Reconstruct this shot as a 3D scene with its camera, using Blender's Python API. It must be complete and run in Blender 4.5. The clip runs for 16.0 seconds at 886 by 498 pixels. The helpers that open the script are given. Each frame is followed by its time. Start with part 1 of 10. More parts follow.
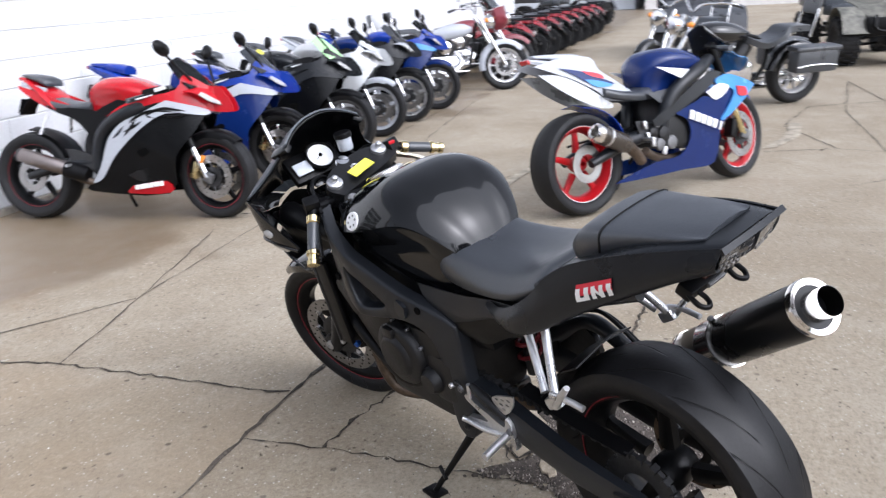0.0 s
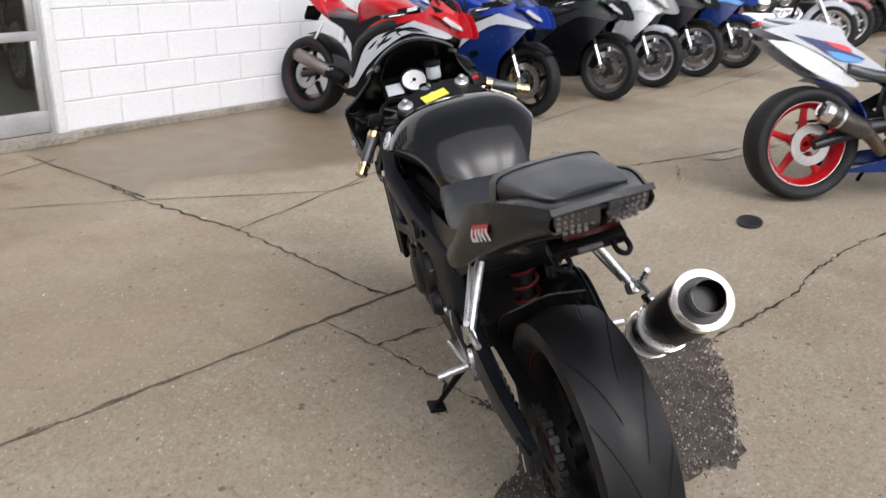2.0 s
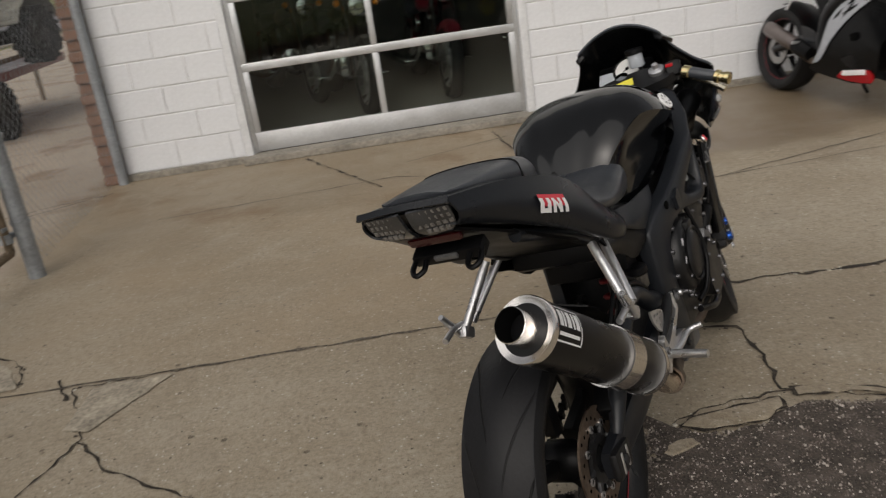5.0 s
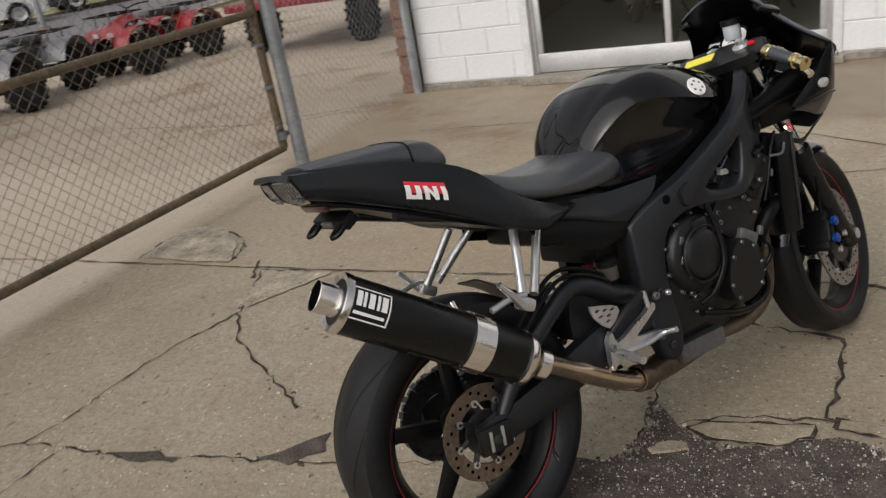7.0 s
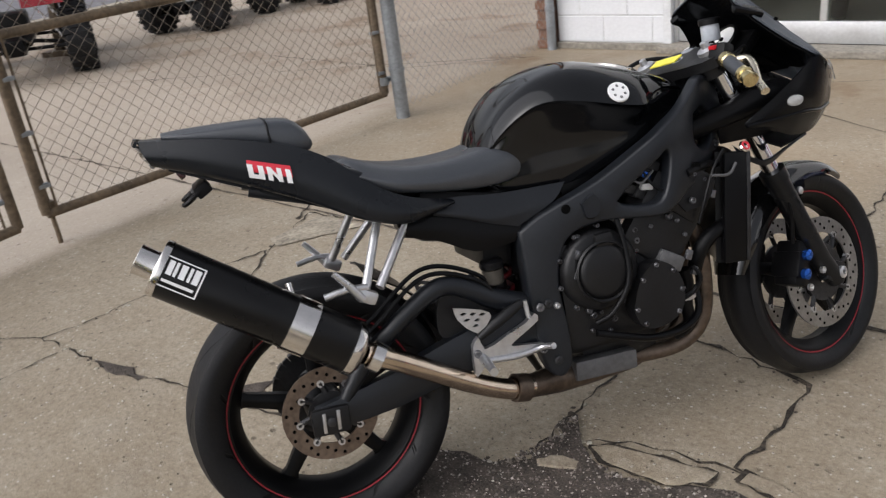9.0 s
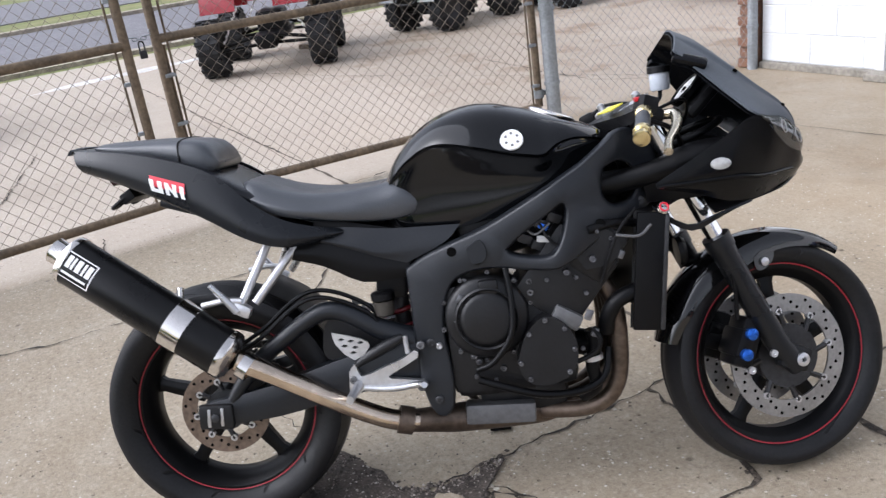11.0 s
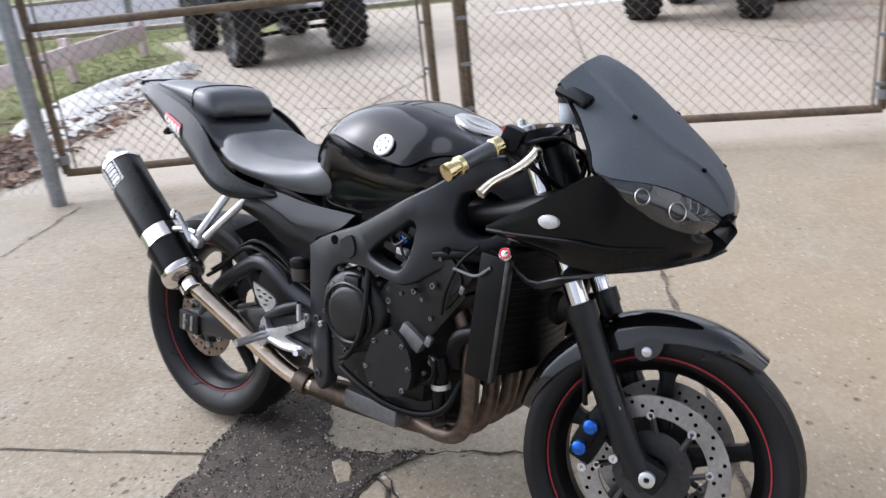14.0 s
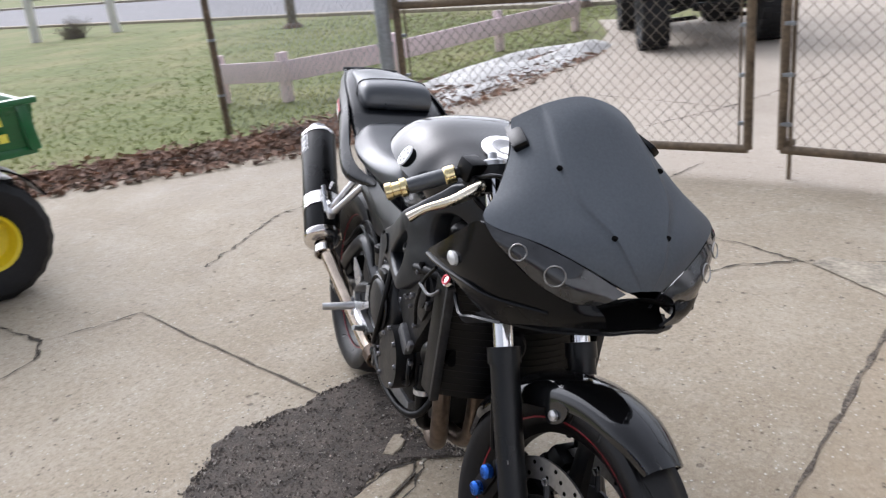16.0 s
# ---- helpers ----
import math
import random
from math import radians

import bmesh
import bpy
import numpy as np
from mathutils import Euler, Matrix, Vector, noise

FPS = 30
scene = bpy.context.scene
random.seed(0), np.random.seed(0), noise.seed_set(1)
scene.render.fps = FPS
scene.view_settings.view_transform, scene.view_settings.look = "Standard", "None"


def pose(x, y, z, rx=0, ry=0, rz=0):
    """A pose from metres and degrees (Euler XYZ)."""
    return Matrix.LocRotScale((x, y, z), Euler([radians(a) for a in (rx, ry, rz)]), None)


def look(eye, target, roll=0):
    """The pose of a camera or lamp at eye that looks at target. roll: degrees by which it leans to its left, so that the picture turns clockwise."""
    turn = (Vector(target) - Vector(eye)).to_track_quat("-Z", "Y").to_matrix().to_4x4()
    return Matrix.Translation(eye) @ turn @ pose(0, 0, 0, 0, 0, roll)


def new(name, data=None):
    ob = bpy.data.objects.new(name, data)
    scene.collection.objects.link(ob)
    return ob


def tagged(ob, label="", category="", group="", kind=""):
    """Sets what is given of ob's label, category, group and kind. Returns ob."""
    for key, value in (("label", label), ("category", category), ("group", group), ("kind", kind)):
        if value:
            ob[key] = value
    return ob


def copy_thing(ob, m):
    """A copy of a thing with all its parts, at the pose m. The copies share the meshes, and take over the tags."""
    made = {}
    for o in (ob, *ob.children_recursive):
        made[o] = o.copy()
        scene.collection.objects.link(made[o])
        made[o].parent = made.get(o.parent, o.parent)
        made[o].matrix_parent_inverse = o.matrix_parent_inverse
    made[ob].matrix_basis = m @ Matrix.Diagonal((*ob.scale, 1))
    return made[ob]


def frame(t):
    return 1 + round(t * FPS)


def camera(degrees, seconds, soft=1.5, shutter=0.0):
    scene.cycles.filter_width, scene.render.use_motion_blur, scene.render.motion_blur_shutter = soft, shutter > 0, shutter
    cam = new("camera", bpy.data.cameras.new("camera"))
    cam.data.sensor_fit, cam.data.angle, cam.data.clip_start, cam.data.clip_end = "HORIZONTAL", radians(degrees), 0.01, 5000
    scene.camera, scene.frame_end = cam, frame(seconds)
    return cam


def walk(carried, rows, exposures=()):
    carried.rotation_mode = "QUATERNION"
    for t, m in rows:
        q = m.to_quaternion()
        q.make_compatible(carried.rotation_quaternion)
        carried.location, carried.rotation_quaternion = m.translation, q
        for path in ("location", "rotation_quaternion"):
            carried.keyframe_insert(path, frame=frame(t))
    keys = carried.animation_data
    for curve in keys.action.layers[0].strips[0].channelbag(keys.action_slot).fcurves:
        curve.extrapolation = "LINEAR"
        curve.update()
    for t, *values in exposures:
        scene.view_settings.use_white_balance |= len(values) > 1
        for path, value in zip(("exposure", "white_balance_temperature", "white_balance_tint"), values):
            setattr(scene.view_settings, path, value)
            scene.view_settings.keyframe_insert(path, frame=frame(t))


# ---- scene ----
cam = camera(55.8, 16.0, soft=1.25, shutter=0.5)
PATH = [
    (0, (0.171, 0.979, 1.389), (1.971, 1.612, 0.79), -3.2),
    (0.5, (0.227, 0.755, 1.383), (1.948, 1.605, 0.822), -1.9),
    (1, (0.232, 0.513, 1.402), (1.863, 1.558, 0.905), 0.2),
    (1.5, (0.371, 0.364, 1.366), (1.88, 1.544, 0.792), 1.6),
    (2, (0.477, 0.209, 1.381), (1.853, 1.472, 0.667), 1.2),
    (2.5, (0.624, -0.009, 1.375), (1.859, 1.377, 0.631), -0.5),
    (3, (0.794, -0.163, 1.383), (1.876, 1.36, 0.67), -1.8),
    (3.5, (0.936, -0.331, 1.435), (1.825, 1.32, 0.741), -2.9),
    (4, (1.19, -0.412, 1.387), (1.826, 1.368, 0.734), -5.2),
    (4.5, (1.414, -0.457, 1.37), (1.78, 1.395, 0.708), -7.2),
    (5, (1.648, -0.44, 1.38), (1.748, 1.434, 0.688), -8.3),
    (5.2, (1.726, -0.447, 1.381), (1.734, 1.449, 0.679), -8.4),
    (7.3, (2.756, -0.362, 1.418), (1.853, 1.236, 0.656), -10.3),
    (7.5, (2.814, -0.328, 1.41), (1.838, 1.244, 0.651), -10.5),
    (8, (2.964, -0.195, 1.388), (1.879, 1.297, 0.615), -10.3),
    (8.5, (3.108, -0.079, 1.41), (2.016, 1.388, 0.601), -8.9),
    (8.7, (3.164, -0.047, 1.403), (2.039, 1.394, 0.586), -8.2),
    (10.8, (3.808, 0.601, 1.401), (2.217, 1.528, 0.644), -8.6),
    (11, (3.853, 0.66, 1.386), (2.23, 1.562, 0.641), -8.3),
    (11.5, (3.934, 0.807, 1.333), (2.25, 1.638, 0.647), -7.2),
    (12, (4.002, 1.009, 1.366), (2.261, 1.7, 0.666), -7.0),
    (12.5, (4.102, 1.299, 1.37), (2.287, 1.753, 0.662), -7.6),
    (13, (4.146, 1.469, 1.343), (2.304, 1.791, 0.632), -5.7),
    (13.5, (4.145, 1.727, 1.373), (2.304, 1.81, 0.596), -5.8),
    (14, (4.11, 1.98, 1.357), (2.268, 1.768, 0.606), -6.3),
    (14.5, (4.091, 2.19, 1.361), (2.29, 1.714, 0.633), -5.3),
    (15, (4.055, 2.405, 1.395), (2.324, 1.72, 0.664), -4.4),
    (15.5, (3.946, 2.68, 1.363), (2.327, 1.742, 0.655), -5.2),
    (16, (3.789, 2.901, 1.359), (2.336, 1.715, 0.663), -6.1),
]
EXPOSURES = [(0.0, 0.68, 5900, 14), (0.5, 0.64, 5900, 14), (1.0, 0.56, 6000, 14), (1.5, 0.30, 6200, 14), (3.0, 0.22, 6600, 12), (4.0, 0.16, 6700, 12), (4.5, 0.14, 6700, 12), (5.0, -0.54, 6900, 11), (7.5, -0.06, 6700, 11), (8.5, 0.02, 6500, 12), (11.0, 0.76, 5900, 14), (12.5, 0.88, 5800, 14), (14.5, 0.76, 5900, 13), (16.0, 0.62, 6000, 14)]
walk(cam, [(t, look(eye, target, roll)) for t, eye, target, roll in PATH], EXPOSURES)


# ---- light: an overcast winter day ----
world = bpy.data.worlds.new("overcast")
scene.world = world
world.use_nodes = True
wn, wl = world.node_tree.nodes, world.node_tree.links
wn.clear()
sky = wn.new("ShaderNodeTexSky")
sky.sky_type = "NISHITA"
sky.sun_disc = False
sky.sun_elevation = radians(42)
sky.sun_rotation = radians(200)
sky.air_density = 1.0
sky.dust_density = 4.0
sky.ozone_density = 0.6
grey = wn.new("ShaderNodeHueSaturation")
grey.inputs["Saturation"].default_value = 0.22
back = wn.new("ShaderNodeBackground")
back.inputs["Strength"].default_value = 0.15
wout = wn.new("ShaderNodeOutputWorld")
wl.new(sky.outputs["Color"], grey.inputs["Color"])
wl.new(grey.outputs["Color"], back.inputs["Color"])
wl.new(back.outputs["Background"], wout.inputs["Surface"])

sun = new("sun", bpy.data.lights.new("sun", "SUN"))
sun.data.energy = 1.3
sun.data.angle = radians(95)
sun.data.color = (0.98, 0.985, 1.0)
sun.matrix_world = look((-3.0, -8.0, 9.0), (2.0, 2.0, 0.0))

# ---- materials ----
def surface(name, colour, rough=0.5, metal=0.0, vary=0.12, scale=6.0, grain=90.0, bump=0.08, coat=0.0, spec=0.5, rvary=0.1):
    """A solid surface whose colour and gloss wander at two scales, with a fine relief."""
    m = bpy.data.materials.new(name)
    m.use_nodes = True
    n, k = m.node_tree.nodes, m.node_tree.links
    b = n["Principled BSDF"]
    tc = n.new("ShaderNodeTexCoord")
    big = n.new("ShaderNodeTexNoise")
    big.inputs["Scale"].default_value, big.inputs["Detail"].default_value = scale, 4
    fine = n.new("ShaderNodeTexNoise")
    fine.inputs["Scale"].default_value, fine.inputs["Detail"].default_value = grain, 3
    for t in (big, fine):
        k.new(tc.outputs["Object"], t.inputs["Vector"])
    mix = n.new("ShaderNodeMix")
    mix.data_type = "FLOAT"
    mix.inputs[0].default_value = 0.45
    k.new(big.outputs["Fac"], mix.inputs[2])
    k.new(fine.outputs["Fac"], mix.inputs[3])
    ramp = n.new("ShaderNodeValToRGB")
    lo = [c * (1 - vary * 1.6) for c in colour]
    hi = [min(1.0, c * (1 + vary * 1.2)) for c in colour]
    ramp.color_ramp.elements[0].position, ramp.color_ramp.elements[0].color = 0.3, (*lo, 1)
    ramp.color_ramp.elements[1].position, ramp.color_ramp.elements[1].color = 0.7, (*hi, 1)
    k.new(mix.outputs[0], ramp.inputs["Fac"])
    k.new(ramp.outputs["Color"], b.inputs["Base Color"])
    mr = n.new("ShaderNodeMapRange")
    mr.inputs["From Min"].default_value, mr.inputs["From Max"].default_value = 0.3, 0.7
    mr.inputs["To Min"].default_value, mr.inputs["To Max"].default_value = max(0.02, rough - rvary), min(1.0, rough + rvary)
    k.new(big.outputs["Fac"], mr.inputs["Value"])
    k.new(mr.outputs["Result"], b.inputs["Roughness"])
    b.inputs["Metallic"].default_value = metal
    b.inputs["Coat Weight"].default_value = coat
    b.inputs["Coat Roughness"].default_value = 0.04
    b.inputs["Specular IOR Level"].default_value = spec
    if bump:
        bp = n.new("ShaderNodeBump")
        bp.inputs["Strength"].default_value, bp.inputs["Distance"].default_value = bump, 0.004
        k.new(fine.outputs["Fac"], bp.inputs["Height"])
        k.new(bp.outputs["Normal"], b.inputs["Normal"])
    return m


def math_node(n, k, op, a, b=None, clamp=False):
    x = n.new("ShaderNodeMath")
    x.operation, x.use_clamp = op, clamp
    for i, v in enumerate((a, b)):
        if v is None:
            continue
        if isinstance(v, (int, float)):
            x.inputs[i].default_value = v
        else:
            k.new(v, x.inputs[i])
    return x.outputs[0]


def mix_colour(n, k, fac, a, b):
    x = n.new("ShaderNodeMix")
    x.data_type = "RGBA"
    for i, v in ((0, fac), (6, a), (7, b)):
        if isinstance(v, (int, float)):
            x.inputs[i].default_value = v
        elif isinstance(v, tuple):
            x.inputs[i].default_value = (*v, 1)
        else:
            k.new(v, x.inputs[i])
    return x.outputs[2]


def noise_node(n, k, vec, scale, detail=4.0, rough=0.55):
    x = n.new("ShaderNodeTexNoise")
    x.inputs["Scale"].default_value, x.inputs["Detail"].default_value, x.inputs["Roughness"].default_value = scale, detail, rough
    k.new(vec, x.inputs["Vector"])
    return x.outputs["Fac"]


def step_node(n, k, v, lo, hi):
    x = n.new("ShaderNodeMapRange")
    x.interpolation_type = "SMOOTHSTEP"
    x.inputs["From Min"].default_value, x.inputs["From Max"].default_value = lo, hi
    k.new(v, x.inputs["Value"])
    return x.outputs["Result"]


def concrete_material():
    """Worn, damp, sandy concrete: stains, pale aggregate, pits, and rust-brown damp near the building."""
    m = bpy.data.materials.new("worn_concrete")
    m.use_nodes = True
    n, k = m.node_tree.nodes, m.node_tree.links
    b = n["Principled BSDF"]
    tc = n.new("ShaderNodeTexCoord")
    v = tc.outputs["Object"]
    sep = n.new("ShaderNodeSeparateXYZ")
    k.new(v, sep.inputs[0])
    big, mid = noise_node(n, k, v, 0.55, 5), noise_node(n, k, v, 3.5, 6, 0.65)
    fine, grit = noise_node(n, k, v, 75.0, 4, 0.75), noise_node(n, k, v, 260.0, 2)
    blot = noise_node(n, k, v, 14.0, 5, 0.7)
    base = mix_colour(n, k, step_node(n, k, big, 0.32, 0.68), (0.280, 0.228, 0.158), (0.378, 0.324, 0.243))
    base = mix_colour(n, k, math_node(n, k, "MULTIPLY", step_node(n, k, mid, 0.45, 0.72), 0.45), base, (0.425, 0.378, 0.296))
    base = mix_colour(n, k, math_node(n, k, "MULTIPLY", step_node(n, k, blot, 0.50, 0.70), 0.30), base, (0.229, 0.186, 0.139))
    mott = noise_node(n, k, v, 30.0, 6, 0.78)
    base = mix_colour(n, k, math_node(n, k, "MULTIPLY", step_node(n, k, mott, 0.50, 0.66), 0.55), base, (0.180, 0.146, 0.104))
    base = mix_colour(n, k, math_node(n, k, "MULTIPLY", step_node(n, k, mott, 0.47, 0.34), 0.42), base, (0.490, 0.438, 0.352))
    base = mix_colour(n, k, math_node(n, k, "MULTIPLY", step_node(n, k, fine, 0.50, 0.64), 0.50), base, (0.180, 0.142, 0.099))
    base = mix_colour(n, k, math_node(n, k, "MULTIPLY", step_node(n, k, fine, 0.46, 0.34), 0.30), base, (0.527, 0.474, 0.395))
    base = mix_colour(n, k, math_node(n, k, "MULTIPLY", step_node(n, k, grit, 0.52, 0.66), 0.25), base, (0.172, 0.141, 0.103))
    # the slab nearer the building has a tan cast, with rusty blotches
    tan = math_node(n, k, "MULTIPLY", step_node(n, k, sep.outputs["Y"], 2.44, 2.47), math_node(n, k, "ADD", 0.12, math_node(n, k, "MULTIPLY", step_node(n, k, noise_node(n, k, v, 0.8, 5, 0.6), 0.40, 0.66), 0.34)))
    tan = math_node(n, k, "MULTIPLY", tan, math_node(n, k, "SUBTRACT", 1.0, step_node(n, k, sep.outputs["X"], 2.48, 2.62)))
    base = mix_colour(n, k, tan, base, (0.355, 0.268, 0.172))
    base = mix_colour(n, k, math_node(n, k, "MULTIPLY", step_node(n, k, noise_node(n, k, v, 1.7, 6, 0.65), 0.54, 0.72), 0.30), base, (0.215, 0.175, 0.128))
    drive = math_node(n, k, "SUBTRACT", 1.0, step_node(n, k, sep.outputs["X"], -0.62, -0.40))
    base = mix_colour(n, k, math_node(n, k, "MULTIPLY", drive, 0.48), base, (0.520, 0.455, 0.392))
    # pale stones of the aggregate
    vo = n.new("ShaderNodeTexVoronoi")
    vo.inputs["Scale"].default_value = 42.0
    k.new(v, vo.inputs["Vector"])
    pale = math_node(n, k, "SUBTRACT", 1.0, step_node(n, k, vo.outputs["Distance"], 0.10, 0.20))
    pale = math_node(n, k, "MULTIPLY", pale, step_node(n, k, noise_node(n, k, v, 9.0, 3), 0.40, 0.58))
    base = mix_colour(n, k, math_node(n, k, "MULTIPLY", pale, 0.75), base, (0.609, 0.575, 0.504))
    vd = n.new("ShaderNodeTexVoronoi")
    vd.inputs["Scale"].default_value = 27.0
    k.new(v, vd.inputs["Vector"])
    pits = math_node(n, k, "SUBTRACT", 1.0, step_node(n, k, vd.outputs["Distance"], 0.07, 0.16))
    pits = math_node(n, k, "MULTIPLY", pits, step_node(n, k, noise_node(n, k, v, 5.0, 3), 0.42, 0.56))
    base = mix_colour(n, k, math_node(n, k, "MULTIPLY", pits, 0.8), base, (0.111, 0.091, 0.069))
    vb = n.new("ShaderNodeTexVoronoi")
    vb.inputs["Scale"].default_value = 9.0
    k.new(v, vb.inputs["Vector"])
    holes = math_node(n, k, "SUBTRACT", 1.0, step_node(n, k, math_node(n, k, "ADD", vb.outputs["Distance"], math_node(n, k, "MULTIPLY", fine, 0.16)), 0.13, 0.19))
    holes = math_node(n, k, "MULTIPLY", holes, step_node(n, k, noise_node(n, k, v, 2.6, 3), 0.40, 0.54))
    base = mix_colour(n, k, math_node(n, k, "MULTIPLY", holes, 0.75), base, (0.12, 0.095, 0.07))
    # rust and mud stains washed out from the doorway and the corner
    rust = step_node(n, k, noise_node(n, k, v, 1.25, 6, 0.7), 0.50, 0.66)
    rust = math_node(n, k, "MULTIPLY", rust, step_node(n, k, sep.outputs["Y"], 3.3, 4.7))
    rust = math_node(n, k, "MULTIPLY", rust, math_node(n, k, "SUBTRACT", 1.0, step_node(n, k, sep.outputs["X"], 3.2, 5.2)))
    base = mix_colour(n, k, math_node(n, k, "MULTIPLY", rust, 0.62), base, (0.190, 0.112, 0.052))
    # damp band in front of the building, with a ragged edge
    wob = math_node(n, k, "MULTIPLY", math_node(n, k, "SUBTRACT", noise_node(n, k, v, 0.9, 5), 0.5), 2.6)
    wy = math_node(n, k, "ADD", sep.outputs["Y"], wob)
    damp = step_node(n, k, wy, 3.95, 4.35)
    damp = math_node(n, k, "MULTIPLY", damp, math_node(n, k, "SUBTRACT", 1.0, step_node(n, k, wy, 6.3, 7.0)))
    damp = math_node(n, k, "MULTIPLY", damp, math_node(n, k, "ADD", 0.35, math_node(n, k, "MULTIPLY", step_node(n, k, sep.outputs["X"], 2.40, 2.55), 0.65)))
    wet = step_node(n, k, noise_node(n, k, v, 0.35, 4), 0.52, 0.70)
    wet = math_node(n, k, "MAXIMUM", damp, math_node(n, k, "MULTIPLY", wet, 0.45))
    base = mix_colour(n, k, math_node(n, k, "MULTIPLY", wet, 0.74), base, (0.168, 0.123, 0.076))
    k.new(base, b.inputs["Base Color"])
    r = math_node(n, k, "SUBTRACT", 0.80, math_node(n, k, "MULTIPLY", wet, 0.42))
    r = math_node(n, k, "SUBTRACT", r, math_node(n, k, "MULTIPLY", math_node(n, k, "SUBTRACT", mid, 0.5), 0.35))
    k.new(r, b.inputs["Roughness"])
    h = math_node(n, k, "ADD", math_node(n, k, "MULTIPLY", fine, 0.34), math_node(n, k, "MULTIPLY", grit, 0.22))
    h = math_node(n, k, "SUBTRACT", h, math_node(n, k, "MULTIPLY", pits, 0.8))
    h = math_node(n, k, "ADD", h, math_node(n, k, "MULTIPLY", pale, 0.3))
    h = math_node(n, k, "SUBTRACT", h, math_node(n, k, "MULTIPLY", holes, 0.9))
    h = math_node(n, k, "SUBTRACT", h, math_node(n, k, "MULTIPLY", mott, 0.5))
    bp = n.new("ShaderNodeBump")
    bp.inputs["Strength"].default_value, bp.inputs["Distance"].default_value = 0.85, 0.007
    k.new(h, bp.inputs["Height"])
    k.new(bp.outputs["Normal"], b.inputs["Normal"])
    return m


def speckled(name, dark, light, rough=0.85, scale=70.0, bump=0.8, dist=0.006, blotch=None):
    m = bpy.data.materials.new(name)
    m.use_nodes = True
    n, k = m.node_tree.nodes, m.node_tree.links
    b = n["Principled BSDF"]
    v = n.new("ShaderNodeTexCoord").outputs["Object"]
    vo = n.new("ShaderNodeTexVoronoi")
    vo.inputs["Scale"].default_value = scale
    k.new(v, vo.inputs["Vector"])
    f = math_node(n, k, "MULTIPLY", step_node(n, k, vo.outputs["Color"], 0.25, 0.95), step_node(n, k, noise_node(n, k, v, 5.0, 4), 0.3, 0.7))
    base = mix_colour(n, k, f, dark, light)
    if blotch:
        base = mix_colour(n, k, math_node(n, k, "MULTIPLY", step_node(n, k, noise_node(n, k, v, 0.55, 6, 0.7), 0.42, 0.66), 0.7), base, blotch)
        base = mix_colour(n, k, math_node(n, k, "MULTIPLY", step_node(n, k, noise_node(n, k, v, 2.2, 5, 0.7), 0.50, 0.72), 0.55), base, tuple(0.62 * c for c in dark))
    k.new(base, b.inputs["Base Color"])
    b.inputs["Roughness"].default_value = rough
    bp = n.new("ShaderNodeBump")
    bp.inputs["Strength"].default_value, bp.inputs["Distance"].default_value = bump, dist
    k.new(math_node(n, k, "SUBTRACT", noise_node(n, k, v, scale * 1.5, 3), vo.outputs["Distance"]), bp.inputs["Height"])
    k.new(bp.outputs["Normal"], b.inputs["Normal"])
    return m


def pieces(name, colours, rough=0.85):
    """Small loose pieces, each with one colour of its own out of a row of (share, colour)."""
    m = bpy.data.materials.new(name)
    m.use_nodes = True
    n, k = m.node_tree.nodes, m.node_tree.links
    b = n["Principled BSDF"]
    ramp = n.new("ShaderNodeValToRGB")
    ramp.color_ramp.interpolation = "CONSTANT"
    for i, (at, c) in enumerate(colours):
        e = ramp.color_ramp.elements[i] if i < 2 else ramp.color_ramp.elements.new(at)
        e.position, e.color = at, (*c, 1)
    k.new(n.new("ShaderNodeNewGeometry").outputs["Random Per Island"], ramp.inputs["Fac"])
    v = n.new("ShaderNodeTexCoord").outputs["Object"]
    k.new(mix_colour(n, k, math_node(n, k, "MULTIPLY", step_node(n, k, noise_node(n, k, v, 160.0, 3), 0.45, 0.65), 0.45), ramp.outputs["Color"], (0.10, 0.083, 0.066)), b.inputs["Base Color"])
    b.inputs["Roughness"].default_value = rough
    return m


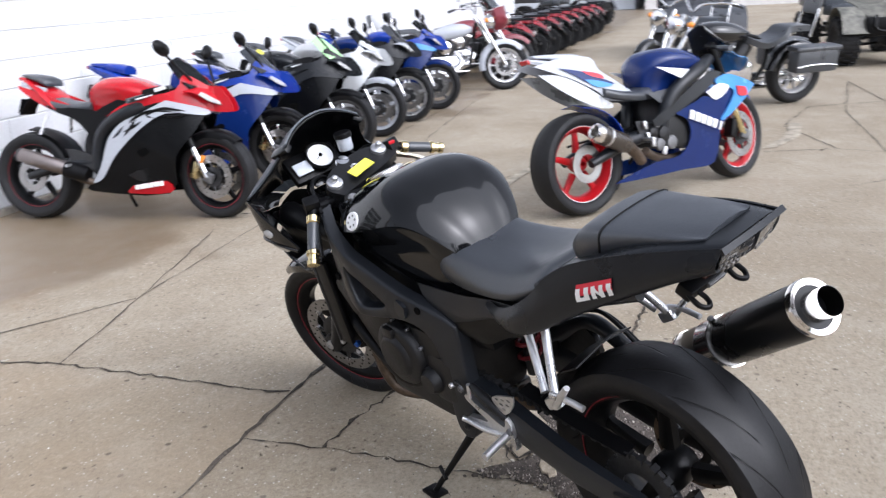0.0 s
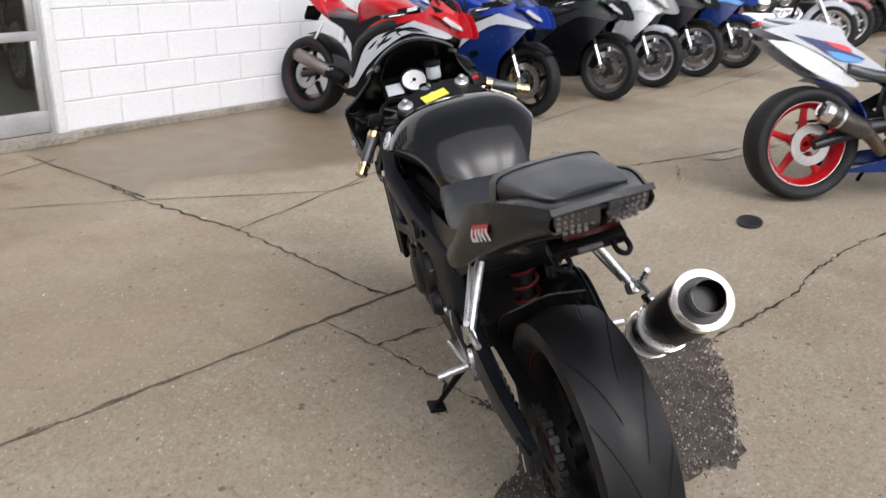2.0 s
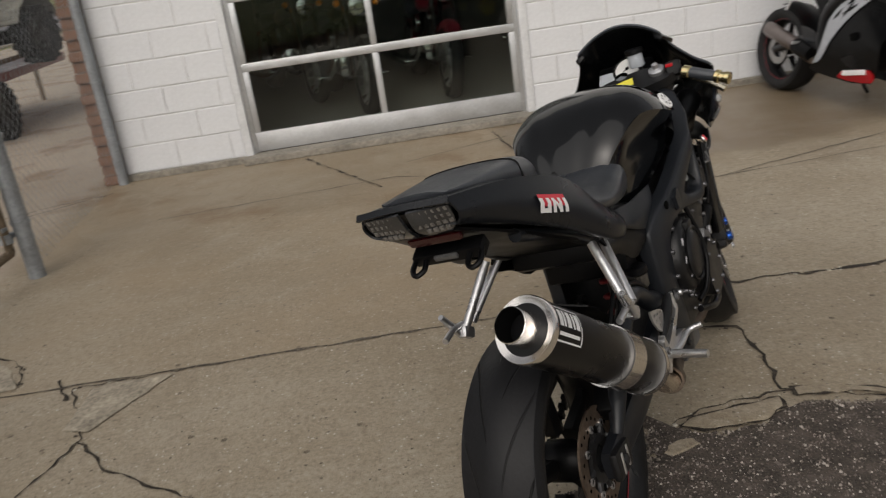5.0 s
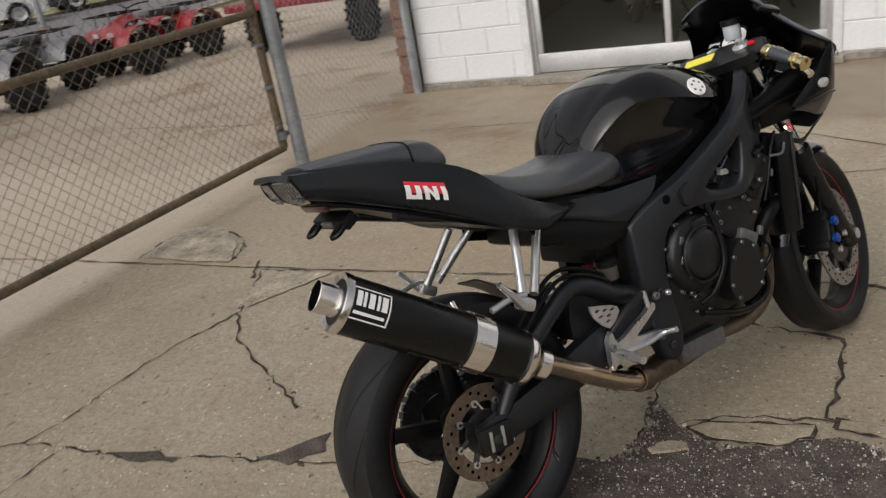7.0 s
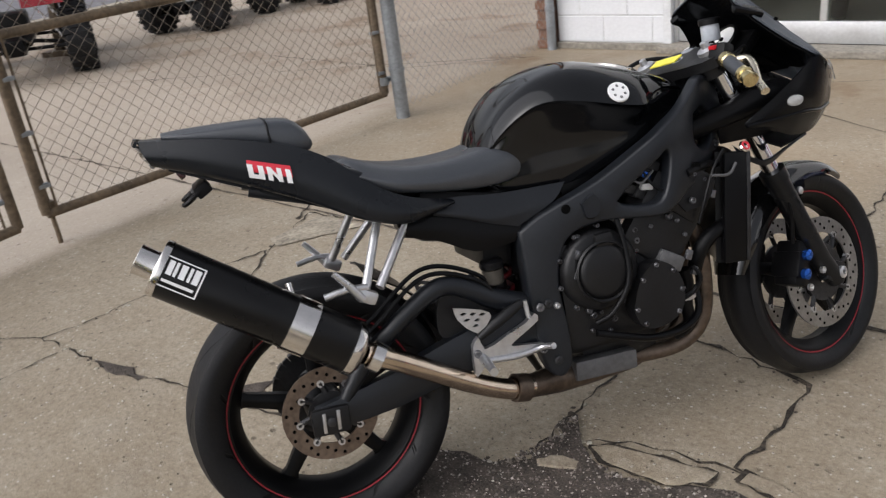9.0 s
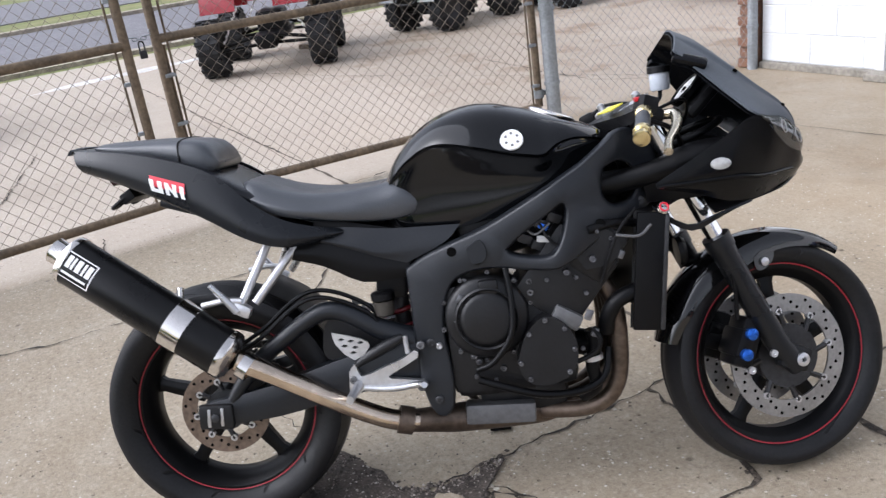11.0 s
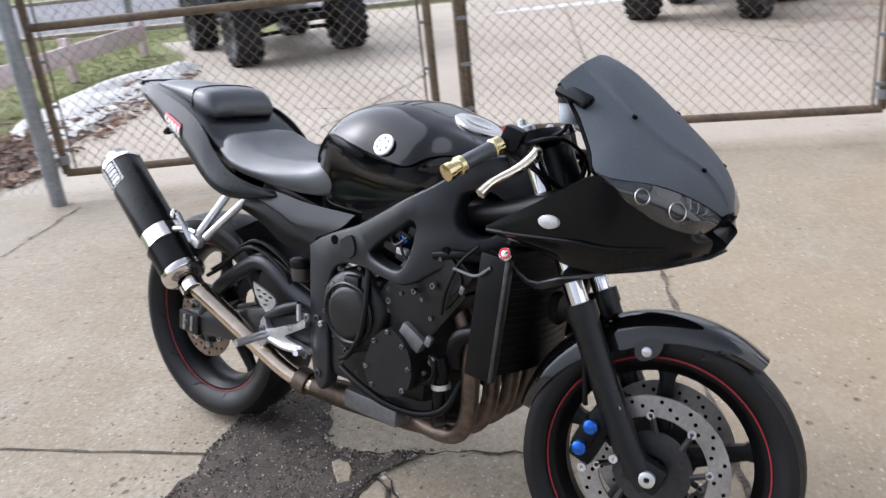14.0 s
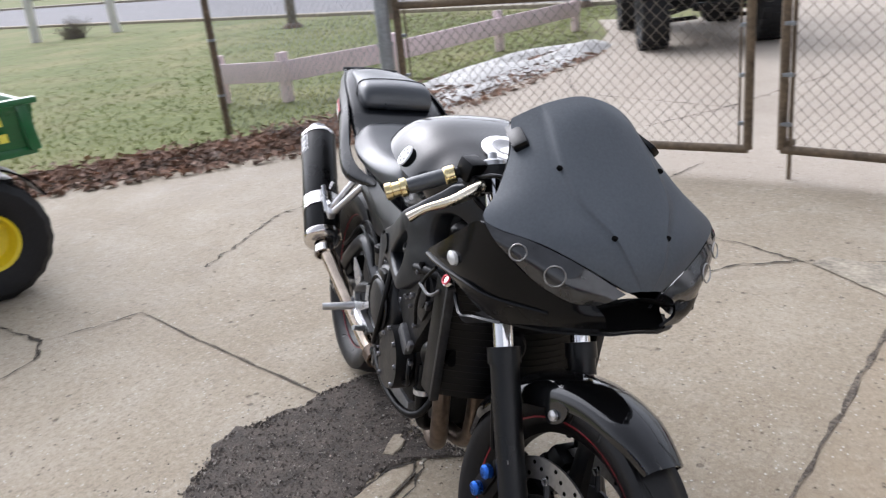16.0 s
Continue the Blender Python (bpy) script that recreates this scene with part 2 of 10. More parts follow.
def tyre_material(name, grooves=9.0, slope=16.0, edge=0.085):
    """Rubber with curved tread grooves round the wheel's y axis."""
    m = surface(name, (0.0075, 0.0075, 0.0085), 0.50, vary=0.30, scale=9, grain=120, bump=0.14, spec=0.30)
    n, k = m.node_tree.nodes, m.node_tree.links
    b = n["Principled BSDF"]
    tc = n.new("ShaderNodeTexCoord")
    sep = n.new("ShaderNodeSeparateXYZ")
    k.new(tc.outputs["Object"], sep.inputs[0])
    ang = math_node(n, k, "ARCTAN2", sep.outputs["Z"], sep.outputs["X"])
    side = math_node(n, k, "ABSOLUTE", sep.outputs["Y"])
    a = math_node(n, k, "MULTIPLY", ang, grooves)
    sweep = math_node(n, k, "MULTIPLY", math_node(n, k, "POWER", side, 0.7), slope * 2.0)
    half = math_node(n, k, "MULTIPLY", math_node(n, k, "SIGN", sep.outputs["Y"]), 0.8)
    w = math_node(n, k, "SINE", math_node(n, k, "ADD", math_node(n, k, "MULTIPLY", a, 0.5), math_node(n, k, "ADD", sweep, half)))
    g = math_node(n, k, "SUBTRACT", 1.0, step_node(n, k, math_node(n, k, "ABSOLUTE", w), 0.05, 0.15))
    band = math_node(n, k, "MULTIPLY", step_node(n, k, side, 0.012, 0.018), math_node(n, k, "SUBTRACT", 1.0, step_node(n, k, side, edge * 0.82, edge * 0.9)))
    g = math_node(n, k, "MULTIPLY", g, band)
    src = b.inputs["Base Color"].links[0].from_socket
    k.new(mix_colour(n, k, math_node(n, k, "MULTIPLY", g, 0.85), src, (0.003, 0.003, 0.003)), b.inputs["Base Color"])
    bp = n.new("ShaderNodeBump")
    bp.inputs["Strength"].default_value, bp.inputs["Distance"].default_value = 0.9, 0.004
    k.new(math_node(n, k, "SUBTRACT", 1.0, g), bp.inputs["Height"])
    k.new(b.inputs["Normal"].links[0].from_socket, bp.inputs["Normal"])
    k.new(bp.outputs["Normal"], b.inputs["Normal"])
    return m


def glass_material(name, tint=(0.9, 0.95, 0.93), rough=0.02, clear=0.75):
    m = bpy.data.materials.new(name)
    m.use_nodes = True
    n, k = m.node_tree.nodes, m.node_tree.links
    n.remove(n["Principled BSDF"])
    out = n["Material Output"]
    tr, gl, mx, fr = n.new("ShaderNodeBsdfTransparent"), n.new("ShaderNodeBsdfGlossy"), n.new("ShaderNodeMixShader"), n.new("ShaderNodeFresnel")
    tr.inputs["Color"].default_value = (*[c * clear for c in tint], 1)
    gl.inputs["Roughness"].default_value = rough
    fr.inputs["IOR"].default_value = 1.5
    k.new(fr.outputs[0], mx.inputs[0])
    k.new(tr.outputs[0], mx.inputs[1])
    k.new(gl.outputs[0], mx.inputs[2])
    k.new(mx.outputs[0], out.inputs["Surface"])
    return m


M = {}
M["concrete"] = concrete_material()
M["crack"] = speckled("crack_dirt", (0.022, 0.017, 0.012), (0.11, 0.088, 0.064), 0.95, 90)
M["joint"] = speckled("joint_filler", (0.07, 0.057, 0.043), (0.24, 0.20, 0.155), 0.95, 90)
M["patch"] = surface("cold_asphalt", (0.088, 0.074, 0.063), 0.88, vary=0.5, scale=16, grain=150, bump=0.9, spec=0.25)
M["stone"] = pieces("aggregate_stone", [(0.0, (0.34, 0.29, 0.22)), (0.35, (0.52, 0.47, 0.39)), (0.62, (0.12, 0.095, 0.070)), (0.80, (0.66, 0.62, 0.54))])
M["patch_stone"] = pieces("asphalt_stone", [(0.0, (0.052, 0.043, 0.037)), (0.40, (0.150, 0.125, 0.107)), (0.70, (0.28, 0.245, 0.21)), (0.90, (0.52, 0.475, 0.42))])
M["crumb"] = pieces("crumbled_concrete", [(0.0, (0.44, 0.40, 0.32)), (0.36, (0.30, 0.255, 0.19)), (0.62, (0.060, 0.047, 0.035)), (0.86, (0.56, 0.52, 0.44))])
M["spall"] = surface("spalled_concrete", (0.36, 0.315, 0.245), 0.9, vary=0.42, scale=9, grain=70, bump=0.8)
M["asphalt"] = speckled("road_asphalt", (0.14, 0.135, 0.145), (0.24, 0.23, 0.24), 0.8, 30, 0.3)
M["turf"] = speckled("winter_turf", (0.130, 0.152, 0.043), (0.215, 0.232, 0.078), 0.95, 18, 0.25, 0.007, (0.250, 0.222, 0.098))
M["grass"] = surface("grass_blade", (0.185, 0.212, 0.065), 0.85, vary=0.45, scale=0.9, grain=6, bump=0, spec=0.08)
M["leaf"] = surface("dead_leaf", (0.30, 0.19, 0.135), 0.8, vary=0.6, scale=5, grain=14, bump=0.1)
M["mulch"] = speckled("leaf_mould", (0.13, 0.095, 0.072), (0.32, 0.24, 0.185), 0.95, 40, 0.9, 0.012)
M["snow"] = speckled("dirty_snow", (0.56, 0.545, 0.52), (0.87, 0.86, 0.83), 0.85, 34, 0.5, 0.012)
M["block"] = surface("painted_block", (0.695, 0.705, 0.72), 0.6, vary=0.06, scale=2.5, grain=55, bump=0.35)
M["mortar"] = surface("painted_mortar", (0.59, 0.59, 0.585), 0.8, vary=0.16, scale=4, grain=60, bump=0.4)
M["footing"] = surface("stained_footing", (0.27, 0.245, 0.205), 0.85, vary=0.35, scale=4, grain=40, bump=0.5)
M["brick"] = surface("brown_brick", (0.175, 0.090, 0.055), 0.85, vary=0.3, scale=9, grain=70, bump=0.5)
M["pier_mortar"] = surface("brown_mortar", (0.15, 0.105, 0.078), 0.9, vary=0.25, scale=8, grain=60, bump=0.4)
M["aluminium"] = surface("mill_aluminium", (0.62, 0.63, 0.64), 0.42, 0.85, vary=0.10, scale=6, grain=50, bump=0.05)
M["white_metal"] = surface("white_painted_metal", (0.70, 0.71, 0.72), 0.45, vary=0.10, scale=6, grain=50, bump=0.05)
M["seal"] = surface("black_rubber_seal", (0.03, 0.03, 0.03), 0.7)
M["pane"] = glass_material("window_glass", (0.88, 0.93, 0.90), 0.01, 0.85)
M["galv"] = surface("galvanised_pipe", (0.30, 0.32, 0.335), 0.5, 0.5, vary=0.22, scale=9, grain=60, bump=0.15)
M["rusty"] = surface("rust_brown_pipe", (0.155, 0.115, 0.075), 0.7, 0.2, vary=0.4, scale=7, grain=45, bump=0.3)
M["wire"] = surface("weathered_wire", (0.25, 0.215, 0.175), 0.6, 0.4, vary=0.3, scale=3, grain=30, bump=0)
M["pinkboard"] = surface("faded_pink_board", (0.78, 0.64, 0.66), 0.8, vary=0.10, scale=5, grain=50, bump=0.3)
M["whiteboard"] = surface("white_painted_post", (0.72, 0.70, 0.68), 0.7, vary=0.12, scale=5, grain=50, bump=0.2)
M["wood"] = surface("grey_pole_wood", (0.20, 0.17, 0.14), 0.85, vary=0.3, scale=6, grain=60, bump=0.4)
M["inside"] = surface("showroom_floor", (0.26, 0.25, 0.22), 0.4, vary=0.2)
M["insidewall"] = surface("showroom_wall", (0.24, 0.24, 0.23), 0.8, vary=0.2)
# motorcycles
M["satin_black"] = surface("satin_black_paint", (0.0092, 0.0105, 0.0130), 0.30, vary=0.14, scale=5, grain=160, bump=0.02, spec=0.32)
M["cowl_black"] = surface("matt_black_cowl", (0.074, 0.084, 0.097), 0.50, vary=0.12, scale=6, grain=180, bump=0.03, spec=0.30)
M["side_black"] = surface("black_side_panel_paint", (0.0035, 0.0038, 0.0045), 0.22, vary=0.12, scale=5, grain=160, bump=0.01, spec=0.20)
M["gloss_black"] = surface("gloss_black_paint", (0.005, 0.005, 0.0055), 0.10, vary=0.1, scale=5, grain=160, bump=0.0, coat=0.7, rvary=0.03, spec=0.4)
M["tank_black"] = surface("scuffed_black_tank", (0.0035, 0.0038, 0.0045), 0.09, vary=0.15, scale=7, grain=120, bump=0.010, coat=0.08, rvary=0.06, spec=0.42)
M["frame_black"] = surface("flat_black_frame", (0.0095, 0.0112, 0.0145), 0.38, vary=0.18, scale=6, grain=140, bump=0.05, spec=0.42)
M["fork_black"] = surface("black_fork_leg", (0.0065, 0.0070, 0.0080), 0.32, vary=0.15, scale=6, grain=140, bump=0.03, spec=0.30)
M["vinyl"] = surface("black_seat_vinyl", (0.0330, 0.0370, 0.0440), 0.36, vary=0.12, scale=8, grain=260, bump=0.15, spec=0.95)
M["plastic"] = surface("black_plastic", (0.0035, 0.0035, 0.004), 0.38, vary=0.2, scale=9, grain=150, bump=0.06, spec=0.18)
M["engine"] = surface("black_engine_casting", (0.0085, 0.0085, 0.0092), 0.40, vary=0.25, scale=10, grain=110, bump=0.15, spec=0.34)
M["dark_alloy"] = surface("dark_alloy", (0.05, 0.05, 0.052), 0.45, 0.7, vary=0.25, scale=10, grain=90, bump=0.1)
M["alloy"] = surface("bare_alloy", (0.62, 0.62, 0.63), 0.33, 0.88, vary=0.12, scale=12, grain=80, bump=0.05)
M["grey_alloy"] = surface("grey_cast_alloy", (0.15, 0.15, 0.153), 0.5, 0.5, vary=0.2, scale=12, grain=80, bump=0.1)
M["chrome"] = surface("chrome", (0.78, 0.78, 0.79), 0.10, 1.0, vary=0.05, scale=8, grain=60, bump=0.01, rvary=0.04)
M["polished"] = surface("polished_end_cap", (0.80, 0.77, 0.74), 0.17, 1.0, vary=0.06, scale=10, grain=60, bump=0.02, rvary=0.06)
M["steel"] = surface("heat_tinted_pipe", (0.66, 0.55, 0.44), 0.20, 1.0, vary=0.16, scale=9, grain=40, bump=0.02, rvary=0.06)
M["burnt"] = surface("burnt_header_pipe", (0.15, 0.115, 0.09), 0.45, 0.85, vary=0.35, scale=10, grain=60, bump=0.12)
M["gold"] = surface("gold_anodised", (0.74, 0.62, 0.34), 0.22, 1.0, vary=0.08, scale=20, grain=80, bump=0.02)
M["champagne"] = surface("champagne_lever", (0.82, 0.75, 0.60), 0.24, 1.0, vary=0.08, scale=14, grain=80, bump=0.02)
M["bolt"] = surface("dull_steel_bolt", (0.17, 0.17, 0.18), 0.40, 0.85, vary=0.5, scale=30, grain=90, bump=0.03)
M["disc"] = surface("brake_disc_steel", (0.36, 0.35, 0.34), 0.38, 0.9, vary=0.18, scale=14, grain=120, bump=0.05)
M["rusty_disc"] = surface("rusted_disc_steel", (0.20, 0.15, 0.115), 0.5, 0.8, vary=0.3, scale=14, grain=80, bump=0.1)
M["hole"] = surface("hole_shadow", (0.003, 0.003, 0.003), 0.9, bump=0, spec=0.05)
M["blue_anod"] = surface("blue_anodised", (0.03, 0.13, 0.55), 0.3, 0.8)
M["red_paint"] = surface("gloss_red_paint", (0.46, 0.007, 0.014), 0.22, vary=0.07, scale=5, grain=80, bump=0, coat=0.25, spec=0.32)
M["red_line"] = surface("dark_red_pinstripe", (0.27, 0.012, 0.022), 0.4, bump=0)
M["red_spring"] = surface("red_spring", (0.12, 0.008, 0.011), 0.4)
M["blue_paint"] = surface("gloss_blue_paint", (0.007, 0.034, 0.27), 0.22, vary=0.07, scale=5, grain=80, bump=0, coat=0.25, spec=0.32)
M["deep_blue"] = surface("deep_blue_paint", (0.005, 0.019, 0.110), 0.22, vary=0.07, scale=5, grain=80, bump=0, coat=0.25, spec=0.32)
M["sky_blue"] = surface("light_blue_paint", (0.07, 0.27, 0.60), 0.22, vary=0.07, scale=5, grain=80, bump=0, coat=0.25, spec=0.32)
M["white_paint"] = surface("gloss_white_paint", (0.43, 0.45, 0.49), 0.22, vary=0.07, scale=5, grain=80, bump=0, coat=0.25, spec=0.32)
M["silver_paint"] = surface("silver_paint", (0.46, 0.47, 0.48), 0.3, 0.4, vary=0.06, bump=0, coat=0.5)
M["green_paint"] = surface("pale_green_film", (0.42, 0.72, 0.35), 0.25, vary=0.06, bump=0, coat=0.3)
M["red_rim"] = surface("red_wheel_paint", (0.38, 0.006, 0.010), 0.4, vary=0.1, bump=0, spec=0.25)
M["orange"] = surface("amber_lens", (0.85, 0.28, 0.03), 0.15, bump=0, coat=0.5)
M["red_lens"] = surface("red_lens", (0.45, 0.012, 0.016), 0.12, bump=0, coat=0.8)
M["yellow"] = surface("yellow_label", (0.82, 0.74, 0.08), 0.5, vary=0.05, bump=0)
M["decal_white"] = surface("white_decal", (0.80, 0.80, 0.80), 0.35, vary=0.03, bump=0)
M["decal_red"] = surface("red_decal", (0.62, 0.03, 0.05), 0.35, vary=0.05, bump=0)
M["dial"] = surface("white_dial", (0.78, 0.78, 0.77), 0.3, vary=0.04, bump=0, coat=0.5)
M["frosted"] = surface("frosted_reservoir", (0.46, 0.49, 0.53), 0.3, vary=0.08, bump=0)
M["smoke_lens"] = surface("smoked_headlight_lens", (0.030, 0.031, 0.033), 0.12, vary=0.35, scale=14, grain=40, bump=0, coat=0.5, spec=0.5)
M["clear_lens"] = surface("cloudy_lens", (0.42, 0.42, 0.41), 0.2, vary=0.2, scale=30, grain=200, bump=0.1, coat=0.6)
M["led"] = surface("silver_led_cells", (0.17, 0.16, 0.15), 0.30, 0.3, vary=0.25, scale=60, grain=300, bump=0.2)
M["carbon"] = surface("brown_carbon_sleeve", (0.035, 0.027, 0.021), 0.3, vary=0.15, scale=30, grain=160, bump=0.03, coat=0.4)
M["can_black"] = surface("black_can_sleeve", (0.005, 0.005, 0.0055), 0.30, vary=0.1, scale=8, grain=160, bump=0.01, spec=0.3)
M["titanium"] = surface("brushed_titanium", (0.23, 0.20, 0.19), 0.38, 0.9, vary=0.12, scale=14, grain=120, bump=0.04)
M["dark_red"] = surface("dark_red_reflector", (0.040, 0.003, 0.004), 0.25, bump=0, coat=0.3)
M["smoke_bottle"] = surface("smoked_bottle", (0.05, 0.045, 0.038), 0.3, vary=0.1, bump=0)
M["smoke_screen"] = surface("smoked_screen", (0.030, 0.033, 0.038), 0.22, vary=0.1, bump=0, coat=0.5)
M["clear_screen"] = glass_material("clear_screen", (0.93, 0.96, 1.0), 0.04, 0.94)
M["tyre_rear"] = tyre_material("rear_tyre_rubber", 11.0, 15.0, 0.085)
M["tyre_front"] = tyre_material("front_tyre_rubber", 13.0, 20.0, 0.058)
M["tyre"] = surface("tyre_rubber", (0.013, 0.013, 0.014), 0.6, vary=0.3, scale=7, grain=90, bump=0.2, spec=0.3)
M["green_body"] = surface("utility_green", (0.012, 0.135, 0.04), 0.35, vary=0.12, scale=4, bump=0.02, coat=0.3)
M["yellow_rim"] = surface("yellow_wheel", (0.78, 0.60, 0.015), 0.35, vary=0.08, bump=0.02)
M["atv_red"] = surface("red_plastic", (0.25, 0.008, 0.014), 0.3, vary=0.08, bump=0.02, coat=0.3)
M["maroon"] = surface("maroon_plastic", (0.16, 0.012, 0.022), 0.35, vary=0.08, bump=0.02, coat=0.3)
M["atv_grey"] = surface("dark_grey_plastic", (0.055, 0.058, 0.065), 0.35, vary=0.1, bump=0.03, coat=0.2)
M["atv_silver"] = surface("dull_silver_plastic", (0.13, 0.135, 0.145), 0.35, vary=0.2, bump=0.03, coat=0.2)
M["camo"] = surface("drab_plastic", (0.16, 0.155, 0.13), 0.5, vary=0.5, scale=9, grain=20, bump=0.03)
M["car_white"] = surface("white_car_paint", (0.72, 0.72, 0.72), 0.25, vary=0.03, bump=0, coat=0.6)
M["car_red"] = surface("dark_red_car_paint", (0.22, 0.02, 0.025), 0.25, vary=0.05, bump=0, coat=0.6)
M["car_dark"] = surface("dark_car_paint", (0.03, 0.032, 0.036), 0.25, vary=0.05, bump=0, coat=0.6)
M["car_glass"] = surface("dark_car_glass", (0.02, 0.022, 0.025), 0.08, vary=0.1, bump=0, coat=0.5)
M["siding"] = surface("pale_grey_siding", (0.50, 0.53, 0.57), 0.6, vary=0.08, scale=2, bump=0.1)

# ---- building blocks ----
def part(name, bm, material, parent=None, label="", smooth=40, at=None):
    """Links a bmesh as one mesh object under a thing or a part; at: the point that becomes its origin."""
    if at is not None:
        bmesh.ops.translate(bm, verts=bm.verts, vec=-Vector(at))
    bmesh.ops.recalc_face_normals(bm, faces=bm.faces)
    me = bpy.data.meshes.new(name)
    bm.to_mesh(me)
    bm.free()
    me.materials.append(material)
    if smooth:
        me.polygons.foreach_set("use_smooth", [True] * len(me.polygons))
        me.set_sharp_from_angle(angle=radians(smooth))
    ob = new(name, me)
    if parent is not None:
        ob.parent = parent
    if at is not None:
        ob.location = at
        up = parent
        while up is not None and up.type == "MESH":
            ob.location = ob.location - up.location
            up = up.parent
    if label:
        ob["label"] = label
    return ob


def thing(name, m, label, category, group="", kind=""):
    """An Empty at the base of a thing, to hold its parts."""
    ob = new(name)
    ob.empty_display_size = 0.1
    ob.matrix_basis = m
    return tagged(ob, label, category, group, kind)


def B():
    return bmesh.new()


def box(bm, centre, size, turn=None, bevel=0.0):
    r = bmesh.ops.create_cube(bm, size=1.0)["verts"]
    bmesh.ops.scale(bm, vec=size, verts=r)
    if bevel:
        es = list({e for v in r for e in v.link_edges})
        r = list({v for f in bmesh.ops.bevel(bm, geom=es, offset=bevel, segments=2, affect="EDGES", profile=0.6)["faces"] for v in f.verts} | {v for v in r if v.is_valid})
    if turn is not None:
        bmesh.ops.rotate(bm, cent=(0, 0, 0), matrix=Euler([radians(a) for a in turn]).to_matrix(), verts=r)
    bmesh.ops.translate(bm, vec=centre, verts=r)
    return bm


def spline(pts, n):
    """A Catmull-Rom line through pts, n steps to a piece."""
    p = [Vector(a) for a in pts]
    if n <= 1 or len(p) < 3:
        return p
    q = [2 * p[0] - p[1]] + p + [2 * p[-1] - p[-2]]
    out = []
    for i in range(1, len(q) - 2):
        a, b, c, d = q[i - 1 : i + 3]
        for s in range(n):
            t = s / n
            out.append(0.5 * (2 * b + (c - a) * t + (2 * a - 5 * b + 4 * c - d) * t * t + (3 * b - a - 3 * c + d) * t**3))
    return out + [p[-1]]


def grid(bm, rows, wrap=False, cap=False):
    """Faces between rows of points; wrap joins each row's ends; cap fills the first and last row."""
    vs = [[bm.verts.new(p) for p in r] for r in rows]
    n = len(vs[0])
    for a, b in zip(vs, vs[1:]):
        for j in range(n if wrap else n - 1):
            j2 = (j + 1) % n
            f = [a[j], a[j2], b[j2], b[j]]
            if len(set(f)) == 4:
                bm.faces.new(f)
    if cap:
        for r in (vs[0], vs[-1]):
            bm.faces.new(r)
    return bm


def surf(bm, rows, nu=3, nv=3, thick=0.0):
    """A smooth skin through a net of points, given some thickness."""
    lines = [spline(r, nv) for r in rows]
    cols = [spline(c, nu) for c in zip(*lines)]
    grid(bm, list(zip(*cols)))
    if thick:
        bmesh.ops.recalc_face_normals(bm, faces=bm.faces)
        bmesh.ops.solidify(bm, geom=list(bm.faces), thickness=thick)
    return bm


def tube(bm, pts, r, n=10, steps=5, cap=True):
    """A round pipe along a smooth line; r is one radius, or one for each point."""
    rs = [(a, 0, 0) for a in (r if isinstance(r, (list, tuple)) else [r] * len(pts))]
    line, rad = spline(pts, steps), spline(rs, steps)
    rings, side = [], None
    for i, p in enumerate(line):
        d = (line[min(i + 1, len(line) - 1)] - line[max(i - 1, 0)]).normalized()
        if side is None:
            side = d.orthogonal().normalized()
        side = (side - d * side.dot(d)).normalized()
        up = d.cross(side)
        rings.append([p + (side * math.cos(a) + up * math.sin(a)) * rad[i][0] for a in (2 * math.pi * j / n for j in range(n))])
    return grid(bm, rings, wrap=True, cap=cap)


def rod(bm, a, b, r, r2=None, n=12):
    return tube(bm, [a, b], [r, r if r2 is None else r2], n, 1)


def lathe(bm, profile, centre=(0, 0, 0), axis=(0, 1, 0), n=40, close=False):
    """Turns a profile of (distance along the axis, radius) round the axis."""
    d = Vector(axis).normalized()
    s = d.orthogonal().normalized()
    t = d.cross(s)
    c = Vector(centre)
    rows = [[c + d * a + (s * math.cos(w) + t * math.sin(w)) * r for w in (2 * math.pi * j / n for j in range(n))] for a, r in profile]
    if close:
        rows.append(rows[0])
    grid(bm, rows, wrap=True)
    if close:
        bmesh.ops.remove_doubles(bm, verts=bm.verts, dist=1e-6)
    elif profile[0][1] > 1e-6 or profile[-1][1] > 1e-6:
        pass
    return bm


def disc(bm, centre, axis, r, depth, n=24, bevel=0.15):
    """A solid round plate with softened rims."""
    e = depth * bevel
    h = depth / 2
    return lathe(bm, [(-h, 0.0005), (-h, r - e), (-h + e, r), (h - e, r), (h, r - e), (h, 0.0005)], centre, axis, n)


def plate(bm, outline, y0, y1, holes=(), bend=None, rounded=3):
    """A plate in the xz plane between y0 and y1, with holes, bent sideways by bend(x, z)."""
    def ring(pts):
        p = spline([(x, 0, z) for x, z in list(pts) + [pts[0]]], rounded)[:-1]
        vs = [bm.verts.new(q) for q in p]
        return [bm.edges.new((a, b)) for a, b in zip(vs, vs[1:] + vs[:1])]
    es = ring(outline)
    for h in holes:
        es += ring(h)
    fs = [f for f in bmesh.ops.triangle_fill(bm, edges=es, use_beauty=True, use_dissolve=False)["geom"] if isinstance(f, bmesh.types.BMFace)]
    ex = bmesh.ops.extrude_face_region(bm, geom=fs)["geom"]
    top = {v for v in ex if isinstance(v, bmesh.types.BMVert)}
    for v in bm.verts:
        b = bend(v.co.x, v.co.z) if bend else 0.0
        v.co.y = (y1 if v in top else y0) + b
    return bm


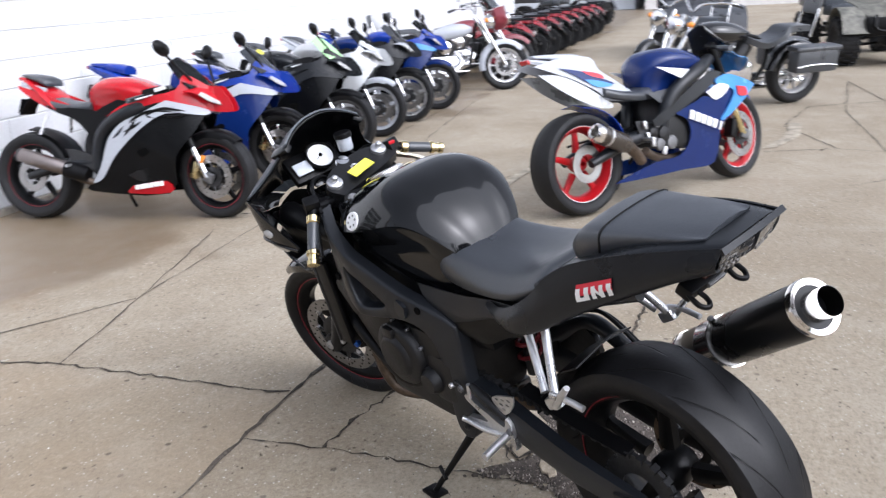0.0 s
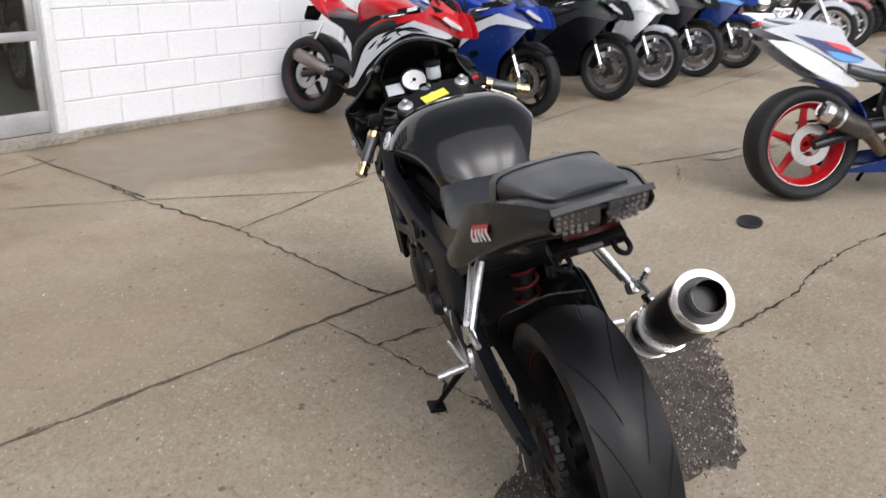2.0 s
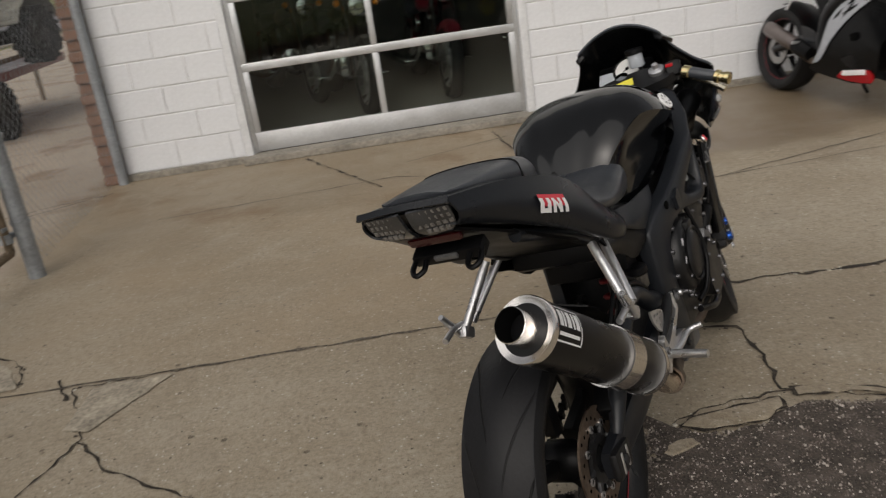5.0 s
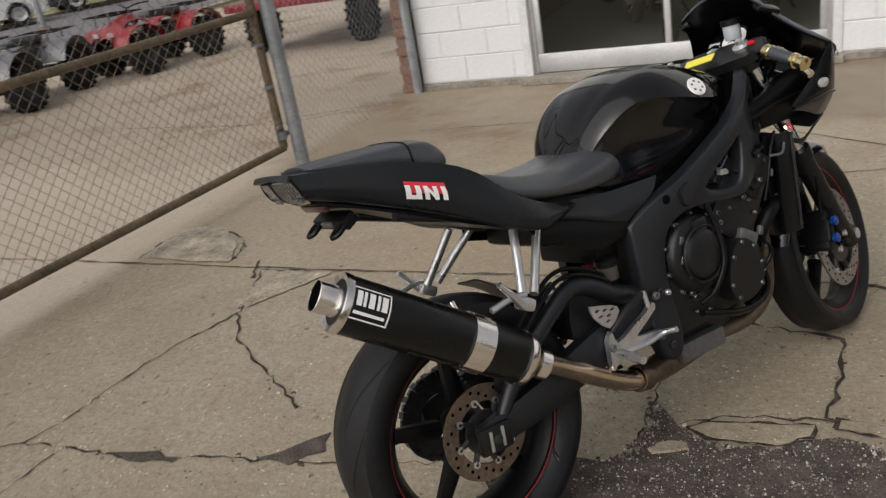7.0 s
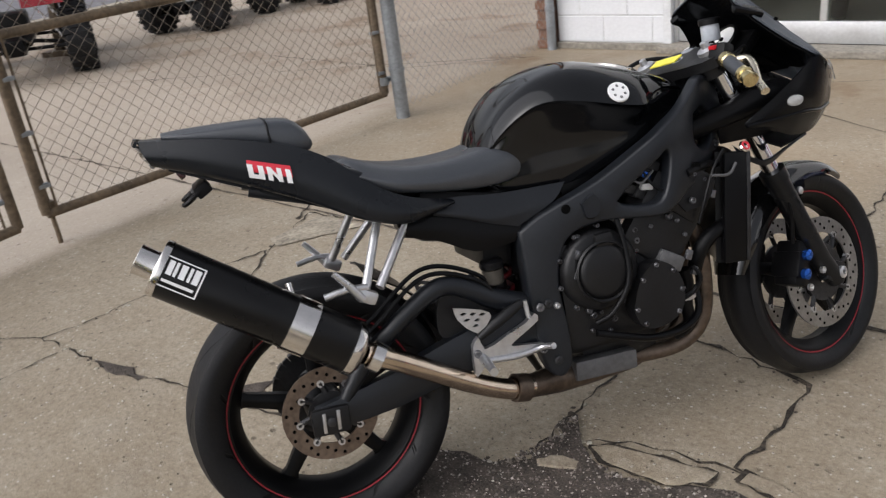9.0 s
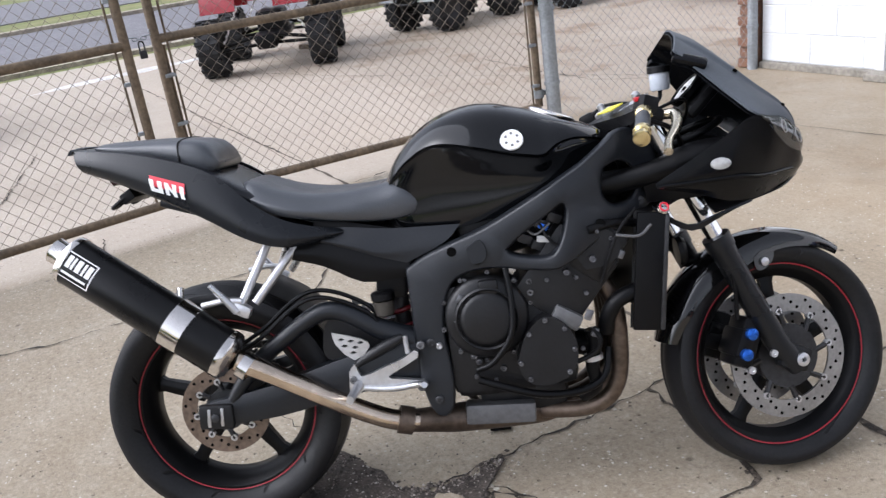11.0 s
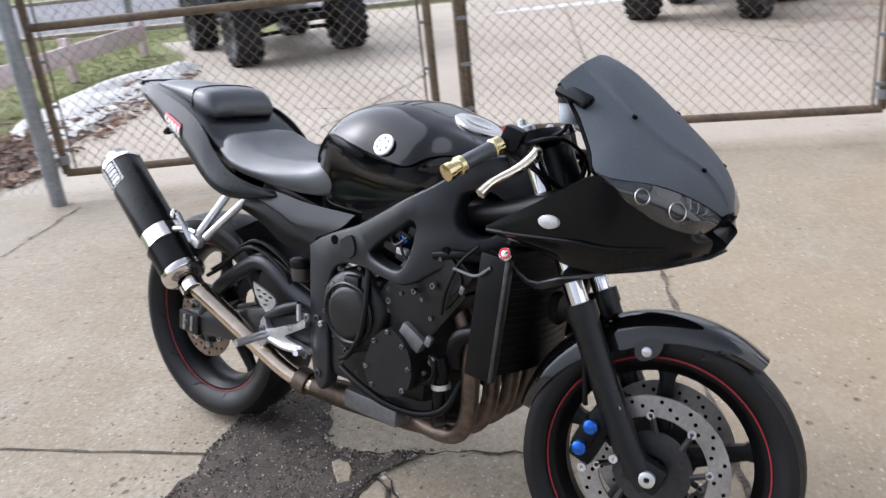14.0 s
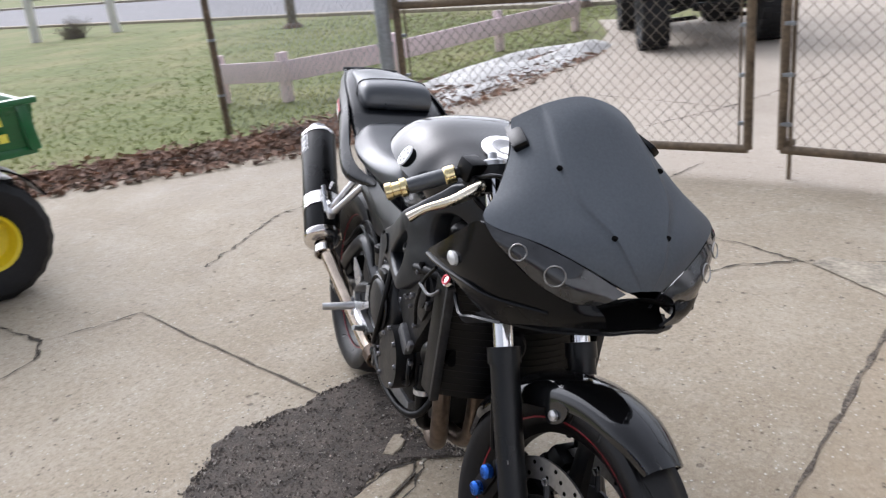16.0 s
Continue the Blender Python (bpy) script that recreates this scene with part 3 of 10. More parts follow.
def mirrored(bm):
    """Adds the mirror image in the xz plane."""
    r = bmesh.ops.duplicate(bm, geom=list(bm.verts) + list(bm.edges) + list(bm.faces))["geom"]
    bmesh.ops.scale(bm, vec=(1, -1, 1), verts=[v for v in r if isinstance(v, bmesh.types.BMVert)])
    return bm


def moved(bm, m):
    bmesh.ops.transform(bm, matrix=m, verts=bm.verts)
    return bm


def raw(name, verts, faces, material, parent=None, smooth=0):
    me = bpy.data.meshes.new(name)
    me.from_pydata(verts, [], faces)
    me.materials.append(material)
    if smooth:
        me.polygons.foreach_set("use_smooth", [True] * len(me.polygons))
    ob = new(name, me)
    if parent is not None:
        ob.parent = parent
    return ob

# ---- ground ----
rng = random.Random(7)


def flat(name, pts, z, material, label, category, thick=0.0):
    bm = B()
    top = [bm.verts.new((x, y, z)) for x, y in pts]
    f = bm.faces.new(top)
    if thick:
        ex = bmesh.ops.extrude_face_region(bm, geom=[f])["geom"]
        bmesh.ops.translate(bm, vec=(0, 0, -thick), verts=[v for v in ex if isinstance(v, bmesh.types.BMVert)])
    return tagged(part(name, bm, material, smooth=0), label, category, kind="structure")


flat("ground", [(-500, -500), (500, -500), (500, 500), (-500, 500)], -0.035, M["turf"], "flat winter turf with green and straw-coloured grass", "ground")
EDGE = [(90, -60), (12, -9.5), (3.2, -3.25), (1.4, -2.86), (0.55, -2.25), (-0.3, -1.6), (-1.0, -1.38), (-2.9, -1.45), (-4.6, -1.55), (-6.3, -2.2), (-7.6, -3.0)]
flat("pavement", EDGE + [(-7.6, 60), (90, 60)], 0.0, M["concrete"], "worn sandy concrete yard with cracks and damp stains", "concrete yard", 0.10)
flat("road", [(-19.5, -400), (-10.2, -400), (-10.2, 400), (-19.5, 400)], -0.030, M["asphalt"], "grey asphalt street beyond the verge", "road")
flat("sidewalk", [(-9.4, -1.2), (-7.6, -1.2), (-7.6, 40), (-9.4, 40)], -0.012, M["concrete"], "pale concrete apron beside the street", "sidewalk", 0.05)


def wander(a, b, step, sway, seed):
    """Points from a to b with a jagged sideways sway."""
    r = random.Random(seed)
    a, b = Vector(a), Vector(b)
    d = b - a
    n = max(2, int(d.length / step))
    s = Vector((-d.y, d.x)).normalized()
    return [a + d * i / n + s * (r.uniform(-sway, sway) if 0 < i < n else 0) for i in range(n + 1)]


def ribbon(name, lines, width, material, z, label, category, rough=0.6, seed=1):
    """Ragged narrow strips along lines of points on the ground."""
    r = random.Random(seed)
    verts, faces = [], []
    for pts in lines:
        base = len(verts)
        for i, p in enumerate(pts):
            d = pts[min(i + 1, len(pts) - 1)] - pts[max(i - 1, 0)]
            s = Vector((-d.y, d.x)).normalized()
            w = width * (1 + r.uniform(-rough, rough)) / 2
            for k in (-1, 1):
                q = p + s * k * w * r.uniform(0.6, 1.2)
                verts.append((q.x, q.y, z + (i % 7) * 0.00005))
        for i in range(len(pts) - 1):
            a = base + 2 * i
            faces.append((a, a + 1, a + 3, a + 2))
    return tagged(raw(name, verts, faces, material), label, category, kind="structure")


def chain_of(points, step, sway, seed):
    out = []
    for i, (a, b) in enumerate(zip(points, points[1:])):
        seg = wander(a, b, step, sway, seed + i)
        out += seg if not out else seg[1:]
    return out


# joints between the poured slabs
ribbon("slab_joint", [chain_of([(-7.5, 2.62), (-0.6, 2.5), (0.9, 2.46), (2.54, 2.45)], 0.06, 0.006, 3)], 0.014, M["joint"], 0.003, "dirt-filled joint across the concrete slabs", "slab joint", 0.7)
ribbon("slab_joint", [chain_of([(2.54, 2.45), (3.42, 2.36), (4.37, 2.47)], 0.05, 0.014, 5)], 0.019, M["crack"], 0.003, "wide broken joint in the concrete", "slab joint", 0.8)
ribbon("slab_joint", [chain_of([(2.45, 5.6), (2.55, 4.3)], 0.08, 0.01, 6), chain_of([(2.52, 4.6), (2.51, 4.32), (2.61, 3.52)], 0.05, 0.016, 8)], 0.013, M["crack"], 0.0032, "crack running from the doorway into the yard", "crack", 0.7)
ribbon("slab_joint", [chain_of([(0.2, 4.62), (1.69, 4.75), (2.47, 4.29), (3.34, 3.70), (4.9, 3.8)], 0.09, 0.007, 9), chain_of([(2.61, 3.52), (3.40, 3.71), (4.5, 4.02)], 0.08, 0.008, 12), chain_of([(5.38, 3.96), (6.31, 4.08), (9.75, 4.18)], 0.1, 0.008, 15), chain_of([(1.79, 5.08), (2.56, 5.39)], 0.08, 0.008, 17), chain_of([(2.07, -0.17), (2.13, 0.31), (2.20, 1.02)], 0.07, 0.004, 19)], 0.008, M["joint"], 0.0034, "thin joint between concrete slabs", "slab joint", 0.6)
CRACKS = [
    [(2.61, 3.52), (2.60, 3.0), (2.58, 2.62), (2.60, 2.46)],
    [(2.26, 2.45), (2.27, 2.13), (2.25, 1.82), (2.23, 1.46)],
    [(2.27, 2.16), (2.49, 2.13), (2.74, 2.06), (2.72, 1.74), (2.69, 1.64), (2.94, 1.52), (3.16, 1.33)],
    [(2.25, 1.50), (2.32, 1.55), (2.43, 1.61), (2.68, 1.63), (2.81, 1.61)],
    [(3.16, 1.33), (3.75, 1.28), (4.15, 1.32), (4.51, 1.31), (5.20, 1.22)],
    [(4.88, 4.06), (4.98, 3.40), (5.04, 2.84), (5.68, 2.63), (6.50, 2.43)],
    [(5.01, 3.16), (4.72, 2.80), (4.40, 2.48), (3.83, 2.49)],
    [(5.30, 2.62), (5.00, 2.45)],
    [(0.36, 2.44), (0.51, 2.06), (0.40, 1.79), (0.36, 1.55), (0.33, 1.25), (0.28, 1.13)],
    [(0.50, 2.04), (0.67, 1.82), (0.92, 1.63), (1.15, 1.46)],
    [(-0.77, 1.17), (-0.07, 1.06), (0.11, 1.04), (0.28, 1.13), (0.49, 1.14), (0.77, 1.13), (1.01, 1.18), (1.30, 1.21), (1.86, 1.30)],
    [(0.45, 1.10), (0.43, 0.75), (0.30, 0.40)],
    [(0.36, 2.445), (0.78, 2.46)],
    [(2.45, -0.65), (2.44, -0.33), (2.55, -0.18), (2.70, -0.15)],
    [(2.07, -0.17), (2.39, -0.29)],
    [(-0.2, -0.55), (0.9, -0.62), (1.6, -0.35)],
    [(-0.45, 2.54), (-0.46, 2.77), (-0.36, 2.98), (-0.10, 2.87), (0.03, 2.78), (0.10, 2.65), (0.13, 2.53)], [(0.28, 2.54), (0.36, 2.36)],
    [(-3.6, 1.2), (-2.2, 0.8), (-0.9, 0.2)], [(-2.2, 0.8), (-2.5, -0.6), (-3.4, -1.2)],
    [(1.08, 5.64), (1.43, 4.90), (1.60, 4.55)],
    [(7.55, 3.70), (10.2, 3.98)], [(9.55, 0.21), (9.91, -0.56), (11.64, -0.39)], [(11.6, -0.39), (9.2, -0.10), (7.93, -0.16), (7.20, -0.17)],
    [(7.16, 0.71), (7.30, 0.16), (7.20, -0.17)], [(6.05, 0.22), (6.24, -0.03), (6.5, -0.5)], [(7.30, 0.16), (8.4, 0.5), (9.55, 0.21)],
    [(9.2, 1.7), (10.4, 1.3), (12.0, 1.6)], [(-6.9, 3.2), (-3.8, 4.1), (-0.4, 5.5)], [(-3.0, 5.2), (-1.2, 5.0), (-0.3, 5.5)],
]
CRUMBLED = []
for i, c in enumerate(CRACKS):
    line = chain_of(c, 0.035, 0.011, 40 + i * 7)
    ribbon("crack", [line], rng.uniform(0.006, 0.012), M["crack"], 0.0035 + 0.00012 * i, "dark jagged crack in the concrete", "crack", 0.9, i)
    CRUMBLED.append((line, 1.0))


def crumbs(lines, seed):
    """Chips and small hollows along the rims of cracks: low irregular pieces, thickest in clusters."""
    r = random.Random(seed)
    verts, faces = [], []
    for pts, dense in lines:
        phase = r.uniform(0, 6.28)
        for i, (a, b) in enumerate(zip(pts, pts[1:])):
            d = b - a
            side = Vector((-d.y, d.x)).normalized()
            wave = max(0.0, math.sin(i * 0.31 + phase) + 0.35 * math.sin(i * 1.3 + phase * 2))
            for _ in range(int(dense * (0.6 + 5.0 * wave * r.random()))):
                off = abs(r.gauss(0, 0.010)) + 0.003
                p = a + d * r.random() + side * off * r.choice((-1, 1))
                q = 0.0022 + 0.0095 * r.random() ** 2.4
                base, turn, e, n = len(verts), r.uniform(0, 6.28), r.uniform(0.5, 1.0), 6
                top = 0.0012 + q * r.uniform(0.10, 0.32)
                for z, f in ((0.0006, 1.0), (top, 0.72)):
                    for j in range(n):
                        w = turn + j * 6.283 / n + (r.uniform(-0.3, 0.3) if z < 0.001 else 0.0)
                        u, v = math.cos(w) * q * f, math.sin(w) * q * f * e
                        verts.append((p.x + u * math.cos(turn) - v * math.sin(turn), p.y + u * math.sin(turn) + v * math.cos(turn), z))
                faces += [(base + j, base + (j + 1) % n, base + n + (j + 1) % n, base + n + j) for j in range(n)] + [tuple(base + n + j for j in range(n))]
    return raw("crumbled_concrete", verts, faces, M["crumb"])


def swell(x, y, seed):
    """Gentle unevenness of a patch, 0.3 to 1.0."""
    return 0.65 + 0.20 * math.sin(x * 31 + seed) * math.sin(y * 27 + 2 * seed) + 0.15 * math.sin(x * 83 + y * 61 + seed)


def blob(name, outline, z, material, label, category, jag=0.02, lift=0.006, seed=3, kind="structure"):
    """An irregular patch with a ragged edge and an uneven top."""
    pts = []
    for a, b in zip(outline, outline[1:] + outline[:1]):
        pts += wander(a, b, 0.05, jag, seed + len(pts))[:-1]
    c = sum(pts, Vector((0, 0))) / len(pts)
    rings, n = [], 9
    for i in range(n + 1):
        f = 1 - i / n
        ring = [(c.x + (p.x - c.x) * f, c.y + (p.y - c.y) * f) for p in pts]
        rings.append([(x, y, z + (0 if i == 0 else lift * swell(x, y, seed))) for x, y in ring])
    bm = grid(B(), rings, wrap=True)
    bmesh.ops.remove_doubles(bm, verts=bm.verts, dist=1e-4)
    return tagged(part(name, bm, material), label, category, kind=kind)


PATCH = [(1.86, 1.30), (1.89, 1.20), (1.99, 1.10), (2.07, 1.06), (2.20, 1.02), (2.28, 1.03), (2.38, 0.98), (2.525, 0.94), (2.61, 0.975), (2.76, 1.055), (2.88, 1.12), (3.16, 1.34), (3.02, 1.49), (2.90, 1.50), (2.72, 1.56), (2.575, 1.485), (2.49, 1.485), (2.40, 1.49), (2.33, 1.53), (2.25, 1.65), (2.225, 1.60), (2.235, 1.50), (2.18, 1.38), (2.12, 1.36), (1.97, 1.343)]
blob("asphalt_patch", PATCH, 0.003, M["patch"], "dark crumbling asphalt patch in the concrete", "asphalt patch", 0.036, 0.008)
SPALLS = (
    [(2.345, 1.540), (2.40, 1.500), (2.49, 1.494), (2.575, 1.496), (2.655, 1.545), (2.665, 1.600), (2.47, 1.580), (2.385, 1.572)], [(2.258, 1.425), (2.278, 1.452), (2.355, 1.470), (2.365, 1.440), (2.275, 1.405)], [(2.71, 1.59), (2.88, 1.57), (2.99, 1.50), (2.96, 1.545), (2.82, 1.62), (2.72, 1.635)],
    [(0.44, 2.42), (0.74, 2.44), (0.52, 2.10), (0.42, 2.14)],
    [(-0.42, 2.56), (-0.47, 2.76), (-0.40, 3.00), (-0.18, 2.92), (0.04, 2.70), (0.12, 2.53), (-0.10, 2.52)],
    [(5.57, 2.58), (5.83, 2.54), (6.10, 2.50), (6.45, 2.45), (6.42, 2.38), (5.95, 2.43), (5.60, 2.50)],
    [(7.27, 0.72), (7.75, 0.52), (8.55, 0.44), (8.50, 0.34), (7.85, 0.40), (7.36, 0.60)],
)
for i, o in enumerate(([(0.62, 1.14), (0.76, 1.165), (0.92, 1.165), (0.90, 1.135), (0.74, 1.115)], [(1.16, 1.20), (1.25, 1.28), (1.33, 1.36), (1.36, 1.27), (1.28, 1.19)])):
    blob("asphalt_smear", o, 0.0032 + 0.0006 * i, M["patch"], "dark smear of asphalt filling a crack", "asphalt patch", 0.016, 0.003, 50 + i)
for i, o in enumerate(SPALLS):
    blob("spalled_concrete", o, 0.010 if i == 1 else 0.0042 + 0.0004 * i, M["concrete"] if i < 3 else M["spall"], "pale spalled concrete beside a crack", "broken concrete", 0.010, 0.006, 20 + i)
    if i in (0, 2):
        ribbon("crack", [chain_of(o + o[:1], 0.025, 0.008, 300 + i * 9)], 0.009, M["crack"], 0.0068 + 0.0002 * i, "dark crack round broken concrete", "crack", 0.9, 60 + i)

for pts, dense in (([(-7.5, 2.62), (-0.6, 2.5), (0.9, 2.46), (2.54, 2.45)], 0.45), ([(2.54, 2.45), (3.42, 2.36), (4.37, 2.47)], 1.6), ([(2.45, 5.6), (2.55, 4.3), (2.61, 3.52)], 1.0), (PATCH + PATCH[:1], 3.0)):
    CRUMBLED.append((chain_of(pts, 0.04, 0.012, 77), dense))
tagged(crumbs(CRUMBLED, 19), "crumbled concrete chips along the cracks", "rubble", kind="stuff")

# loose grit on the patch, a little of it spilled over its edge
def inside(x, y, poly):
    hit = False
    for (x0, y0), (x1, y1) in zip(poly, poly[1:] + poly[:1]):
        if (y0 > y) != (y1 > y) and x < x0 + (x1 - x0) * (y - y0) / (y1 - y0):
            hit = not hit
    return hit


gv, gf = [], []
for _ in range(26000):
    x, y, s = rng.uniform(1.78, 3.24), rng.uniform(0.84, 1.72), 0.0020 + 0.0065 * rng.random() ** 2.0
    within = inside(x, y, PATCH)
    if not within and rng.random() > 0.05:
        continue
    if not within:
        s *= 0.7
    g = 0.003 + 0.008 * swell(x, y, 3) if within else 0.001
    b, w = len(gv), rng.uniform(0, 6.28)
    for j in range(4):
        gv.append((x + s * math.cos(w + j * 1.57), y + s * math.sin(w + j * 1.57), g - 0.004))
    gv.append((x + rng.uniform(-s, s) * 0.4, y + rng.uniform(-s, s) * 0.4, g + s * rng.uniform(0.25, 0.85)))
    gf += [(b + j, b + (j + 1) % 4, b + 4) for j in range(4)]
tagged(raw("gravel", gv, gf, M["patch_stone"]), "loose grey grit scattered around the asphalt patch", "gravel", kind="stuff")

# pale stones of the aggregate standing proud of the worn slabs, thickest near the joint and on the rougher slab
gv, gf = [], []
r = random.Random(31)
while len(gf) < 26000:
    x, y = r.uniform(-1.6, 6.4), r.uniform(-2.2, 4.6)
    near = math.exp(-abs(y - 2.36) / 0.06) if x < 2.5 else 0.0
    clump = 0.5 + 0.5 * math.sin(x * 2.3 + 1.7 * math.sin(y * 1.9)) * math.sin(y * 2.9 + 1.3 * math.sin(x * 1.7))
    if r.random() > (0.10 if y > 2.45 and x < 2.5 else 0.15 + 0.75 * clump ** 2) + near:
        continue
    s, w, b = 0.0014 + 0.0042 * r.random() ** 2.2, r.uniform(0, 6.28), len(gv)
    e = r.uniform(0.6, 1.0)
    for z, f in ((0.0003, 1.0), (s * r.uniform(0.35, 0.8), 0.55)):
        for j in range(5):
            a = w + j * 1.2566 + r.uniform(-0.25, 0.25)
            gv.append((x + s * f * math.cos(a), y + s * f * e * math.sin(a), z))
    gf += [(b + j, b + (j + 1) % 5, b + 5 + (j + 1) % 5, b + 5 + j) for j in range(5)] + [tuple(b + 5 + j for j in range(5))]
tagged(raw("gravel", gv, gf, M["stone"]), "pale aggregate stones worn proud of the concrete", "gravel", kind="stuff")

bm = disc(B(), (0, 0, 0.006), (0, 0, 1), 0.085, 0.012, 20)
bmesh.ops.scale(bm, vec=(1.25, 0.75, 1), verts=bm.verts)
lid = part("valve_cover", bm, M["dark_alloy"])
lid.matrix_basis = pose(4.55, 1.81, 0.0, 0, 0, 20)
tagged(lid, "small rusty oval cover set in the concrete", "cover plate")

# lawn: blades, fallen leaves and old snow
def edge_y(x):
    for (x0, y0), (x1, y1) in zip(EDGE, EDGE[1:]):
        if x1 <= x <= x0:
            return y0 + (y1 - y0) * (x - x0) / (x1 - x0)
    return -3.0


gv, gf = [], []
r = random.Random(11)
for _ in range(26000):
    x = r.uniform(-9.6, 3.0)
    y = edge_y(max(x, -7.5)) - 0.25 - abs(r.gauss(0, 4.2))
    if y < -16:
        continue
    h, w, a = r.uniform(0.015, 0.042), r.uniform(0.004, 0.009), r.uniform(0, 3.14)
    dx, dy = math.cos(a) * w, math.sin(a) * w
    lx, ly = r.uniform(-0.03, 0.03), r.uniform(-0.03, 0.03)
    b = len(gv)
    gv += [(x - dx, y - dy, -0.035), (x + dx, y + dy, -0.035), (x + lx, y + ly, -0.035 + h)]
    gf.append((b, b + 1, b + 2))
tagged(raw("grass", gv, gf, M["grass"]), "short uneven winter grass, green with straw tips", "grass", kind="stuff")

bm = B()
strip = [(p, q) for p, q in zip(EDGE[2:9], [(3.2, -3.85), (1.3, -3.55), (0.30, -2.95), (-0.60, -2.40), (-1.2, -2.25), (-2.9, -2.3), (-4.6, -2.2)])]
rows = []
for k in range(7):
    f = k / 6
    rows.append([(p[0] + (q[0] - p[0]) * f, p[1] + (q[1] - p[1]) * f, -0.03 + 0.055 * math.sin(math.pi * f)) for p, q in strip])
cols = [spline(c, 5) for c in rows]
grid(bm, cols)
for v in bm.verts:
    v.co.z += rng.uniform(-0.012, 0.02)
tagged(part("leaf_litter_bed", bm, M["mulch"]), "strip of brown leaf mould along the concrete edge", "leaf litter", kind="structure")
gv, gf = [], []
for _ in range(5200):
    i = r.randrange(len(strip) - 1)
    t, f = r.random(), min(1.25, max(-0.22, r.gauss(0.40, 0.36)))
    p = [strip[i][0][j] + (strip[i + 1][0][j] - strip[i][0][j]) * t for j in (0, 1)]
    q = [strip[i][1][j] + (strip[i + 1][1][j] - strip[i][1][j]) * t for j in (0, 1)]
    x, y = p[0] + (q[0] - p[0]) * f, p[1] + (q[1] - p[1]) * f
    z = max(0.004, -0.02 + 0.06 * math.sin(math.pi * max(0, min(1, f)))) + r.uniform(0, 0.03)
    s = r.uniform(0.016, 0.042)
    m = pose(x, y, z, r.uniform(-40, 40), r.uniform(-40, 40), r.uniform(0, 360))
    b = len(gv)
    for u, w, h in ((-1, 0, 0), (-0.3, 0.55, 0.25), (0.5, 0.45, 0.2), (1.1, 0, 0), (0.5, -0.45, 0.25), (-0.3, -0.55, 0.2), (0.1, 0, -0.1)):
        gv.append(tuple(m @ Vector((u * s, w * s, h * s))))
    gf += [(b + j, b + (j + 1) % 6, b + 6) for j in range(6)]
tagged(raw("fallen_leaves", gv, gf, M["leaf"]), "drift of curled brown fallen leaves", "leaves", kind="stuff")


def snow_heap(pts, height, seed):
    rr = random.Random(seed)
    bm = B()
    rows = []
    for i, (a, b) in enumerate(pts):
        row = []
        for k in range(9):
            f = k / 8
            h = height * math.sin(math.pi * f) ** 0.7 * (0.35 if i in (0, len(pts) - 1) else 1)
            row.append((a[0] + (b[0] - a[0]) * f, a[1] + (b[1] - a[1]) * f, -0.03 + h * rr.uniform(0.45, 1.15)))
        rows.append(row)
    surf(bm, rows, 4, 3)
    for v in bm.verts:
        v.co += Vector((rr.uniform(-1, 1), rr.uniform(-1, 1), rr.uniform(-1, 1))) * 0.007
    return bm


sn = part("snow_bank", snow_heap([((-1.6, -1.40), (-1.7, -1.85)), ((-2.1, -1.42), (-2.4, -2.3)), ((-2.9, -1.40), (-3.2, -2.45)), ((-3.8, -1.38), (-4.1, -2.4)), ((-4.7, -1.45), (-4.9, -2.1)), ((-5.3, -1.6), (-5.4, -1.9))], 0.15, 4), M["snow"], smooth=60)
tagged(sn, "low bank of dirty half-melted snow at the lawn's edge", "snow", kind="structure")
sn = part("snow_bank", snow_heap([((-7.2, 1.2), (-7.6, 1.2)), ((-7.2, 2.2), (-7.7, 2.3)), ((-7.3, 3.2), (-7.7, 3.4)), ((-7.4, 4.6), (-7.7, 4.6))], 0.05, 9), M["snow"], smooth=60)
tagged(sn, "thin streak of old snow along the curb", "snow", kind="structure")

# ---- the building ----
WY, WX0, WX1, WH = 5.85, -0.27, 20.0, 4.0
DX0, DX1, DH = 0.62, 2.84, 2.66


def wall_piece(name, x0, x1, z0, z1, label="white painted concrete block wall"):
    bm = box(B(), ((x0 + x1) / 2, WY + 0.104, (z0 + z1) / 2), (x1 - x0, 0.2, z1 - z0))
    return tagged(part(name, bm, M["mortar"], smooth=0), label, "wall", kind="structure")


wall_l = wall_piece("wall_south_1", WX0, DX0, 0.0, WH)
wall_r = wall_piece("wall_south_2", DX1, WX1, 0.0, WH)
wall_t = wall_piece("wall_south_3", DX0, DX1, DH, WH)
tagged(part("wall_west", box(B(), (WX0 + 0.1, WY + 3.2, 2.0), (0.2, 6.0, 4.0)), M["brick"], smooth=0), "side wall of the building in brown brick", "wall", kind="structure")
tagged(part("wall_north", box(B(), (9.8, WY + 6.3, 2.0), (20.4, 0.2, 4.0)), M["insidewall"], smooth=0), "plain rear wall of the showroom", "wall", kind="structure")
tagged(part("wall_east", box(B(), (WX1 - 0.1, WY + 3.2, 2.0), (0.2, 6.0, 4.0)), M["block"], smooth=0), "painted end wall of the building", "wall", kind="structure")
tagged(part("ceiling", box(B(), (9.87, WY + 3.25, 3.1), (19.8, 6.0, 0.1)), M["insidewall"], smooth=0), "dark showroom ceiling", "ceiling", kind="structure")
tagged(part("roof", box(B(), (9.87, WY + 3.2, 4.06), (20.6, 6.6, 0.12), bevel=0.02), M["galv"], smooth=0), "flat roof with a metal edge", "roof", kind="structure")
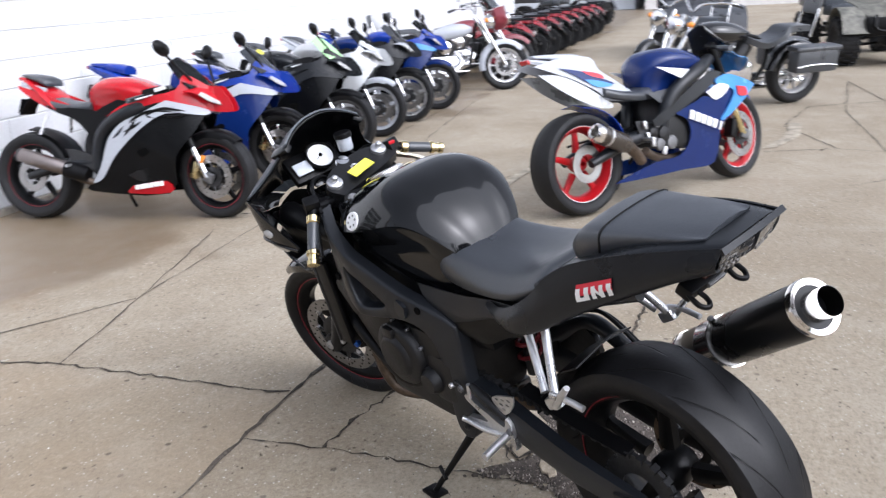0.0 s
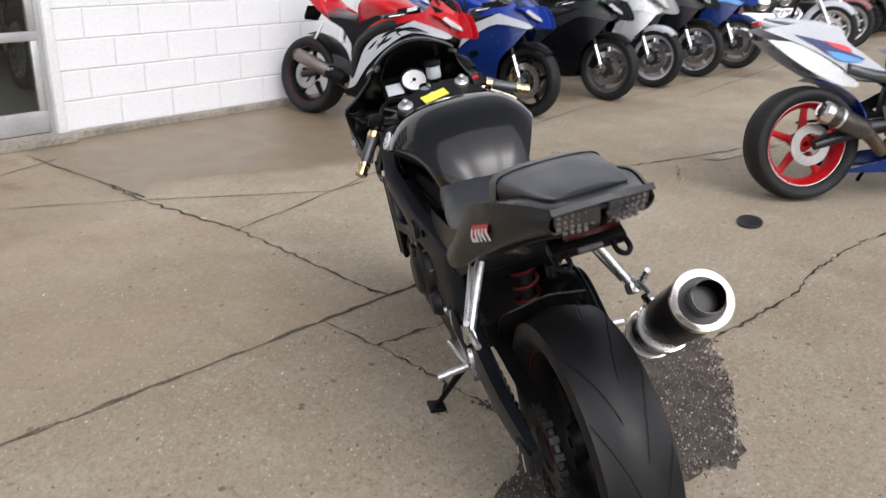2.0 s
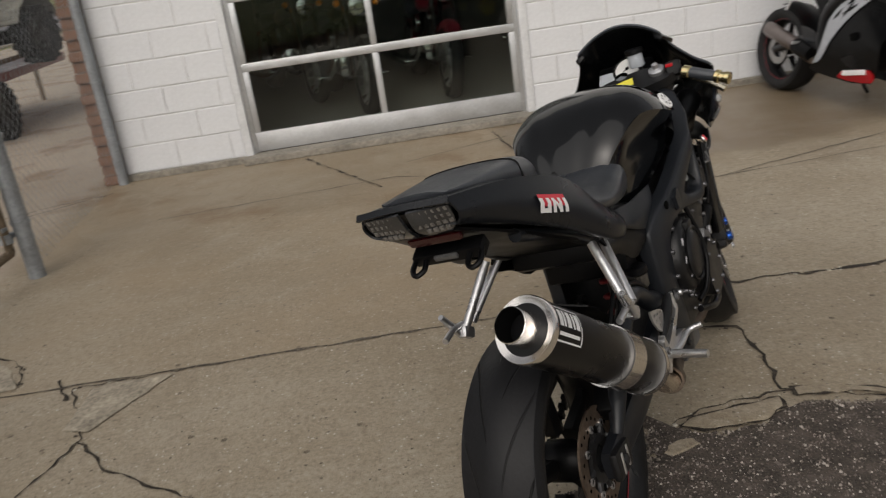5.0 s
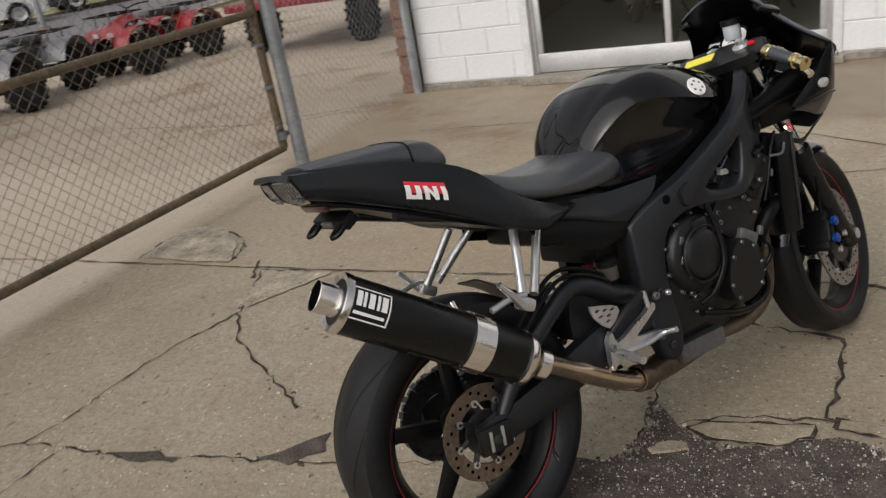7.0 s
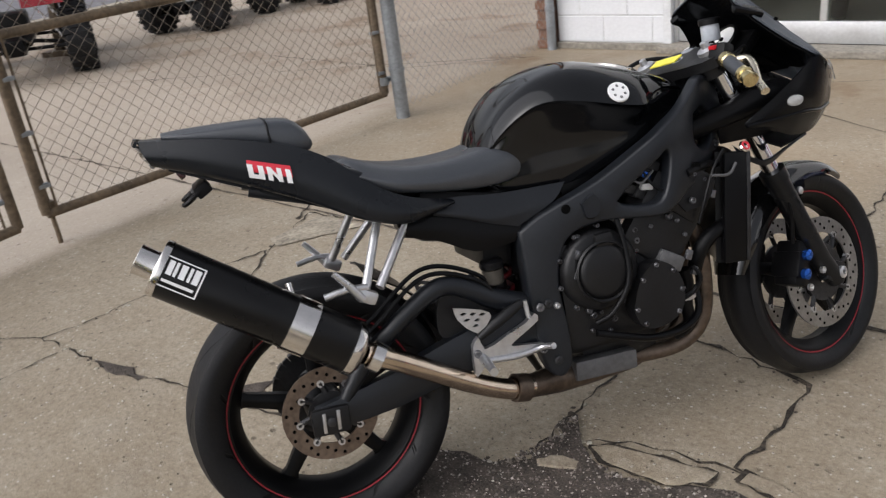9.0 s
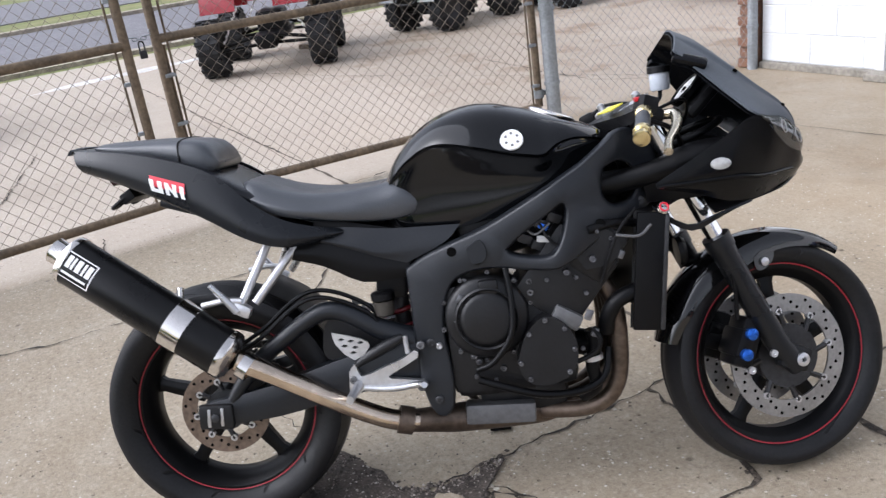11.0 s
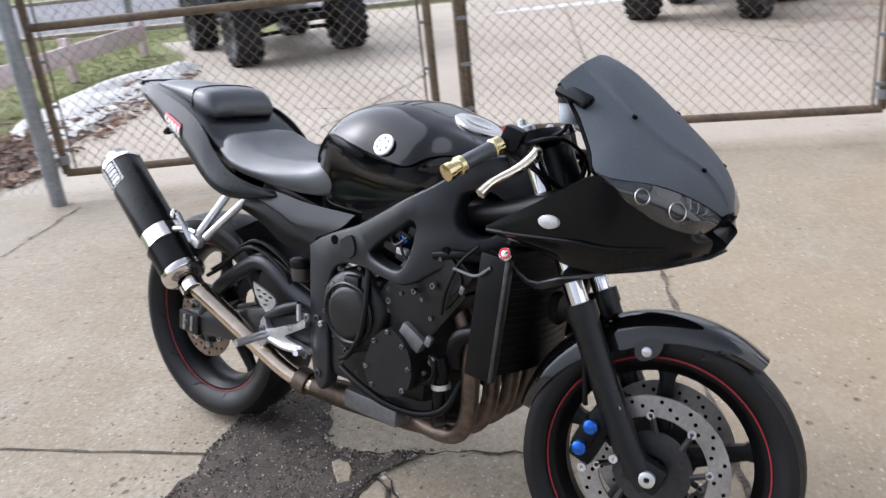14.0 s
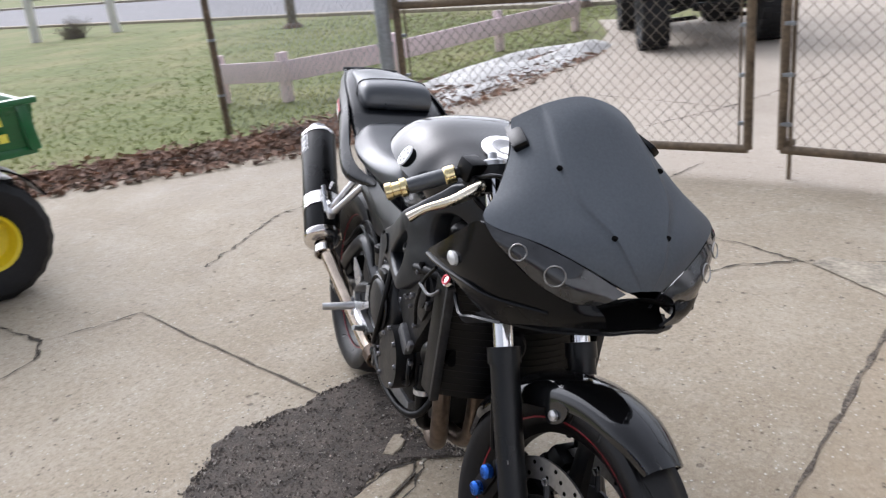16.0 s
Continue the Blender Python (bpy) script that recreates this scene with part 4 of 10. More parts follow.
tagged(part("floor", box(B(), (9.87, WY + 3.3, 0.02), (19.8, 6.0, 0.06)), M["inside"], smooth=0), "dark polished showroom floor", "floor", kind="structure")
tagged(part("footing", box(B(), ((DX1 + WX1) / 2, WY - 0.012, 0.022), (WX1 - DX1, 0.05, 0.05), bevel=0.008), M["footing"], smooth=0), "stained concrete footing under the block wall", "footing", kind="structure")
tagged(part("footing", box(B(), ((DX0 + WX0) / 2, WY - 0.012, 0.022), (DX0 - WX0, 0.05, 0.05), bevel=0.008), M["footing"], smooth=0), "stained concrete footing under the block wall", "footing", kind="structure")
bm = box(B(), ((DX0 + DX1) / 2, WY + 0.02, 0.025), (DX1 - DX0 + 0.02, 0.30, 0.05), bevel=0.01)
tagged(part("threshold", bm, M["footing"], smooth=0), "worn concrete threshold under the glazed door", "threshold", kind="structure")

# glazed overhead door
gd = thing("garage_door", pose(0, 0, 0), "closed aluminium overhead door with large glass panes", "garage door", kind="structure")
DY = WY + 0.075
for x in (DX0 + 0.03, DX1 - 0.03):
    part("door_jamb", box(B(), (x, WY + 0.02, DH / 2), (0.06, 0.07, DH), bevel=0.006), M["white_metal"], gd)
    part("track", box(B(), (x + (0.045 if x < 1.5 else -0.045), WY + 0.05, DH / 2), (0.03, 0.03, DH), bevel=0.004), M["aluminium"], gd)
part("door_header", box(B(), ((DX0 + DX1) / 2, WY + 0.02, DH - 0.04), (DX1 - DX0 - 0.12, 0.07, 0.08), bevel=0.006), M["white_metal"], gd)
X0, X1, XM = DX0 + 0.075, DX1 - 0.075, 1.70
levels = [(0.055, 0.20), (0.655, 0.715), (1.15, 1.21), (1.645, 1.705), (2.14, 2.20), (2.52, 2.60)]
for z0, z1 in levels:
    part("rail", box(B(), ((X0 + X1) / 2, DY, (z0 + z1) / 2), (X1 - X0, 0.045, z1 - z0), bevel=0.006), M["aluminium"], gd)
for (_, a), (b, _) in zip(levels, levels[1:]):
    for x, w in ((X0 + 0.03, 0.06), (XM, 0.045), (X1 - 0.03, 0.06)):
        part("stile", box(B(), (x, DY, (a + b) / 2), (w, 0.040, b - a), bevel=0.005), M["aluminium"], gd)
    for x0, x1 in ((X0 + 0.06, XM - 0.0225), (XM + 0.0225, X1 - 0.06)):
        pn = part("pane", box(B(), ((x0 + x1) / 2, DY, (a + b) / 2), (x1 - x0, 0.006, b - a)), M["pane"], gd, "dark reflective glass", smooth=0)
        pn.visible_shadow = False
part("bottom_seal", box(B(), ((X0 + X1) / 2, DY, 0.052), (X1 - X0, 0.03, 0.012)), M["seal"], gd, smooth=0)

# corner: brick pier and steel post
pier = thing("brick_pier", pose(-0.36, WY + 0.10, 0), "narrow brown brick pier at the building's corner", "brick pier", kind="structure")
part("core", box(B(), (0, 0, 1.6), (0.125, 0.29, 3.2)), M["pier_mortar"], pier, smooth=0)
brick_mesh = None
for i in range(42):
    for k in range(2 if i % 2 else 1):
        y = -0.1 if i % 2 == 0 else (-0.075 if k == 0 else 0.09)
        if brick_mesh is None:
            ob = part("brick", box(B(), (0, 0, 0), (0.135, 0.15, 0.064), bevel=0.004), M["brick"], pier, smooth=0)
            brick_mesh = ob.data
        else:
            ob = new("brick", brick_mesh)
            ob.parent = pier
        ob.location = (0, y, 0.037 + i * 0.0757)


# ---- chain-link fence and gates ----
def mesh_panel(bm, width, z0, z1, pitch=0.068, r=0.0015):
    """Woven wire between x = 0 and width."""
    n = int((width + (z1 - z0)) / pitch) + 2
    for sgn in (1, -1):
        for i in range(-n, n):
            s = i * pitch
            pts = []
            # x - sgn * z = s, clipped to the panel
            lo, hi = z0, z1
            xa, xb = s + sgn * (lo - z0), s + sgn * (hi - z0)
            za, zb = lo, hi
            if xa > xb:
                xa, xb, za, zb = xb, xa, zb, za
            if xb <= 0 or xa >= width:
                continue
            if xa < 0:
                za += (zb - za) * (0 - xa) / (xb - xa)
                xa = 0.0
            if xb > width:
                zb = za + (zb - za) * (width - xa) / (xb - xa)
                xb = width
            if xb - xa < 0.01:
                continue
            y = 0.0022 * sgn
            rod(bm, (xa, y, za), (xb, y, zb), r, n=4)
    return bm


def pipe(name, a, b, r, mat, parent, label=""):
    return part(name, rod(B(), a, b, r, n=16), mat, parent, label)


def fence_post(x, y, h, r, mat, label, cap=True):
    t = thing("fence_post", pose(x, y, 0), label, "fence post", "fence posts")
    pipe("pole", (0, 0, -0.02), (0, 0, h), r, mat, t)
    if cap:
        part("cap", lathe(B(), [(0, r * 1.12), (0.02, r * 1.12), (0.05, r * 0.7), (0.062, 0.001)], (0, 0, h - 0.01), (0, 0, 1), 16), M["galv"], t)
    for z in (0.30, 0.75, 1.2, 1.65):
        if z < h:
            part("band", lathe(B(), [(0, r), (0, r * 1.14), (0.022, r * 1.14), (0.022, r)], (0, 0, z), (0, 0, 1), 16), M["galv"], t)
    return t


fence_post(-0.27, 3.89, 2.05, 0.044, M["galv"], "grey galvanised gate post standing in the concrete")
fence_post(-0.29, -0.72, 2.05, 0.044, M["galv"], "grey galvanised gate post beside the lawn")
fence_post(-0.60, -2.87, 1.75, 0.030, M["rusty"], "thin weathered fence post at the lawn's edge")
fence_post(-0.29, WY - 0.08, 2.05, 0.036, M["galv"], "grey steel post against the block wall")


def gate_leaf(name, hinge, tip, label, drop):
    """A pipe-framed leaf from its hinge side to its free side."""
    d = Vector(tip) - Vector(hinge)
    w = d.length
    g = thing(name, pose(hinge[0], hinge[1], 0, 0, 0, math.degrees(math.atan2(d.y, d.x))), label, "gate", "gate leaves")
    z0, zm, z1, rr = 0.165, 0.985, 1.85, 0.024
    pipe("hinge_stile", (0, 0, z0), (0, 0, z1), rr, M["rusty"], g)
    pipe("meeting_stile", (w, 0, z0), (w, 0, z1), rr, M["rusty"], g)
    for z in (z0, zm, z1):
        pipe("rail", (0, 0, z), (w, 0, z), rr * 0.95, M["rusty"], g)
    ob = part("wire_mesh", mesh_panel(B(), w - 0.09, z0 + 0.01, z1), M["wire"], g, smooth=0)
    ob.location = (0.045, 0.015, 0)
    ob["kind"] = "stuff"
    for x in (0.05, w - 0.05):
        pipe("tension_bar", (x, 0.015, z0 + 0.02), (x, 0.015, z1 - 0.02), 0.006, M["rusty"], g)
        for z in (0.3, 0.55, 0.8, 1.2, 1.5, 1.75):
            part("clip", box(B(), (x + (-0.025 if x < 1 else 0.025), 0.010, z), (0.055, 0.03, 0.02), bevel=0.004), M["galv"], g)
    for z in (0.22, 1.7):
        part("hinge", lathe(B(), [(0, 0.026), (0, 0.034), (0.05, 0.034), (0.05, 0.026)], (0, 0, z), (0, 0, 1), 16), M["galv"], g)
        part("hinge_strap", box(B(), (-0.045, 0, z + 0.025), (0.07, 0.03, 0.03), bevel=0.006), M["galv"], g)
    if drop:
        pipe("drop_rod", (w - 0.03, -0.03, 0.0), (w - 0.03, -0.03, 0.95), 0.011, M["rusty"], g)
        part("rod_guide", box(B(), (w - 0.02, -0.02, 0.20), (0.07, 0.05, 0.03), bevel=0.005), M["rusty"], g)
    return g


gate_leaf("chain_link_gate", (-0.34, 3.83), (-0.56, 1.66), "rusty pipe-framed chain-link gate leaf with a drop rod", True)
gate_leaf("chain_link_gate", (-0.36, -0.66), (-0.52, 1.50), "rusty pipe-framed chain-link gate leaf, slightly ajar", False)
ch = thing("lock_chain", pose(-0.55, 1.58, 1.0), "steel chain and padlock holding the gate leaves together", "chain")
for i in range(7):
    bm = B()
    lp = [(0.014 * math.cos(a), 0.006 * math.sin(a) * 0.0, 0.009 * math.sin(a)) for a in (j * math.pi / 4 for j in range(9))]
    tube(bm, lp, 0.0028, 6, 2, cap=False)
    bmesh.ops.rotate(bm, cent=(0, 0, 0), matrix=Euler((1.57 * (i % 2), 0, 1.57)).to_matrix(), verts=bm.verts)
    bmesh.ops.translate(bm, vec=(0.0, -0.066 + i * 0.022, 0.03 - 0.0035 * (9 - (i - 3) ** 2)), verts=bm.verts)
    part("link", bm, M["galv"], ch)
bm = box(B(), (0.01, 0.0, -0.075), (0.018, 0.036, 0.04), bevel=0.005)
tube(bm, [(0.01, -0.012, -0.055), (0.01, -0.012, -0.02), (0.01, 0, -0.01), (0.01, 0.012, -0.02), (0.01, 0.012, -0.055)], 0.004, 8)
part("padlock", bm, M["dark_alloy"], ch)

# fixed panels beside the gates
def fence_panel(a, b, z1, label, wire=0.0011):
    d = Vector(b) - Vector(a)
    g = thing("fence_panel", pose(a[0], a[1], 0, 0, 0, math.degrees(math.atan2(d.y, d.x))), label, "fence", kind="structure")
    ob = part("wire_mesh", mesh_panel(B(), d.length, 0.05, z1, r=wire), M["galv"], g, smooth=0)
    ob["kind"] = "stuff"
    pipe("top_rail", (0, 0, z1), (d.length, 0, z1), 0.018, M["galv"], g)
    return g


fence_panel((-0.27, 3.94), (-0.29, WY - 0.12), 1.85, "chain-link fence panel between gate post and building")
fence_panel((-0.29, -0.77), (-0.60, -2.85), 1.6, "chain-link fence panel along the lawn")


# low pink board fence on the lawn
def board_fence(pts, h):
    f = thing("board_fence", pose(0, 0, -0.03), "low faded pink board fence with short posts on the lawn", "board fence")
    for a, b in zip(pts, pts[1:]):
        d = Vector(b) - Vector(a)
        c = (Vector(a) + Vector(b)) / 2
        bm = box(B(), (0, 0, 0), (d.length + 0.06, 0.035, 0.20), bevel=0.004)
        moved(bm, pose(c.x, c.y, h - 0.16, 0, 0, math.degrees(math.atan2(d.y, d.x))))
        part("board", bm, M["pinkboard"], f)
    for i, p in enumerate(pts):
        bm = box(B(), (p[0] - 0.03, p[1] - 0.06, h / 2 + 0.01), (0.10, 0.08, h + 0.02), bevel=0.008)
        part("post", bm, M["pinkboard"], f)


board_fence([(-1.62, -4.15), (-1.85, -3.45), (-3.1, -3.05), (-4.95, -2.95), (-6.6, -2.80)], 0.47)

# ---- motorcycle parts shared by all sport bikes ----
def wheel(parent, name, centre, R, W, rim, spokes, tyre_mat, rim_mat, stripe=None, m=None, rim_label="", spoke_w=0.03, twin=False):
    """Tyre, rim with spokes and hub; turned by m about the bike's own frame."""
    c = Vector(centre)
    h = W / 2
    prof = [(-h * 0.62, rim), (-h * 0.80, rim + 0.006), (-h * 0.98, rim + (R - rim) * 0.45), (-h, rim + (R - rim) * 0.62), (-h * 0.90, rim + (R - rim) * 0.80),
            (-h * 0.66, R - 0.014), (-h * 0.36, R - 0.004), (0, R), (h * 0.36, R - 0.004), (h * 0.66, R - 0.014), (h * 0.90, rim + (R - rim) * 0.80),
            (h, rim + (R - rim) * 0.62), (h * 0.98, rim + (R - rim) * 0.45), (h * 0.80, rim + 0.006), (h * 0.62, rim)]
    tm = m or Matrix()
    w = part(name, moved(lathe(B(), prof, (0, 0, 0), (0, 1, 0), 72, close=True), tm.to_3x3().to_4x4()), tyre_mat, parent, smooth=50)
    w.location = tm @ c
    keep = w

    def sub(nm, bm, mat, label=""):
        ob = part(nm, moved(bm, tm.to_3x3().to_4x4()), mat, keep, label)
        return ob
    e = h * 0.66
    bm = lathe(B(), [(-e, rim + 0.004), (-e, rim - 0.006), (-e * 0.8, rim - 0.016), (-e * 0.35, rim - 0.032), (e * 0.35, rim - 0.032), (e * 0.8, rim - 0.016), (e, rim - 0.006), (e, rim + 0.004)], (0, 0, 0), (0, 1, 0), 56, close=True)
    sub("rim", bm, rim_mat, rim_label)
    for i in range(spokes):
        a = 2 * math.pi * i / spokes + 0.3
        for off in ((-0.10, 0.10) if twin else (0.0,)):
            bm = B()
            d0, d1 = Vector((math.cos(a), 0, math.sin(a))), Vector((math.cos(a + off), 0, math.sin(a + off)))
            rows = []
            for f in (0.0, 0.25, 0.6, 0.85, 1.0):
                p = d0 * 0.035 * (1 - f) + d1 * (0.035 + (rim - 0.028 - 0.035) * f) - d0 * 0.035 * (1 - f) + d0 * 0.035 * (1 - f)
                t = Vector((-d1.z, 0, d1.x))
                ww, tt = spoke_w * (0.62 if f < 0.9 else 0.95) * (1.1 - 0.3 * f), 0.016 * (1.25 - 0.5 * f)
                rows.append([p + t * ww * sx + Vector((0, tt * sy, 0)) for sx, sy in ((-1, -0.6), (-0.4, -1), (0.4, -1), (1, -0.6), (1, 0.6), (0.4, 1), (-0.4, 1), (-1, 0.6))])
            grid(bm, rows, wrap=True, cap=True)
            sub("spoke", bm, rim_mat)
    sub("hub", lathe(B(), [(-0.05, 0.014), (-0.05, 0.034), (-0.025, 0.046), (0.025, 0.046), (0.05, 0.034), (0.05, 0.014)], (0, 0, 0), (0, 1, 0), 24, close=True), rim_mat)
    if stripe is not None:
        for sg in (-1, 1):
            bm = lathe(B(), [(sg * (e + 0.0015), rim - 0.001), (sg * (e + 0.0025), rim + 0.0015), (sg * (e + 0.0015), rim + 0.004)], (0, 0, 0), (0, 1, 0), 56)
            sub("rim_stripe", bm, stripe, "thin red line round the rim")
    return w


def brake_disc(parent, centre, R, r, m, mat, holes=30, carrier=True):
    tm = (m or Matrix())
    rot = tm.to_3x3().to_4x4()
    bm = lathe(B(), [(-0.0025, r), (-0.0025, R), (0.0025, R), (0.0025, r)], (0, 0, 0), (0, 1, 0), 48, close=True)
    d = part("brake_disc", moved(bm, rot), mat, parent)
    d.location = tm @ Vector(centre)
    bm = B()
    for i in range(holes):
        a = 2 * math.pi * i / holes
        q = r + (R - r) * (0.25 + 0.25 * (i % 3))
        rod(bm, (q * math.cos(a), -0.0031, q * math.sin(a)), (q * math.cos(a), 0.0031, q * math.sin(a)), 0.0042, n=8)
    part("vent_hole_ring", moved(bm, rot), M["hole"], d)
    if carrier:
        bm = lathe(B(), [(-0.004, 0.03), (-0.004, r * 0.72), (0.004, r * 0.72), (0.004, 0.03)], (0, 0, 0), (0, 1, 0), 30, close=True)
        part("carrier", moved(bm, rot), M["dark_alloy"], d)
        for i in range(8):
            a = 2 * math.pi * i / 8
            bm = rod(B(), (r * 0.68 * math.cos(a), 0, r * 0.68 * math.sin(a)), ((r + 0.006) * math.cos(a + 0.12), 0, (r + 0.006) * math.sin(a + 0.12)), 0.007, n=6)
            part("carrier_arm", moved(bm, rot), M["dark_alloy"], d)
        for i in range(8):
            a = 2 * math.pi * i / 8 + 0.12
            bm = lathe(B(), [(-0.006, 0.004), (-0.006, 0.0085), (0.006, 0.0085), (0.006, 0.004)], ((r + 0.002) * math.cos(a), 0, (r + 0.002) * math.sin(a)), (0, 1, 0), 10, close=True)
            part("bobbin", moved(bm, rot), M["alloy"], d)
    return d


def steer_matrix(pivot, rake, angle):
    ax = Vector((-math.sin(radians(rake)), 0, math.cos(radians(rake))))
    return Matrix.Translation(pivot) @ Matrix.Rotation(radians(angle), 4, ax) @ Matrix.Translation(-Vector(pivot))


def bolts(parent, pts, axis, r, depth, mat, name="bolt"):
    for p in pts:
        bm = lathe(B(), [(0, 0.0005), (0, r), (depth * 0.8, r), (depth, r * 0.8), (depth, r * 0.45), (depth * 0.6, r * 0.4), (depth * 0.6, 0.0005)], p, axis, 10)
        part(name, bm, mat, parent)


# ---- the black motorcycle in the middle of the yard ----
HERO = Matrix.Translation((1.958, 1.012, 0.0)) @ Matrix.Rotation(radians(57.5), 4, "Z") @ Matrix.Rotation(radians(-12.2), 4, "X")
hero = thing("motorcycle", HERO, "black naked-sided sport motorcycle leaning on its side stand", "motorcycle")
ST = Matrix.Translation((0, -0.012, 0)) @ steer_matrix((1.10, 0, 0.88), 24, 15)
FC, RC = (1.3845, 0, 0.274), (-0.005, -0.006, 0.310)
FR, RR = 0.283, 0.308


def hp(name, bm, mat, label="", parent=None, steer=False, smooth=40):
    if steer:
        moved(bm, ST)
    return part(name, bm, M[mat], parent or hero, label, smooth)


rear = wheel(hero, "rear_wheel", RC, RR, 0.172, 0.222, 5, M["tyre_rear"], M["plastic"], M["red_line"], rim_label="gloss black five-spoke rim")
front = wheel(hero, "front_wheel", FC, FR, 0.120, 0.220, 5, M["tyre_front"], M["plastic"], M["red_line"], ST, "gloss black five-spoke rim")
for y in (-0.068, 0.068):
    brake_disc(hero, (FC[0], y, FC[2]), 0.150, 0.108, ST, M["disc"], 45)
brake_disc(hero, (0, -0.088, RC[2]), 0.110, 0.072, None, M["rusty_disc"], 30)

# forks, axle, calipers, mudguard
bm_axle = rod(B(), (FC[0], -0.125, FC[2]), (FC[0], 0.125, FC[2]), 0.012, n=14)
hp("front_axle", bm_axle, "alloy", steer=True)
dn = Vector((math.sin(radians(24)), 0, -math.cos(radians(24))))
top = Vector((FC[0], 0, FC[2])) - dn * 0.70
for sy in (-1, 1):
    y = sy * 0.104
    a, b = Vector((top.x, y, top.z)), Vector((FC[0], y, FC[2]))
    mid = a + dn * 0.362
    off = Vector((-0.028, 0, -0.004))
    hp("fork_stanchion", rod(B(), a + off, mid + dn * 0.05 + off, 0.0205, n=20), "chrome", "bright chrome fork tube", steer=True)
    hp("fork_slider", tube(B(), [mid + off - dn * 0.012, mid + off + dn * 0.02, mid + off + dn * 0.03, b - dn * 0.06 + off * 0.9, b + off * 0.2 + dn * 0.02], [0.033, 0.033, 0.029, 0.028, 0.026], 20, 2), "fork_black", steer=True)
    hp("axle_clamp", box(B(), (b.x - 0.008, y, b.z + 0.004), (0.075, 0.034, 0.060), (0, 24, 0), 0.012), "fork_black", steer=True)
    hp("axle_nut", lathe(B(), [(0, 0.0005), (0, 0.016), (0.010, 0.016), (0.012, 0.012), (0.012, 0.006), (0.004, 0.005), (0.004, 0.0005)], (FC[0], sy * 0.122, FC[2]), (0, sy, 0), 16), "alloy", "bright axle nut", steer=True)
    hp("fork_cap", lathe(B(), [(0, 0.024), (0.012, 0.024), (0.016, 0.018), (0.016, 0.010), (0.030, 0.009), (0.034, 0.0005)], a + off, -dn, 18), "alloy", "bright fork cap with adjuster", steer=True)
    # radial-looking four-piston caliper behind the leg
    cc = Vector((FC[0] - 0.118, sy * 0.072, FC[2] + 0.055))
    bm = box(B(), cc, (0.052, 0.074, 0.120), (0, 24, 0), 0.012)
    box(bm, cc + Vector((-0.012, 0, 0.0)), (0.040, 0.090, 0.070), (0, 24, 0), 0.012)
    cal = hp("brake_caliper", bm, "plastic", "black brake caliper with blue bolts", steer=True)
    for dz in (-0.022, 0.024):
        bm = lathe(B(), [(0, 0.0005), (0, 0.014), (0.012, 0.014), (0.015, 0.010), (0.015, 0.0005)], cc + Vector((-0.010 + dz * 0.4, sy * 0.045, dz)), (0, sy, 0), 16)
        part("piston_cover", moved(bm, ST), M["blue_anod"], cal, "blue anodised caliper cover")
    for dx, dz in ((0.045, 0.07), (0.05, -0.03), (-0.01, -0.06)):
        bm = lathe(B(), [(0, 0.0005), (0, 0.009), (0.008, 0.009), (0.008, 0.004), (0.003, 0.0005)], cc + Vector((dx, sy * 0.046, dz)), (0, sy, 0), 12)
        part("bolt", moved(bm, ST), M["alloy"], cal)
    hp("brake_hose", tube(B(), [cc + Vector((-0.02, sy * 0.03, 0.06)), (1.235, sy * 0.12, 0.50), (1.19, sy * 0.10, 0.62), (1.17, sy * 0.06, 0.74), (1.15, sy * 0.05, 0.84)], 0.0055, 8), "plastic", steer=True)

bm = B()
rows = []
for i in range(15):
    a = radians(52 + (166 - 52) * i / 14)
    end = min(i, 14 - i) / 14
    hw = 0.066 if 2 < i < 13 else (0.045 + 0.010 * min(i, 14 - i))
    dr = 0.290 + 0.006 * math.sin(a)
    row = []
    for f, drop in ((-1.0, 0.050), (-0.97, 0.024), (-0.72, 0.006), (-0.3, 0.0), (0, -0.002), (0.3, 0.0), (0.72, 0.006), (0.97, 0.024), (1.0, 0.050)):
        q = dr + 0.012 - drop * (0.55 + 1.5 * end)
        row.append((FC[0] + math.cos(a) * q, f * hw, FC[2] + math.sin(a) * q))
    rows.append(row)
surf(bm, rows, 2, 2, 0.004)
fend = hp("front_fender", bm, "gloss_black", "glossy black front mudguard", steer=True)
for sy in (-1, 1):
    bm = plate(B(), [(1.325, 0.520), (1.350, 0.535), (1.378, 0.532), (1.372, 0.505), (1.345, 0.488), (1.328, 0.495)], sy * 0.060, sy * 0.068)
    part("fender_bracket", moved(bm, ST), M["gloss_black"], fend)
    bm = lathe(B(), [(0, 0.0005), (0, 0.011), (0.006, 0.010), (0.008, 0.0005)], (1.350, sy * 0.069, 0.508), (0, sy, 0), 14)
    part("fender_bolt", moved(bm, ST), M["alloy"], fend)

# yokes, bars, controls, clocks
bm = plate(B(), [(1.03, -0.125), (1.03, 0.125), (1.085, 0.135), (1.125, 0.08), (1.135, 0.0), (1.125, -0.08), (1.085, -0.135)], 0.0, 0.026)
bm = moved(bm, Matrix.Translation((1.075, 0, 0.885)) @ Matrix.Rotation(radians(-24), 4, "Y") @ Matrix.Rotation(radians(90), 4, "X") @ Matrix.Translation((-1.075, 0, 0)))
yoke = hp("top_yoke", bm, "engine", "black top yoke", steer=True)
part("label", moved(box(B(), (1.045, 0.01, 0.9165), (0.034, 0.085, 0.003), (0, -24, 0)), ST), M["yellow"], yoke, "yellow paper tag on the yoke")
